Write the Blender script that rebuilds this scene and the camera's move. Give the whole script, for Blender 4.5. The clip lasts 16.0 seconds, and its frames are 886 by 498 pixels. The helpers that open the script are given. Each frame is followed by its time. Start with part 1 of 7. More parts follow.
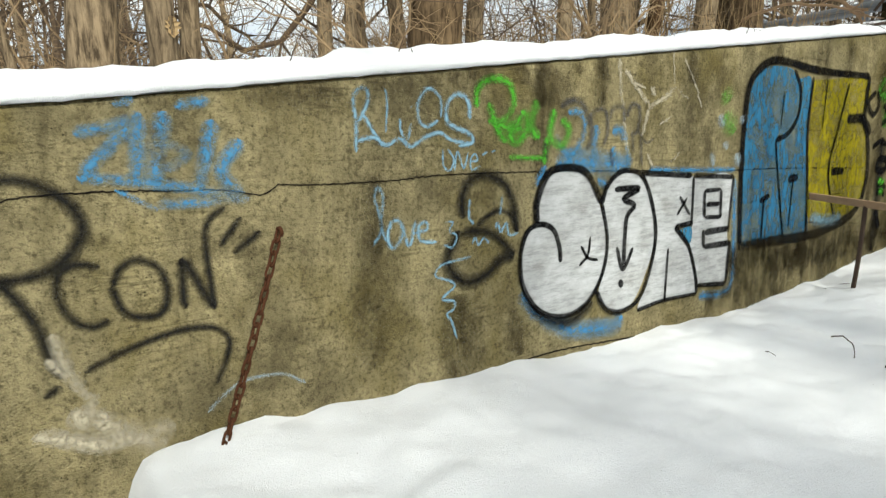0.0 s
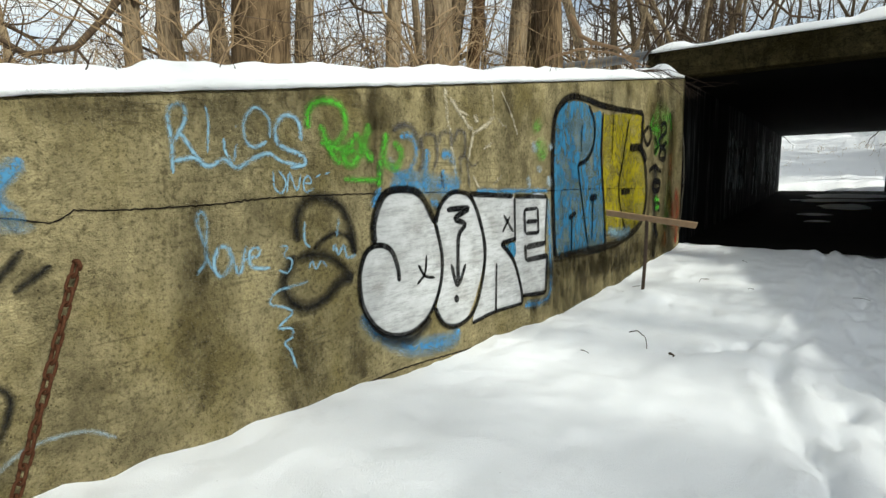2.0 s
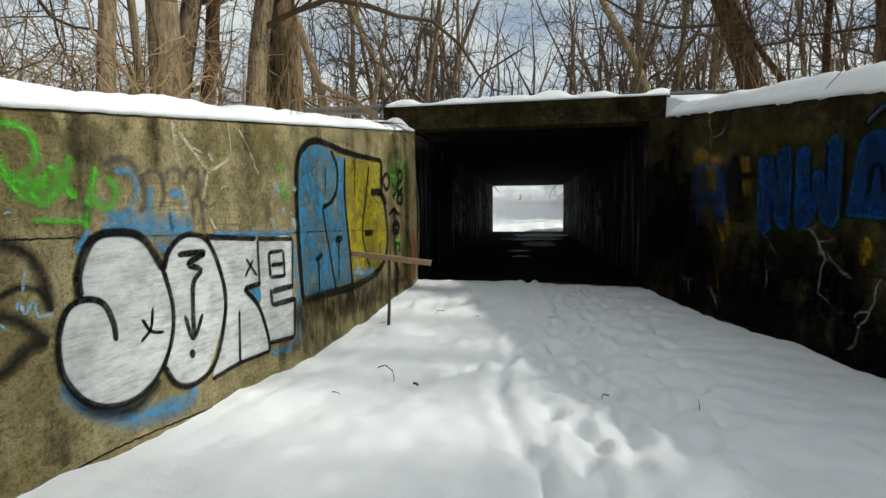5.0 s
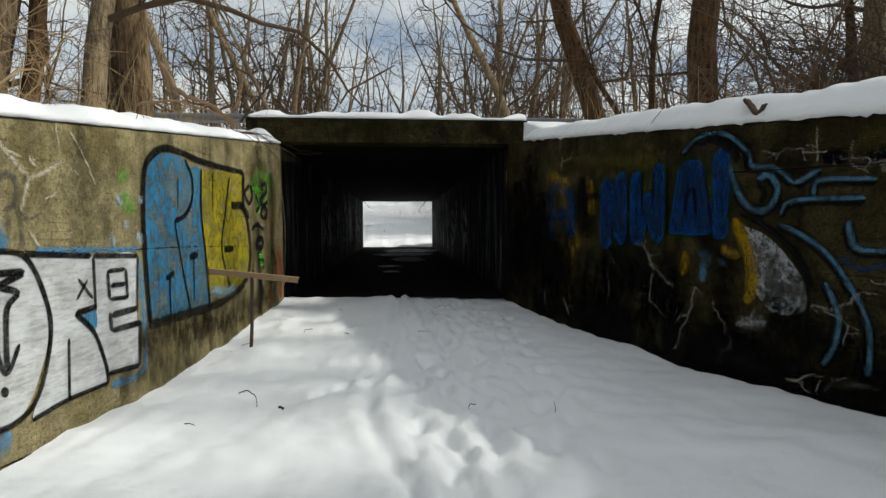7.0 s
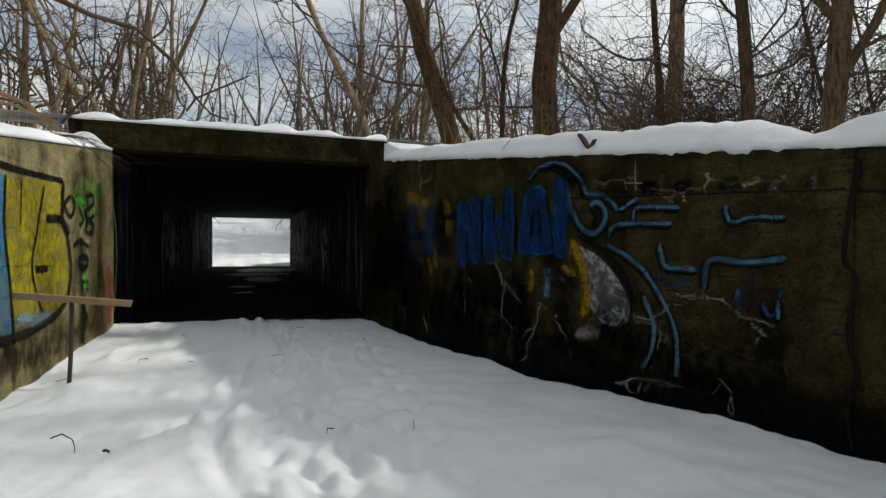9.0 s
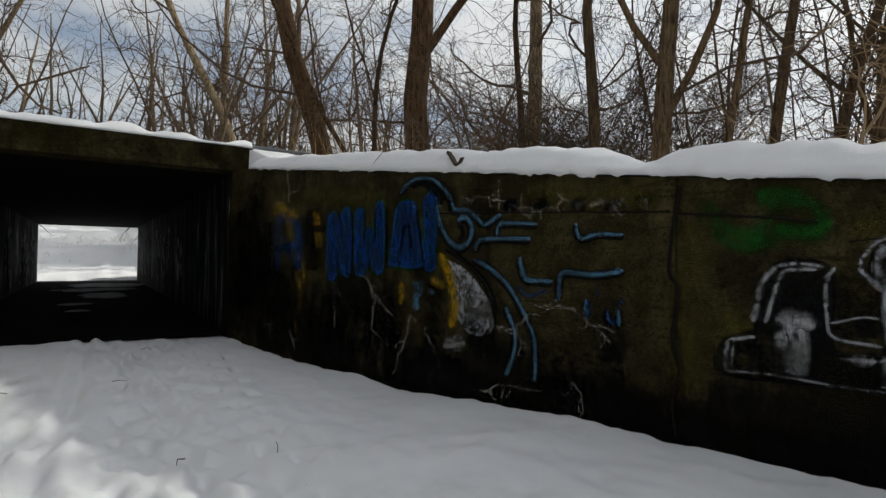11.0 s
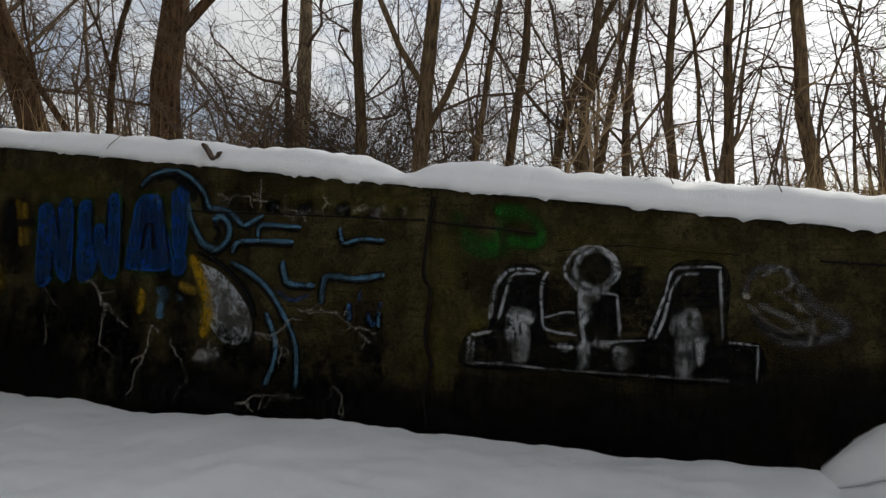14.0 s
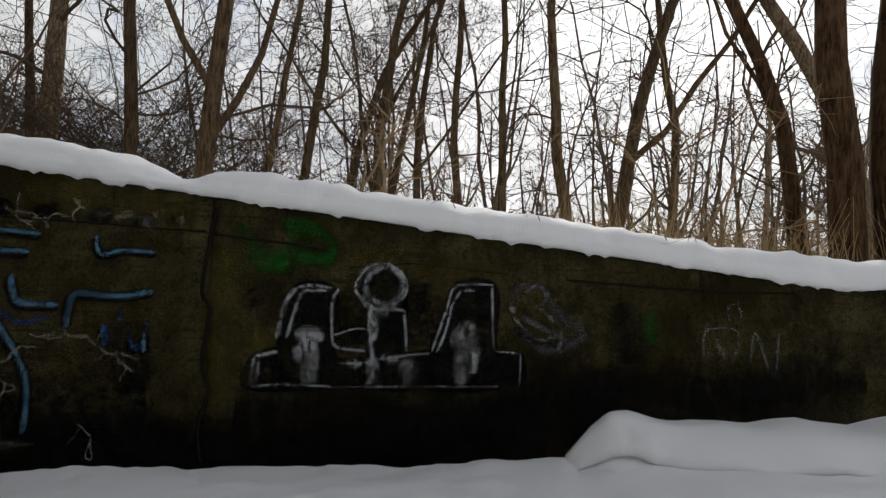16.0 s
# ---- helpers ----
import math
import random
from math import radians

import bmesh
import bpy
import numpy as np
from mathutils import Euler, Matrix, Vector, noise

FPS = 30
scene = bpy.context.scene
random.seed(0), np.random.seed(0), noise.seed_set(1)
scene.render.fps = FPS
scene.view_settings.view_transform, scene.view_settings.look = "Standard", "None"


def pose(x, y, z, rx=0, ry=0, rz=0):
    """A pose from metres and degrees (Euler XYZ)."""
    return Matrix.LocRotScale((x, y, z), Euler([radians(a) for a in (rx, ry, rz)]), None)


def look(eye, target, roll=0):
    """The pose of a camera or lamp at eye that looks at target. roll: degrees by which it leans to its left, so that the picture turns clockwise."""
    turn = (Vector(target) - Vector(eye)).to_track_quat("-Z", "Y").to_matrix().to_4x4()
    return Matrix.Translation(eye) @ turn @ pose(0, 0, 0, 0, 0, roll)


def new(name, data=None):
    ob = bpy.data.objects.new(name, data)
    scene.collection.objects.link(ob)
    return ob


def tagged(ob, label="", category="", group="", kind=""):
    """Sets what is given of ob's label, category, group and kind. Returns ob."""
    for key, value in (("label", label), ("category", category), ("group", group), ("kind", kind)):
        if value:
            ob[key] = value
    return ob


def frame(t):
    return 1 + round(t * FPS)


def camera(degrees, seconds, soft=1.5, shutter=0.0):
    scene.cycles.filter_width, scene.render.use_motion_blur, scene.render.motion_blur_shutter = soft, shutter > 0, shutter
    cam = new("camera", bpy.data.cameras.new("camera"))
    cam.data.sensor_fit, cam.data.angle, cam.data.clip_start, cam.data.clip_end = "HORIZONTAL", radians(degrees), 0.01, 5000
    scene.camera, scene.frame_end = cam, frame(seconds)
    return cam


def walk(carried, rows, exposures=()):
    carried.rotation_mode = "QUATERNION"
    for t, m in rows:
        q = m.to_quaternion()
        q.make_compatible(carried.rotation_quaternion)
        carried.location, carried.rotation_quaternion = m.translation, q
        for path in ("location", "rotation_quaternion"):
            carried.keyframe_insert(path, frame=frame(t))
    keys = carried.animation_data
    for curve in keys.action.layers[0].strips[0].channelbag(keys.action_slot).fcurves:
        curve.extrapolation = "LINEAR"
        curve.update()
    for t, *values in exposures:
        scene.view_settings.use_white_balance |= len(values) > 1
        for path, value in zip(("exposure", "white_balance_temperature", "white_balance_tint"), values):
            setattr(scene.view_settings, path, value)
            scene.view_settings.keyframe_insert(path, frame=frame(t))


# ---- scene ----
cam = camera(80.7, 16.0, soft=1.4)
# seconds, yaw (to the left of the tunnel's axis), pitch, roll
TURNS = [
    (0, 54.06, -10.25, -1.54), (0.5, 49.52, -10.28, -1.47), (1, 44.93, -10.20, -1.37), (1.5, 40.13, -9.53, -1.32),
    (2, 36.45, -8.32, -1.29), (2.5, 32.85, -7.59, -1.19), (3, 28.69, -6.95, -1.06), (3.5, 24.39, -6.26, -0.96),
    (4, 19.21, -5.53, -0.86), (6.5, -1.97, -2.98, -0.29), (7, -4.90, -2.60, -0.19), (7.5, -9.15, -1.97, -0.05),
    (8, -12.77, -1.50, 0.06), (8.5, -16.17, -0.96, 0.16), (9, -20.04, -0.50, 0.29), (11.5, -38.94, 1.37, 0.74),
    (12, -44.51, 1.65, 0.87), (12.5, -48.25, 1.81, 0.85), (13, -51.11, 1.77, 0.94), (13.5, -54.81, 1.81, 1.00),
    (14, -59.22, 1.86, 1.11), (14.5, -64.26, 1.86, 1.21), (15, -69.31, 1.97, 1.31), (15.5, -76.30, 2.30, 1.32),
    (16, -81.46, 4.19, 1.35),
]
EYE, ARM = 1.55, 0.066


def stand(yaw, pitch, roll):
    a, b = radians(yaw), radians(pitch)
    eye = Vector((-ARM * math.sin(a), ARM * math.cos(a), EYE))
    return look(eye, eye + Vector((-math.sin(a) * math.cos(b), math.cos(a) * math.cos(b), math.sin(b))), roll)


EXPOSURES = [(0, -0.08, 6400, 3), (2, -0.12, 6340, 2), (4, -0.24, 6340, 2), (6.5, -0.36, 6400, 4), (9, -0.45, 6400, 6), (12, -0.6, 6500, 8), (16, -0.62, 6550, 9)]
walk(cam, [(t, stand(yaw, pitch, roll)) for t, yaw, pitch, roll in TURNS], EXPOSURES)

# ---- light: a low winter sun behind thin broken cloud ----
SUN_YAW, SUN_HIGH = -94.0, 40.5
to_sun = Vector((-math.sin(radians(SUN_YAW)) * math.cos(radians(SUN_HIGH)), math.cos(radians(SUN_YAW)) * math.cos(radians(SUN_HIGH)), math.sin(radians(SUN_HIGH))))
sun = new("sun", bpy.data.lights.new("sun", "SUN"))
sun.data.energy, sun.data.angle, sun.data.color = 5.0, radians(2.5), (1.0, 0.955, 0.87)
sun.matrix_world = look(to_sun * 60, (0, 0, 0))
world = bpy.data.worlds.new("winter_sky")
scene.world = world
world.use_nodes = True
wt = world.node_tree
wt.nodes.clear()
sky = wt.nodes.new("ShaderNodeTexSky")
sky.sky_type, sky.sun_disc = "NISHITA", False
sky.sun_elevation, sky.sun_rotation = radians(SUN_HIGH), radians(-SUN_YAW)
sky.dust_density = 2.0
w_co = wt.nodes.new("ShaderNodeTexCoord")
w_map = wt.nodes.new("ShaderNodeMapping")
w_map.inputs["Scale"].default_value = (1.6, 1.6, 4.2)
w_noise = wt.nodes.new("ShaderNodeTexNoise")
w_noise.inputs["Scale"].default_value, w_noise.inputs["Detail"].default_value = 2.4, 6
w_ramp = wt.nodes.new("ShaderNodeValToRGB")
w_ramp.color_ramp.elements[0].position, w_ramp.color_ramp.elements[1].position = 0.30, 0.58
w_ramp.color_ramp.elements[1].color = (0.92, 0.92, 0.92, 1)
w_ramp.color_ramp.elements[0].color = (0.12, 0.12, 0.12, 1)
w_mix = wt.nodes.new("ShaderNodeMix")
w_mix.data_type = "RGBA"
w_grey = wt.nodes.new("ShaderNodeRGBToBW")
w_lift = wt.nodes.new("ShaderNodeMath")
w_lift.operation = "MULTIPLY_ADD"
w_lift.inputs[1].default_value, w_lift.inputs[2].default_value = 1.5, 3.5
wt.links.new(sky.outputs[0], w_grey.inputs[0])
wt.links.new(w_grey.outputs[0], w_lift.inputs[0])
# an overcast sky is brighter overhead than at the horizon
w_sep = wt.nodes.new("ShaderNodeSeparateXYZ")
w_up = wt.nodes.new("ShaderNodeMath")
w_up.operation, w_up.use_clamp = "MULTIPLY_ADD", False
w_up.inputs[1].default_value, w_up.inputs[2].default_value = 0.65, 0.70
w_thick = wt.nodes.new("ShaderNodeMath")
w_thick.operation = "MULTIPLY"
wt.links.new(w_co.outputs["Generated"], w_sep.inputs[0])
wt.links.new(w_sep.outputs["Z"], w_up.inputs[0])
wt.links.new(w_lift.outputs[0], w_thick.inputs[0])
wt.links.new(w_up.outputs[0], w_thick.inputs[1])
wt.links.new(w_thick.outputs[0], w_mix.inputs["B"])
# thin cloud evens out the glow round the sun
w_even = wt.nodes.new("ShaderNodeVectorMath")
w_even.operation = "MINIMUM"
w_even.inputs[1].default_value = (14.0, 14.0, 14.2)
w_bg = wt.nodes.new("ShaderNodeBackground")
w_bg.inputs["Strength"].default_value = 0.15
w_out = wt.nodes.new("ShaderNodeOutputWorld")
wt.links.new(w_co.outputs["Generated"], w_map.inputs["Vector"])
wt.links.new(w_map.outputs[0], w_noise.inputs["Vector"])
wt.links.new(w_noise.outputs["Fac"], w_ramp.inputs[0])
wt.links.new(w_ramp.outputs[0], w_mix.inputs["Factor"])
wt.links.new(sky.outputs[0], w_mix.inputs["A"])
wt.links.new(w_mix.outputs["Result"], w_even.inputs[0])
wt.links.new(w_even.outputs[0], w_bg.inputs["Color"])
wt.links.new(w_bg.outputs[0], w_out.inputs[0])


# ---- materials ----
class Mat:
    """A small builder of node materials."""

    def __init__(self, name, rough=0.85, metal=0.0):
        self.m = bpy.data.materials.new(name)
        self.m.use_nodes = True
        self.t = self.m.node_tree
        self.b = self.t.nodes["Principled BSDF"]
        self.b.inputs["Roughness"].default_value, self.b.inputs["Metallic"].default_value = rough, metal
        self.b.inputs["Specular IOR Level"].default_value = 0.05
        self.co = self.t.nodes.new("ShaderNodeTexCoord").outputs["Object"]

    def node(self, kind, **given):
        n = self.t.nodes.new(kind)
        for key, value in given.items():
            n.inputs[key.replace("_", " ")].default_value = value
        return n

    def link(self, a, b):
        self.t.links.new(a, b)

    def noise(self, scale, detail=4.0, stretch=(1, 1, 1), rough=0.55, warp=0.0):
        mp = self.node("ShaderNodeMapping", Scale=stretch)
        self.link(self.co, mp.inputs["Vector"])
        n = self.node("ShaderNodeTexNoise", Scale=scale, Detail=detail, Roughness=rough, Distortion=warp)
        self.link(mp.outputs[0], n.inputs["Vector"])
        return n.outputs["Fac"]

    def spots(self, scale, stretch=(1, 1, 1)):
        mp = self.node("ShaderNodeMapping", Scale=stretch)
        self.link(self.co, mp.inputs["Vector"])
        n = self.node("ShaderNodeTexVoronoi", Scale=scale)
        self.link(mp.outputs[0], n.inputs["Vector"])
        return n.outputs["Distance"]

    def ramp(self, fac, *stops):
        r = self.t.nodes.new("ShaderNodeValToRGB")
        e = r.color_ramp.elements
        while len(e) < len(stops):
            e.new(0.5)
        for el, (at, c) in zip(e, stops):
            el.position = at
            el.color = (c, c, c, 1) if isinstance(c, (int, float)) else (*c, 1)
        self.link(fac, r.inputs[0])
        return r.outputs[0]

    def mix(self, fac, a, b, blend="MIX"):
        n = self.t.nodes.new("ShaderNodeMix")
        n.data_type, n.blend_type = "RGBA", blend
        for value, key in ((fac, "Factor"), (a, "A"), (b, "B")):
            if isinstance(value, bpy.types.NodeSocket):
                self.link(value, n.inputs[key])
            else:
                n.inputs[key].default_value = (*value, 1) if isinstance(value, tuple) else value
        return n.outputs["Result"]

    def math(self, op, a, b):
        n = self.t.nodes.new("ShaderNodeMath")
        n.operation, n.use_clamp = op, True
        for value, key in ((a, 0), (b, 1)):
            if isinstance(value, bpy.types.NodeSocket):
                self.link(value, n.inputs[key])
            else:
                n.inputs[key].default_value = value
        return n.outputs[0]

    def done(self, colour=None, bump=None, strength=0.3, dist=0.02, rough=None):
        if isinstance(colour, tuple):
            self.b.inputs["Base Color"].default_value = (*colour, 1)
        elif colour is not None:
            self.link(colour, self.b.inputs["Base Color"])
        if rough is not None:
            self.link(rough, self.b.inputs["Roughness"])
        if bump is not None:
            n = self.node("ShaderNodeBump", Strength=strength, Distance=dist)
            self.link(bump, n.inputs["Height"])
            self.link(n.outputs[0], self.b.inputs["Normal"])
        return self.m


def snow_mat():
    k = Mat("snow", 0.6)
    grain, lump, crust = k.noise(120, 4), k.noise(5, 6, rough=0.6), k.noise(24, 6, rough=0.7)
    dirt = k.ramp(k.noise(1.5, 9, rough=0.7), (0.56, 0.0), (0.78, 0.5))
    c = k.mix(dirt, (0.88, 0.89, 0.905), (0.66, 0.655, 0.65))
    specks = k.math("MULTIPLY", k.ramp(k.spots(9), (0.02, 1.0), (0.035, 0.0)), k.ramp(k.noise(1.2, 3), (0.52, 0.0), (0.56, 0.8)))
    c = k.mix(specks, c, (0.12, 0.09, 0.06))
    k.b.inputs["Specular IOR Level"].default_value = 0.25
    return k.done(c, k.mix(0.35, k.mix(0.5, lump, crust), grain), 0.85, 0.035)


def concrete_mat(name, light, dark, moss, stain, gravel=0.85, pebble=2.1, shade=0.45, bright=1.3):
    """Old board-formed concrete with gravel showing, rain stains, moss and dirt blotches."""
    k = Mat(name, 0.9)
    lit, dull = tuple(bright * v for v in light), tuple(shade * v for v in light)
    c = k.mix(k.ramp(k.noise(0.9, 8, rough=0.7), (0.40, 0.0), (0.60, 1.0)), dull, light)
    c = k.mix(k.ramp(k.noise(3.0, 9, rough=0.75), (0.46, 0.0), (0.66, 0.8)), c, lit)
    c = k.mix(k.ramp(k.noise(1.3, 7, (1, 1, 0.8), 0.65), (0.47, 0.0), (0.64, moss)), c, (0.42 * light[0], 0.40 * light[1], 0.25 * light[2]))
    c = k.mix(k.ramp(k.noise(1.0, 8, (1.2, 1.2, 0.24), 0.72, 0.8), (0.50, 0.0), (0.70, stain)), c, dark)
    c = k.mix(k.ramp(k.noise(7, 9, rough=0.8), (0.54, 0.0), (0.68, 0.75)), c, dark)
    c = k.mix(k.ramp(k.noise(34, 7, rough=0.85), (0.49, 0.0), (0.62, 0.75)), c, tuple(0.7 * v for v in dark))
    pebbles = k.spots(95)
    show = k.ramp(k.noise(2.6, 6, rough=0.7), (0.50, 0.0), (0.68, 1.0))
    c = k.mix(k.math("MULTIPLY", show, k.ramp(pebbles, (0.14, gravel), (0.32, 0.0))), c, tuple(min(0.8, pebble * v) for v in light))
    pits = k.ramp(k.spots(30), (0.09, 1.0), (0.17, 0.0))
    c = k.mix(k.math("MULTIPLY", pits, k.ramp(k.noise(3.5, 3), (0.5, 0.0), (0.58, 0.9))), c, tuple(0.3 * v for v in dark))
    seam = k.ramp(k.noise(4.2, 2, (0.06, 0.06, 1.5)), (0.485, 0.0), (0.5, 0.5), (0.515, 0.0))
    c = k.mix(k.math("MULTIPLY", seam, k.ramp(k.noise(3, 4), (0.45, 0.0), (0.6, 1.0))), c, dark)
    h = k.mix(0.5, k.mix(0.5, k.noise(55, 7, rough=0.75), pebbles), k.noise(5.5, 4, (0.15, 0.15, 1.6)))
    return k.done(c, h, 1.0, 0.03)


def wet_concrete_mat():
    """Concrete of the underpass, its gloom put into a near-black colour, wet in runs down the wall."""
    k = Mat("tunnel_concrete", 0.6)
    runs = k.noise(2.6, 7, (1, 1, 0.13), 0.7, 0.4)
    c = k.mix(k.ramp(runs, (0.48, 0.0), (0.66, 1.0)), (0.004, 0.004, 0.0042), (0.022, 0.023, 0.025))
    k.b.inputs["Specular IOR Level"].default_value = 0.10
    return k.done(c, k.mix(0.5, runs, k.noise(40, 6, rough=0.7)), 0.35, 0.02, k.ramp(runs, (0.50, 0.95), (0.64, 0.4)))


def bark_mat(name, light, dark):
    k = Mat(name, 0.92)
    ridge = k.noise(22, 5, (1, 1, 0.16), 0.65, 0.4)
    c = k.mix(k.ramp(ridge, (0.38, 0.0), (0.62, 1.0)), dark, light)
    c = k.mix(k.ramp(k.noise(2.2, 5), (0.5, 0.0), (0.7, 0.5)), c, tuple(1.3 * v for v in light))
    info = k.t.nodes.new("ShaderNodeObjectInfo").outputs["Random"]
    c = k.mix(k.math("MULTIPLY", info, 0.5), c, tuple(0.6 * v for v in dark))
    return k.done(c, ridge, 0.8, 0.03)


def plain_mat(name, colour, rough=0.8, metal=0.0, vary=0.35, scale=12.0, bump=0.3):
    k = Mat(name, rough, metal)
    n = k.noise(scale, 6, rough=0.65)
    c = k.mix(n, tuple(v * (1 - vary) for v in colour), tuple(v * (1 + vary) for v in colour))
    return k.done(c, n, bump, 0.01)


SNOW = snow_mat()
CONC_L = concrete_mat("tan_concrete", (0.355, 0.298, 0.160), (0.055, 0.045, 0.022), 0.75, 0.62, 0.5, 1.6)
# the east walls' and beam's shade is put into this dark colour
CONC_R = concrete_mat("shade_darkened_mossy_concrete", (0.045, 0.0365, 0.0155), (0.0015, 0.0012, 0.001), 0.9, 1.0, 0.8, 2.6, 0.3, 2.0)
CONC_T = wet_concrete_mat()
# ceiling: lack of light is carried by a near-black colour
CONC_GLOOM = plain_mat("gloom_dark_concrete", (0.006, 0.0058, 0.0055), 0.95, 0, 0.5, 2.0, 0.6)
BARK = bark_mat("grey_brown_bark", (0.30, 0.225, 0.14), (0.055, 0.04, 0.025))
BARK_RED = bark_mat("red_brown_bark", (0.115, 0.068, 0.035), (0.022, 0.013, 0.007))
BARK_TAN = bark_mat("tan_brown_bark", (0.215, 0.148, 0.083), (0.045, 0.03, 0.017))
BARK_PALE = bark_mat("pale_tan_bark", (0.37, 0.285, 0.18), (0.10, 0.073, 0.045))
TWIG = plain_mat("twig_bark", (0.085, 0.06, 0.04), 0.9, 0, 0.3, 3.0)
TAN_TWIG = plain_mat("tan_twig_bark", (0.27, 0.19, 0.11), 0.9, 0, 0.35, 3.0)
DRY = plain_mat("dry_stalks", (0.38, 0.27, 0.14), 0.9, 0, 0.3, 2.0)
RUST = plain_mat("rusty_iron", (0.085, 0.036, 0.019), 0.85, 0.3, 0.5, 60.0, 0.6)
# wet dirt, blackened so the tunnel's deep shade sits in its colour
SOIL = plain_mat("gloom_dark_wet_dirt", (0.008, 0.007, 0.006), 0.9, 0, 0.5, 3.0, 0.8)
ASPHALT = plain_mat("asphalt", (0.05, 0.05, 0.052), 0.9, 0, 0.3, 40.0)
ZINC = plain_mat("dull_galvanised_steel", (0.20, 0.21, 0.22), 0.55, 0.7, 0.2, 8.0)
PLANK = plain_mat("weathered_wood", (0.30, 0.20, 0.12), 0.85, 0, 0.45, 9.0, 0.5)
DARKWOOD = plain_mat("dark_wet_wood", (0.07, 0.05, 0.038), 0.85, 0, 0.4, 14.0, 0.5)


# ---- mesh helpers ----
class Soup:
    """Vertices and faces gathered into one mesh."""

    def __init__(self):
        self.v, self.f, self.n = [], [], 0

    def add(self, verts, faces):
        self.v.append(np.asarray(verts, float).reshape(-1, 3))
        self.f.extend(tuple(i + self.n for i in f) for f in faces)
        self.n += len(self.v[-1])

    def tube(self, path, radii, sides, cap=True):
        p = np.asarray(path, float)
        d = np.gradient(p, axis=0)
        d /= np.linalg.norm(d, axis=1)[:, None] + 1e-9
        ref = np.array([1.0, 0.0, 0.0]) if abs(d[0, 0]) < 0.8 else np.array([0.0, 1.0, 0.0])
        a = np.cross(d, ref)
        a /= np.linalg.norm(a, axis=1)[:, None] + 1e-9
        b = np.cross(d, a)
        ang = np.linspace(0, 2 * np.pi, sides, endpoint=False)
        ring = a[:, None] * np.cos(ang)[None, :, None] + b[:, None] * np.sin(ang)[None, :, None]
        v = p[:, None] + ring * np.asarray(radii, float).reshape(-1, 1, 1)
        k = len(p)
        f = [(i * sides + j, i * sides + (j + 1) % sides, (i + 1) * sides + (j + 1) % sides, (i + 1) * sides + j) for i in range(k - 1) for j in range(sides)]
        if cap:
            f += [tuple(range(sides))[::-1], tuple((k - 1) * sides + j for j in range(sides))]
        self.add(v, f)

    def box(self, lo, hi):
        x0, y0, z0 = lo
        x1, y1, z1 = hi
        self.add([(x0, y0, z0), (x1, y0, z0), (x1, y1, z0), (x0, y1, z0), (x0, y0, z1), (x1, y0, z1), (x1, y1, z1), (x0, y1, z1)],
                 [(3, 2, 1, 0), (4, 5, 6, 7), (0, 1, 5, 4), (1, 2, 6, 5), (2, 3, 7, 6), (3, 0, 4, 7)])

    def grid(self, rows, close=False):
        """Rows of equally many points, joined by quads."""
        r = np.asarray(rows, float)
        k, m = r.shape[:2]
        f = [(i * m + j, i * m + j + 1, (i + 1) * m + j + 1, (i + 1) * m + j) for i in range(k - 1) for j in range(m - 1)]
        if close:
            f += [tuple(range(m))[::-1], tuple((k - 1) * m + j for j in range(m))]
        self.add(r, f)

    def mesh(self, name, material, smooth=True):
        me = bpy.data.meshes.new(name)
        me.from_pydata(np.concatenate(self.v).tolist(), [], self.f)
        me.materials.append(material)
        me.polygons.foreach_set("use_smooth", [smooth] * len(me.polygons))
        me.update()
        return me


def empty(name, place=(0, 0, 0)):
    ob = new(name)
    ob.location = place
    ob.empty_display_size = 0.1
    return ob


def part(name, soup, material, parent=None, label="", smooth=True):
    ob = new(name, soup if isinstance(soup, bpy.types.Mesh) else soup.mesh(name, material, smooth))
    ob.parent = parent
    return tagged(ob, label)


def nz(x, y, z=0.0, s=1.0):
    return noise.noise(Vector((x * s, y * s, z)))


def lerp_table(v, table):
    return float(np.interp(v, [a for a, _ in table], [b for _, b in table]))


# ---- plan: y runs along the tunnel, its mouth at PORTAL ----
PORTAL, FAR = 11.0, 36.7
HALF_L, HALF_R, SOFFIT = -2.42, 2.38, 3.22


def wall_l(y):
    return -2.35 - (PORTAL - y) * 0.0773


def wall_r(y):
    return 2.30 + (PORTAL - y) * 0.23


def top_l(y):
    return max(1.2, 1.84 + 0.125 * min(y, PORTAL))


def top_r(y):
    return max(1.62, 1.965 + 0.121 * min(y, PORTAL))


FOOT_L = [(-20, 0.0), (-0.4, -0.06), (0.9, -0.06), (3.4, -0.2), (6, -0.29), (8, -0.23), (9.8, -0.06), (11, 0.03), (13, 0.0)]
FOOT_R = [(-20, 0.3), (-3.5, 0.25), (-1.5, 0.12), (-0.3, 0.06), (1, 0.01), (3.5, 0.0), (5.3, -0.13), (8.6, -0.16), (11, -0.07), (13, 0.0)]


def ground_low(x, y):
    """Height of the snow on the path between the walls."""
    if y > FAR:
        return 0.05 + (y - FAR) * 0.22
    a, b = wall_l(y), wall_r(y)
    k = min(1, max(0, (x - a) / (b - a)))
    z = (1 - k) * lerp_table(y, FOOT_L) + k * lerp_table(y, FOOT_R)
    z += 0.04 * math.sin(math.pi * k)
    return z


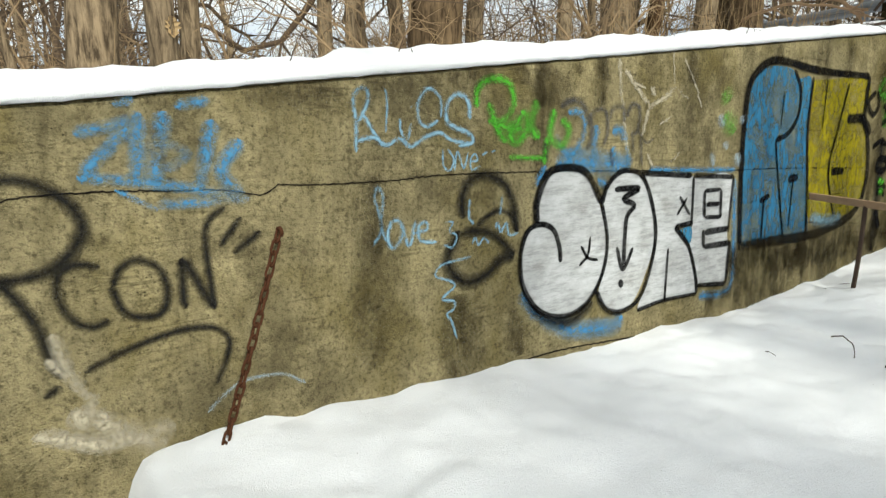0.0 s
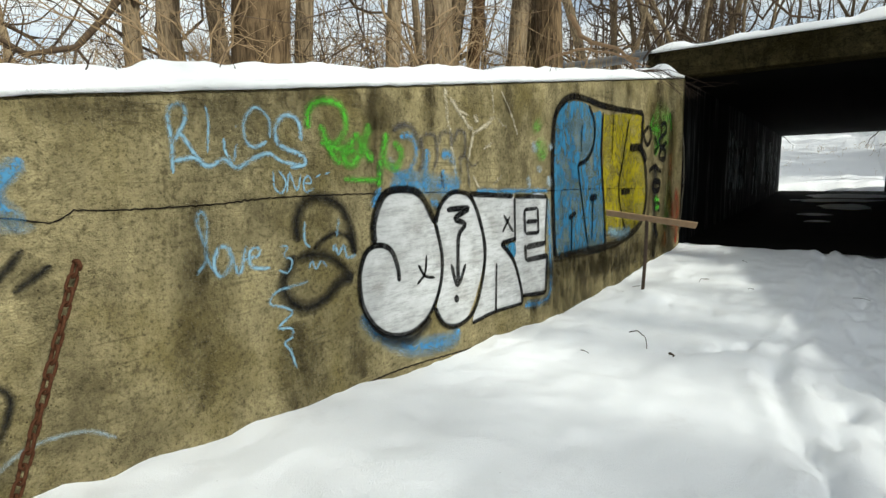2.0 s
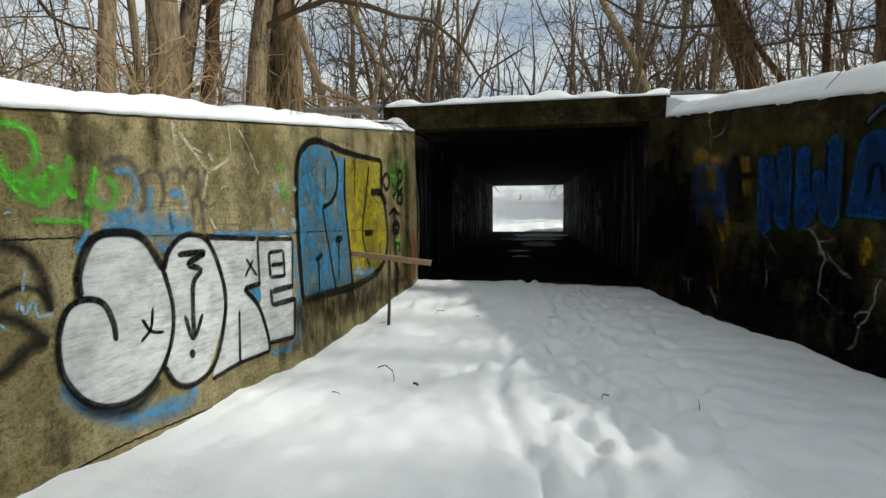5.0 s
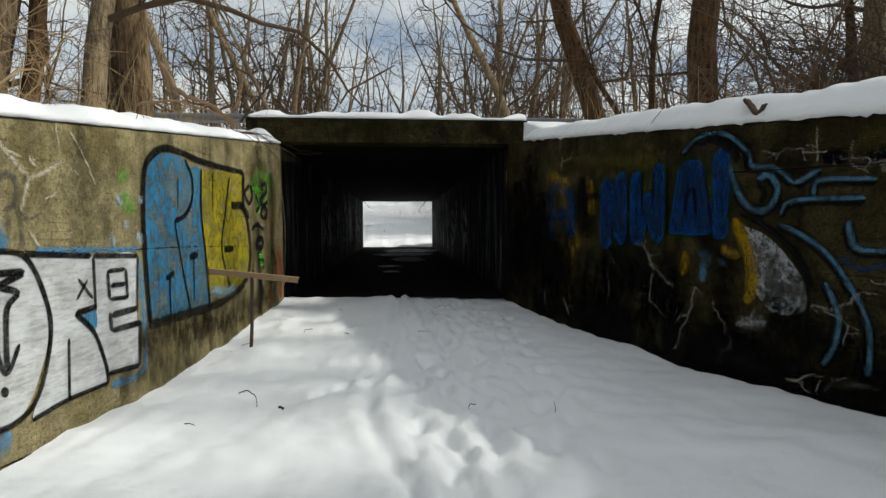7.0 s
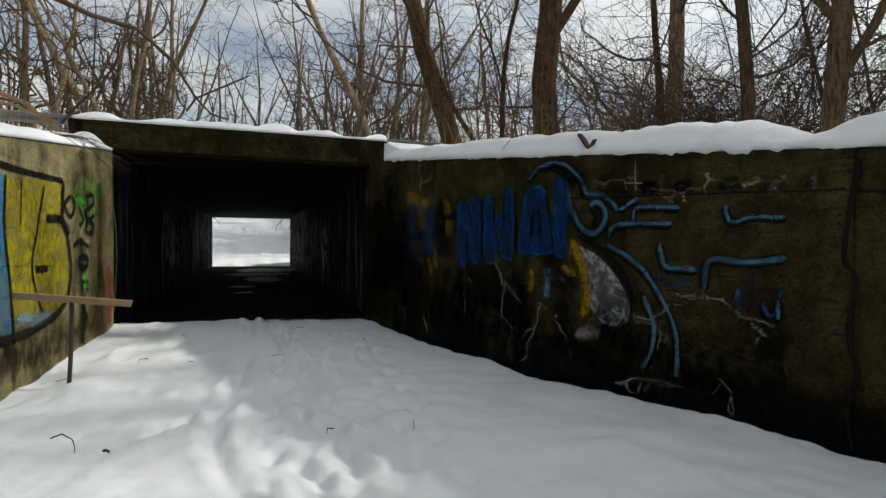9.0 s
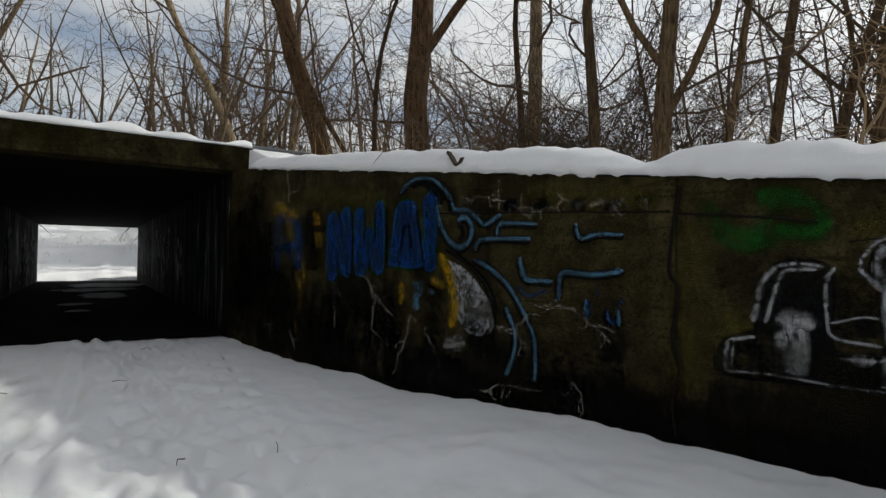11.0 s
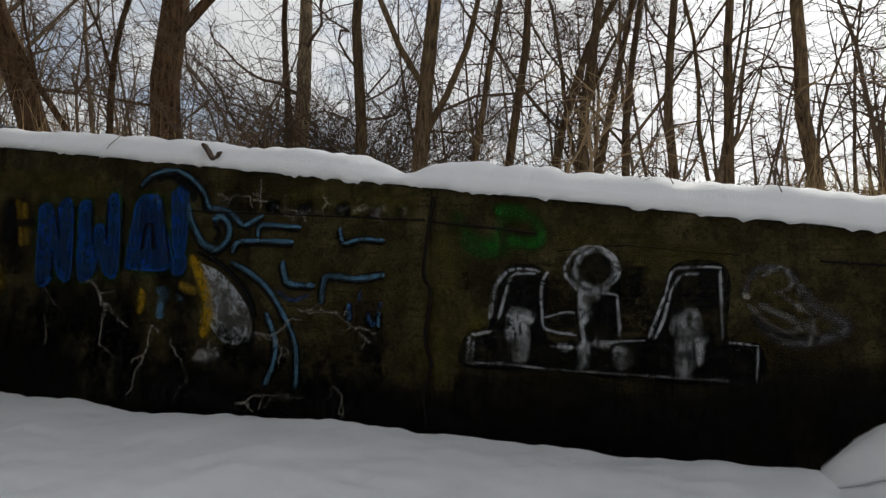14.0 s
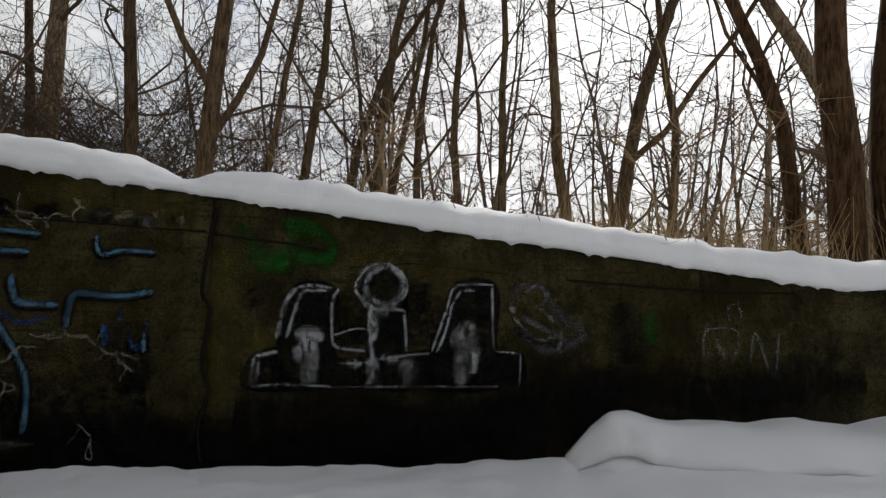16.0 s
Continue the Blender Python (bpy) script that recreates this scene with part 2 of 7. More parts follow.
def ground_high(x, y, side):
    """Height of the ground behind the wing walls, the road bank and the land past it."""
    edge = top_l(y) if side < 0 else top_r(y)
    z = edge
    if y > 9.9:
        z = edge + (3.72 - edge) * min(1, (y - 9.9) / (1.5 if side > 0 else 3.0))
    if y > FAR + 0.5:
        k = min(1, max(0, (abs(x) - 4.5) / 5))
        k = k * k * (3 - 2 * k)
        low = 0.05 + (y - FAR) * 0.22
        z = low + (max(low, 3.6) - low) * k
    return z


# footprints: x, y, turn
STEPS = [(0.15 + 0.05 * k * 0.5 + (0.13 if k % 2 else -0.13), 2.4 + 0.36 * k, 0.15 * math.sin(k * 1.7)) for k in range(24)]
STEPS += [(1.25 + 0.04 * k + (0.12 if k % 2 else -0.12), 3.0 + 0.42 * k, 0.2 * math.sin(k * 2.3)) for k in range(16)]
STEPS += [(-0.8, 5.45, -0.5), (-0.62, 5.75, -0.5), (-0.42, 6.1, -0.6), (-0.75, 5.6, 0.4)]
# two ploughed furrows of the trodden lane: y, x
FURROWS = [[(2.5, 0.62), (3.17, 0.69), (3.97, 0.75), (5.13, 0.80), (6.54, 0.80), (8.52, 0.59), (11.5, 0.3)], [(2.5, 0.3), (3.39, 0.06), (3.95, -0.09), (4.64, -0.25), (5.38, -0.33), (7.5, -0.1), (11.5, 0.0)]]


# ---- ground: one sheet of snow, with the cutting between the walls ----
def ground():
    s = Soup()
    ys = [-140, -90, -60, -40, -28, -20, -15, -11, -8, -6, -5] + list(np.arange(-4.4, 12.6, 0.06)) + [13, 13.6, 14.5, 16, 18, 21, 25, 30, 35, 36.7, 37.7, 39, 41, 44, 48, 54, 62, 75, 100, 150, 220]
    outs = [0.0, 0.15, 0.35, 0.6, 0.9, 1.3, 1.8, 2.5, 3.4, 4.5, 6, 8, 11, 15, 20, 27, 37, 52, 75, 110, 170, 240]
    inner = np.linspace(0, 1, 150)
    rows = []
    for y in ys:
        yy = min(max(y, -9.0), PORTAL)
        a, b = wall_l(yy) - 0.2, wall_r(yy) + 0.2
        thin = 0.10 * max(0.0, min(1.4, y - 11.1))
        row = []
        for d in outs[::-1]:
            x = a - 0.12 - d
            row.append((x, y, ground_high(x, y, -1) + 0.07 + min(1, d) * 0.14 * nz(x, y, 3, 0.8) + min(2.5, d * 0.04) * nz(x, y, 9, 0.07)))
        for k in inner:
            x = a + (b - a) * k
            z = ground_low(x, y)
            if 12.6 < y < 36.9:
                z -= 0.15
            elif y > 36.9:
                z += 0.25 * nz(x, y, 18, 0.8) + 0.12 * nz(x * 0.5, y, 19, 2.2)
            if y < 12.6:
                w = 0.05 * nz(x, y, 1, 0.9) + 0.035 * nz(x, y, 5, 2.3) + 0.018 * nz(x, y, 7, 5.0) + 0.008 * nz(x, y, 8, 11.0)
                w -= 0.05 * max(0.0, nz(x, y, 16, 3.1) - 0.22)
                # trodden lane and two ski tracks
                lane = math.exp(-(((x - 0.35 - 0.06 * y) / 0.75) ** 2))
                w += lane * (-0.06 + 0.07 * nz(x, y * 0.6, 11, 3.6) + 0.06 * nz(x, y * 0.6, 12, 7.0) + 0.028 * nz(x, y * 0.8, 13, 14.0))
                for line in FURROWS:
                    c = lerp_table(y, line) + 0.03 * nz(y, 0, 15, 2.5)
                    deep = 0.085 * (0.65 + 0.7 * nz(x, y, 25, 2.2))
                    w -= deep * math.exp(-(((x - c) / 0.07) ** 2))
                    w += 0.035 * math.exp(-(((abs(x - c) - 0.17) / 0.07) ** 2)) * (0.6 + 1.2 * nz(x, y, 26, 4.5))
                for fx, fy, turn in STEPS:
                    if abs(y - fy) < 0.3 and abs(x - fx) < 0.3:
                        u = (x - fx) * math.cos(turn) + (y - fy) * math.sin(turn)
                        v = (y - fy) * math.cos(turn) - (x - fx) * math.sin(turn)
                        q = (u / 0.07) ** 2 + (v / 0.16) ** 2
                        w += -0.075 * math.exp(-q * q) + 0.008 * math.exp(-((q - 1.9) ** 2))
                z += w * (1 - min(1.0, 6 * thin)) - thin
                z += 0.12 * math.exp(-(((x + 1.9) / 0.45) ** 2) - ((y - 7.4) / 0.6) ** 2)
                # bare hollow under the start of the tan wall
                z -= 0.38 / (1 + math.exp((y - 0.16 - 0.05 * nz(x, y, 17, 5)) / 0.025)) / (1 + math.exp((x - a - 0.62) / 0.06))
                # banked snow by the far end of the shaded wall
                z += 0.05 * math.exp(-(((x - a) / 0.35) ** 2)) * (0.5 + nz(0, y, 2, 1.3))
            row.append((x, y, z))
        for d in outs:
            x = b + 0.12 + d
            row.append((x, y, ground_high(x, y, 1) + 0.12 + min(1, d) * 0.16 * nz(x, y, 4, 0.8) + min(2.5, d * 0.04) * nz(x, y, 9, 0.07)))
        rows.append(row)
    s.grid(rows)
    return tagged(part("ground", s, SNOW), "trodden snow over the path and the woods", "snow", kind="structure")


ground()


# ---- concrete ----
def wing_wall(name, face, top, y0, y1, side, material, label):
    """A straight wing wall with a sloping top; side: -1 when its mass lies towards -x."""
    s = Soup()
    rows = []
    for y in np.linspace(y0, y1, max(8, int((y1 - y0) / 0.12))):
        x, t = face(y), top(y)
        r = []
        for z in np.linspace(-0.8, 1, 22):
            zz = z if z < 0 else z * (t - 0.03)
            r.append((x + side * (0.003 * nz(y, zz, 20, 1.6) + 0.002 * nz(y, zz, 21, 7.0)), y, zz))
        w = 0.008 * nz(y, 0, 22, 5)
        r += [(x + side * 0.025, y, t + w), (x + side * 0.43, y, t), (x + side * 0.45, y, t - 0.03), (x + side * 0.45, y, -0.8), r[0]]
        rows.append(r if side > 0 else r[::-1])
    s.grid(rows, close=True)
    return tagged(part(name, s, material), label, "retaining wall", kind="structure")


wing_wall("wall_west", wall_l, top_l, -9.0, PORTAL, -1, CONC_L, "sunlit tan concrete wing wall with stains and graffiti")
JOINT = 2.66
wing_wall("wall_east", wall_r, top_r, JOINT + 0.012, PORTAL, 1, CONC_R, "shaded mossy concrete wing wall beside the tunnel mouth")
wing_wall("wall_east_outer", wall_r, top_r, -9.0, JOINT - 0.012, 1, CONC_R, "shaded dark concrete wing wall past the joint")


def tunnel():
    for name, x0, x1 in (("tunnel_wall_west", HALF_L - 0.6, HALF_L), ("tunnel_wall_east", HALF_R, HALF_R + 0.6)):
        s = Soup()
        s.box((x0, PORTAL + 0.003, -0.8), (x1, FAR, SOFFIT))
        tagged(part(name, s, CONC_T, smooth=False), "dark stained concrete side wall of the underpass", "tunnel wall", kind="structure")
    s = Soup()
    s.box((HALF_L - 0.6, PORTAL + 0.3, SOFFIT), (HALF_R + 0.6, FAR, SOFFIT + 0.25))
    tagged(part("ceiling", s, CONC_GLOOM, smooth=False), "dark concrete slab over the underpass", "ceiling", kind="structure")
    # edge beam: a chamfered bar across the mouth
    s = Soup()
    prof = [(0.0, SOFFIT + 0.0), (-0.10, SOFFIT + 0.03), (-0.10, 3.71), (-0.07, 3.735), (0.26, 3.735), (0.29, 3.70), (0.29, SOFFIT)]
    rows = []
    for x in np.linspace(-3.02, 2.71, 60):
        rows.append([(x, PORTAL + 0.0 + dy + 0.008 * nz(x, z, 30, 4), z + 0.008 * nz(x, dy, 31, 3)) for dy, z in prof + prof[:1]])
    s.grid(rows, close=True)
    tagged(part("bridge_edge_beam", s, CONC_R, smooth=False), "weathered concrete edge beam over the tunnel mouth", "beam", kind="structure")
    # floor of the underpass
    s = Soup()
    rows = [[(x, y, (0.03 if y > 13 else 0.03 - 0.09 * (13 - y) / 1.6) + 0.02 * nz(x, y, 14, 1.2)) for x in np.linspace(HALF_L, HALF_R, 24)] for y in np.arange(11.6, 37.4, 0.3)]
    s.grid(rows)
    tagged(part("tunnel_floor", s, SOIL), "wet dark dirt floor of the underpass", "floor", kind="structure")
    for x, y, rx, ry in ((0.5, 23.5, 0.85, 1.7), (0.2, 27.5, 1.5, 1.3), (-0.3, 19.6, 0.5, 0.35), (0.7, 31.5, 1.6, 2.2), (-0.2, 17.2, 0.3, 0.2)):
        p = Soup()
        ring = [[(x + rx * r * math.cos(t) * (1 + 0.35 * nz(math.cos(t), math.sin(t), x * 3, 2)), y + ry * r * math.sin(t) * (1 + 0.35 * nz(math.sin(t), math.cos(t), y, 2)), 0.075 - 0.05 * r * r) for t in np.linspace(0, 2 * math.pi, 25)] for r in (0.02, 0.5, 0.85, 1.0)]
        p.grid(ring)
        tagged(part("snow_patch", p, SNOW), "thin patch of icy snow on the tunnel floor", "snow", "snow patches in the tunnel")
    s = Soup()
    s.box((-80, 13.4, 3.72), (80, 34.6, 3.80))
    tagged(part("road", s, ASPHALT, smooth=False), "asphalt road across the bridge", "road", kind="structure")


tunnel()


def snow_cap(name, face, top, y0, y1, side, thick, label, ragged=1.0, back=0.75):
    """Lumpy snow on a wall's top with an uneven overhanging lip."""
    s = Soup()
    rows = []
    for y in np.arange(y0, y1 + 0.01, 0.05):
        x, t = face(y), top(y)
        h = thick(y) * (1 + (0.42 - 0.24 * ragged) * nz(y, 0, 40, 1.3) + 0.10 * nz(y, 0, 41, 5))
        lip = 0.035 * min(1, ragged + 0.3) + ragged * (0.035 * nz(y, 0, 42, 2.5) + 0.03 * nz(y, 0, 43, 8))
        drop = max(-0.012, ragged * (0.05 * nz(y, 0, 44, 2.1) + 0.05 * nz(y, 0, 45, 6.5) + 0.035 * nz(y, 0, 47, 14)))
        r = [(x + side * 0.03, y, t + 0.004), (x - side * (lip * 0.7), y, t - drop), (x - side * lip, y, t + 0.02 + 0.15 * h)]
        for k in np.linspace(0.08, 1, 12):
            bulge = h * (1 - (1 - min(1, k * 2.2)) ** 2.2) * (1 - max(0, k - 0.55) * 1.3)
            r.append((x + side * (-lip + (back + lip) * k), y, t + 0.02 + bulge + 0.03 * nz(y * 1.5, k, 46, 3) * min(1, k * 4) + 0.012 * nz(y * 4, k * 2, 48, 3) + 0.006 * nz(y * 9, k * 5, 49, 3)))
        r.append((x + side * back, y, t - 0.05))
        rows.append(r if side < 0 else r[::-1])
    s.grid(rows, close=True)
    return tagged(part(name, s, SNOW), label, "snow", kind="structure")


def thick_l(y):
    return 0.17 - 0.07 * max(0, min(1, (y - 8.3) / 1.2)) + 0.16 * math.exp(-(((y - 10.62) / 0.22) ** 2))


def thick_r(y):
    return 0.29 - 0.17 * math.exp(-(((y - 3.05) / 0.28) ** 2)) - 0.10 * max(0, (y - 7.5) / 3.5)


snow_cap("snow_cap_west", wall_l, top_l, -9, 10.92, -1, thick_l, "bright snow lying on the tan wall's top", 0.2)
snow_cap("snow_cap_east", wall_r, top_r, -9, 10.2, 1, thick_r, "thick shaded snow lying on the dark wall's top")


def beam_cap():
    s = Soup()
    rows = []
    for x in np.arange(-2.95, 2.7, 0.06):
        h = max(0.035, 0.12 + 0.22 * nz(x, 0, 50, 1.25) + 0.06 * nz(x, 0, 51, 4))
        h *= min(1, 0.3 + (x + 2.95) * 2, 0.4 + (2.72 - x) * 2)
        r = [(x, PORTAL - 0.05, 3.738), (x, PORTAL - 0.13, 3.74 - 0.012), (x, PORTAL - 0.14, 3.76)]
        r += [(x, PORTAL - 0.13 + 2.3 * k, 3.76 + h * (1 - (1 - min(1, k * 14)) ** 2) * (1 - 0.3 * k)) for k in (0.012, 0.03, 0.05, 0.08, 0.13, 0.25, 0.5, 1)]
        r.append((x, PORTAL + 2.2, 3.6))
        rows.append(r)
    s.grid(rows, close=True)
    tagged(part("snow_cap_bridge", s, SNOW), "thin snow along the bridge's edge beam", "snow", kind="structure")


beam_cap()


# ---- guard rail on the bridge ----
def guard_rail():
    g = tagged(empty("guard_rail", (0, 13.2, 3.7)), "dull galvanised steel guard rail behind the bridge edge", "guard rail")
    s = Soup()
    prof = [(0, 0.0), (0.035, 0.03), (0.035, 0.07), (0.0, 0.10), (0.0, 0.13), (0.035, 0.16), (0.035, 0.20), (0, 0.23), (-0.008, 0.23), (-0.008, 0.0)]
    s.grid([[(x, -dy, 0.34 + z) for dy, z in prof + prof[:1]] for x in np.linspace(-22, 22, 12)], close=True)
    part("rail", s, ZINC, g, smooth=False)
    for x in np.arange(-21, 22, 1.9):
        s = Soup()
        s.box((x - 0.05, 0.0, -0.1), (x + 0.05, 0.12, 0.62))
        part("post", s, ZINC, g, smooth=False)


guard_rail()


def snow_ledge():
    """A snow-covered slab along the foot of the shaded wall, its lip overhanging a dark gap."""
    s = Soup()
    rows = []
    for y in np.arange(-6.0, -0.38, 0.05):
        top = lerp_table(y, [(-6, 0.55), (-3.5, 0.46), (-3.0, 0.36), (-2.5, 0.44), (-2.05, 0.38), (-1.4, 0.41), (-0.95, 0.48), (-0.78, 0.46), (-0.58, 0.30), (-0.45, 0.16), (-0.38, 0.08)])
        edge = lerp_table(y, [(-6, 1.1), (-2.8, 0.80), (-1.6, 0.52), (-1.1, 0.38), (-0.75, 0.26), (-0.5, 0.18), (-0.38, 0.10)])
        top += 0.03 * nz(y, 0, 90, 2.0)
        edge += 0.06 * nz(y, 0, 91, 2.4) + 0.03 * nz(y, 0, 92, 7)
        x = wall_r(y)
        low = ground_low(x - edge, y) - 0.05
        r = [(x + 0.1, y, top + 0.01)]
        for k in np.linspace(0.0, 1, 9):
            z = top - (0.10 + 0.25 * top) * k**3 + 0.025 * nz(y * 1.3, k * 2, 93, 2)
            r.append((x - edge * k, y, z))
        z = r[-1][2]
        lip = min(0.10 + 0.05 * nz(y, 0, 95, 3), 0.8 * max(0.02, z - low))
        out = edge + 0.03
        r += [(x - out, y, z - 0.4 * lip), (x - out + 0.01, y, z - 0.8 * lip), (x - out + 0.10 + 0.10 * nz(y, 0, 94, 3), y, z - lip)]
        foot = z - lip - max(0.0, 0.01 + 0.07 * nz(y, 0, 97, 2.6))
        for k in (0.0, 0.25, 0.5, 0.75, 1.0):
            r.append((x - out + 0.03 - 0.4 * k, y, low + (foot - low) * (1 - k) ** 1.6 + 0.012 * nz(y * 2, k, 96, 2)))
        r.append((x + 0.1, y, low - 0.1))
        rows.append(r[::-1])
    s.grid(rows, close=True)
    tagged(part("snow_ledge", s, SNOW), "rounded snow ledge along the foot of the shaded wall", "snow", kind="structure")


snow_ledge()


# ---- bare trees ----
def way(rng, d, spread):
    v = d + rng.normal(0, spread, 3)
    return v / np.linalg.norm(v)


def limb(s, rng, p, d, length, r0, r1, segs, sides, wob, lift):
    pts, ds = [p], [d]
    for _ in range(segs):
        d = way(rng, d + np.array([0, 0, lift]), wob)
        p = p + d * (length / segs)
        pts.append(p)
        ds.append(d)
    s.tube(pts, np.linspace(r0, r1, segs + 1), sides, cap=False)
    return pts, ds


def side_way(rng, d, angle):
    a = np.cross(d, way(rng, np.zeros(3), 1.0))
    a /= np.linalg.norm(a) + 1e-9
    return d * math.cos(angle) + a * math.sin(angle)


def tree_meshes(seed, height, r, lean=(0, 0), limbs=12, subs=5, twigs=5, low=0.25, fork=False, bark=None, thick=1.0, split=0.45, axis=None, bend=0.0, forks=(), twig=None):
    """Meshes of the trunk and of the bare branches of one tree, its foot at the origin."""
    rng = np.random.default_rng(seed)
    tr, br = Soup(), Soup()
    d = np.array([lean[0], lean[1], 1.0]) if axis is None else np.array([axis[0] * lean[0], axis[1] * lean[0], 1.0])
    stems = []
    segs = 12
    p, dd = np.zeros(3), d / np.linalg.norm(d)
    pts = [p - dd * 0.4, p, p + dd * 0.3]
    p = pts[-1]
    for i in range(segs):
        if axis is None:
            dd = way(rng, dd + np.array([0, 0, 0.06 if r < 0.13 else 0.0]), 0.045 if r > 0.12 else 0.07)
        else:
            slope = lean[0] + bend * min(6.0, p[2])
            dd = way(rng, np.array([axis[0] * slope, axis[1] * slope, 1.0]), 0.05)
        p = p + dd * (height * (split if fork else 1.0) / segs)
        pts.append(p)
    rad = [r * 1.35, r * 1.2, r * 1.04] + list(np.linspace(r, r * (0.72 if fork else 0.18), segs))
    tr.tube(pts, rad, 12)
    stems.append((pts, rad))
    if fork:
        for sgn in (-1, 1):
            d2 = way(rng, dd + np.array([0.32 * sgn, 0.12 * sgn, 0]), 0.05)
            q, pts2 = p - dd * r * 0.4, [p - dd * r * 0.4]
            for i in range(8):
                d2 = way(rng, d2 + np.array([0, 0, 0.05]), 0.06)
                q = q + d2 * (height * (1 - split) / 8)
                pts2.append(q)
            rad2 = list(np.linspace(r * 0.6, r * 0.12, 9))
            tr.tube(pts2, rad2, 9)
            stems.append((pts2, rad2))
    for up, slope, size in forks:
        i = int(np.argmin([abs(q[2] - up) for q in pts]))
        f = min(1.0, max(0.0, (up - pts[i - 1][2]) / max(0.05, pts[i][2] - pts[i - 1][2])))
        q = pts[i - 1] + (pts[i] - pts[i - 1]) * f
        pts2, r2 = [q], rad[i] * size * 0.8
        for j in range(8):
            a = slope * (1.0 - 0.07 * j)
            q = q + way(rng, np.array([axis[0] * a, axis[1] * a, 0.12 if abs(slope) > 2 else 1.0]), 0.10) * (0.7 if abs(slope) > 2 else (height - up) * 0.75) / 8 * (2.0 if abs(slope) > 2 else 1.0)
            pts2.append(q)
        rad2 = list(np.linspace(r2, max(0.012, r2 * 0.25), 9))
        tr.tube(pts2, rad2, 8)
        stems.append((pts2, rad2))
    for k in range(limbs):
        pts1, rad1 = stems[rng.integers(len(stems))] if len(stems) > 1 and k > 2 else stems[0]
        u = low + (0.97 - low) * rng.random()
        i = min(len(pts1) - 2, int(u * (len(pts1) - 1)))
        f = u * (len(pts1) - 1) - i
        q = pts1[i] * (1 - f) + pts1[i + 1] * f
        rr = min(0.07 * thick, rad1[i] * (0.22 + 0.22 * rng.random()) * thick)
        ax = pts1[i + 1] - pts1[i]
        L = height * (0.20 + 0.2 * rng.random()) * (1.15 - 0.6 * u)
        a_pts, a_ds = limb(br, rng, q, side_way(rng, ax / np.linalg.norm(ax), 0.7 + 0.5 * rng.random()), L * 1.12, rr, rr * 0.22, 9, 6, 0.42, 0.05)
        for _ in range(subs):
            j = rng.integers(1, 8)
            b_pts, b_ds = limb(br, rng, a_pts[j], side_way(rng, a_ds[j], 0.5 + 0.5 * rng.random()), L * (0.3 + 0.25 * rng.random()), max(0.007, rr * 0.4), 0.004, 6, 3, 0.42, 0.02)
            for _ in range(twigs):
                j2 = rng.integers(1, 7)
                limb(br, rng, b_pts[j2], side_way(rng, b_ds[j2], 0.4 + 0.6 * rng.random()), 0.3 + 0.8 * rng.random(), 0.006, 0.0025, 3, 3, 0.40, 0.0)
    return tr.mesh("trunk", bark or BARK), br.mesh("crown", twig or TWIG)


def plant(name, meshes, x, y, z, turn=0.0, size=1.0, label="", group=""):
    t = empty(name, (x, y, z))
    t.rotation_euler[2], t.scale = turn, (size, size, size)
    part("trunk", meshes[0], None, t)
    part("crown", meshes[1], None, t)
    return tagged(t, label, "tree", group)


def land(x, y):
    side = -1 if x < 0 else 1
    return ground_high(x, y, side) + 0.05


def polar(yaw, far):
    return -math.sin(radians(yaw)) * far, math.cos(radians(yaw)) * far


# yaw, distance, trunk radius, lean across the view, height
WEST = [(91.3, 6.5, 0.04, 0), (86.2, 6.8, 0.23, 0), (80.4, 6.0, 0.13, 0.05), (78.2, 7.5, 0.12, 0), (65.5, 9.5, 0.13, -0.03), (62.6, 9.0, 0.16, 0),
        (57.8, 11.0, 0.15, 0.0), (54.5, 7.2, 0.34, 0.0), (50.6, 9.0, 0.14, 0.02), (41.6, 9.5, 0.13, 0.08), (38.4, 8.0, 0.05, 0), (36.3, 9.6, 0.24, 0.01)]
WEST_FAR = [(33.2, 11.0, 0.13, 0.06), (28.7, 11.5, 0.19, 0.11), (26.8, 12.5, 0.18, 0.02), (25.0, 12.0, 0.28, 0.0)]
seed = 100
for yaw, far, r, lean in WEST + WEST_FAR:
    x, y = polar(yaw, far)
    across = (math.cos(radians(yaw)) * lean, math.sin(radians(yaw)) * lean)
    seed += 1
    tall = 9 + 26 * r + (seed * 7 % 5) * 0.7
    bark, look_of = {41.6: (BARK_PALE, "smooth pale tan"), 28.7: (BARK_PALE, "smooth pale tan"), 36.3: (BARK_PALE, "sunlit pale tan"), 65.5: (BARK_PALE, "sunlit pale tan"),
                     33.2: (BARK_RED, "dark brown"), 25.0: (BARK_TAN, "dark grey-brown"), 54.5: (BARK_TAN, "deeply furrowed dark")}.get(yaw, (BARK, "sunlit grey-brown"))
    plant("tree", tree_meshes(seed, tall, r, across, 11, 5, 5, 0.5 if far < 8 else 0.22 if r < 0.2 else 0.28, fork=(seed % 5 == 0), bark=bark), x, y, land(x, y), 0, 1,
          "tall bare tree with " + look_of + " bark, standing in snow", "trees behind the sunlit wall")

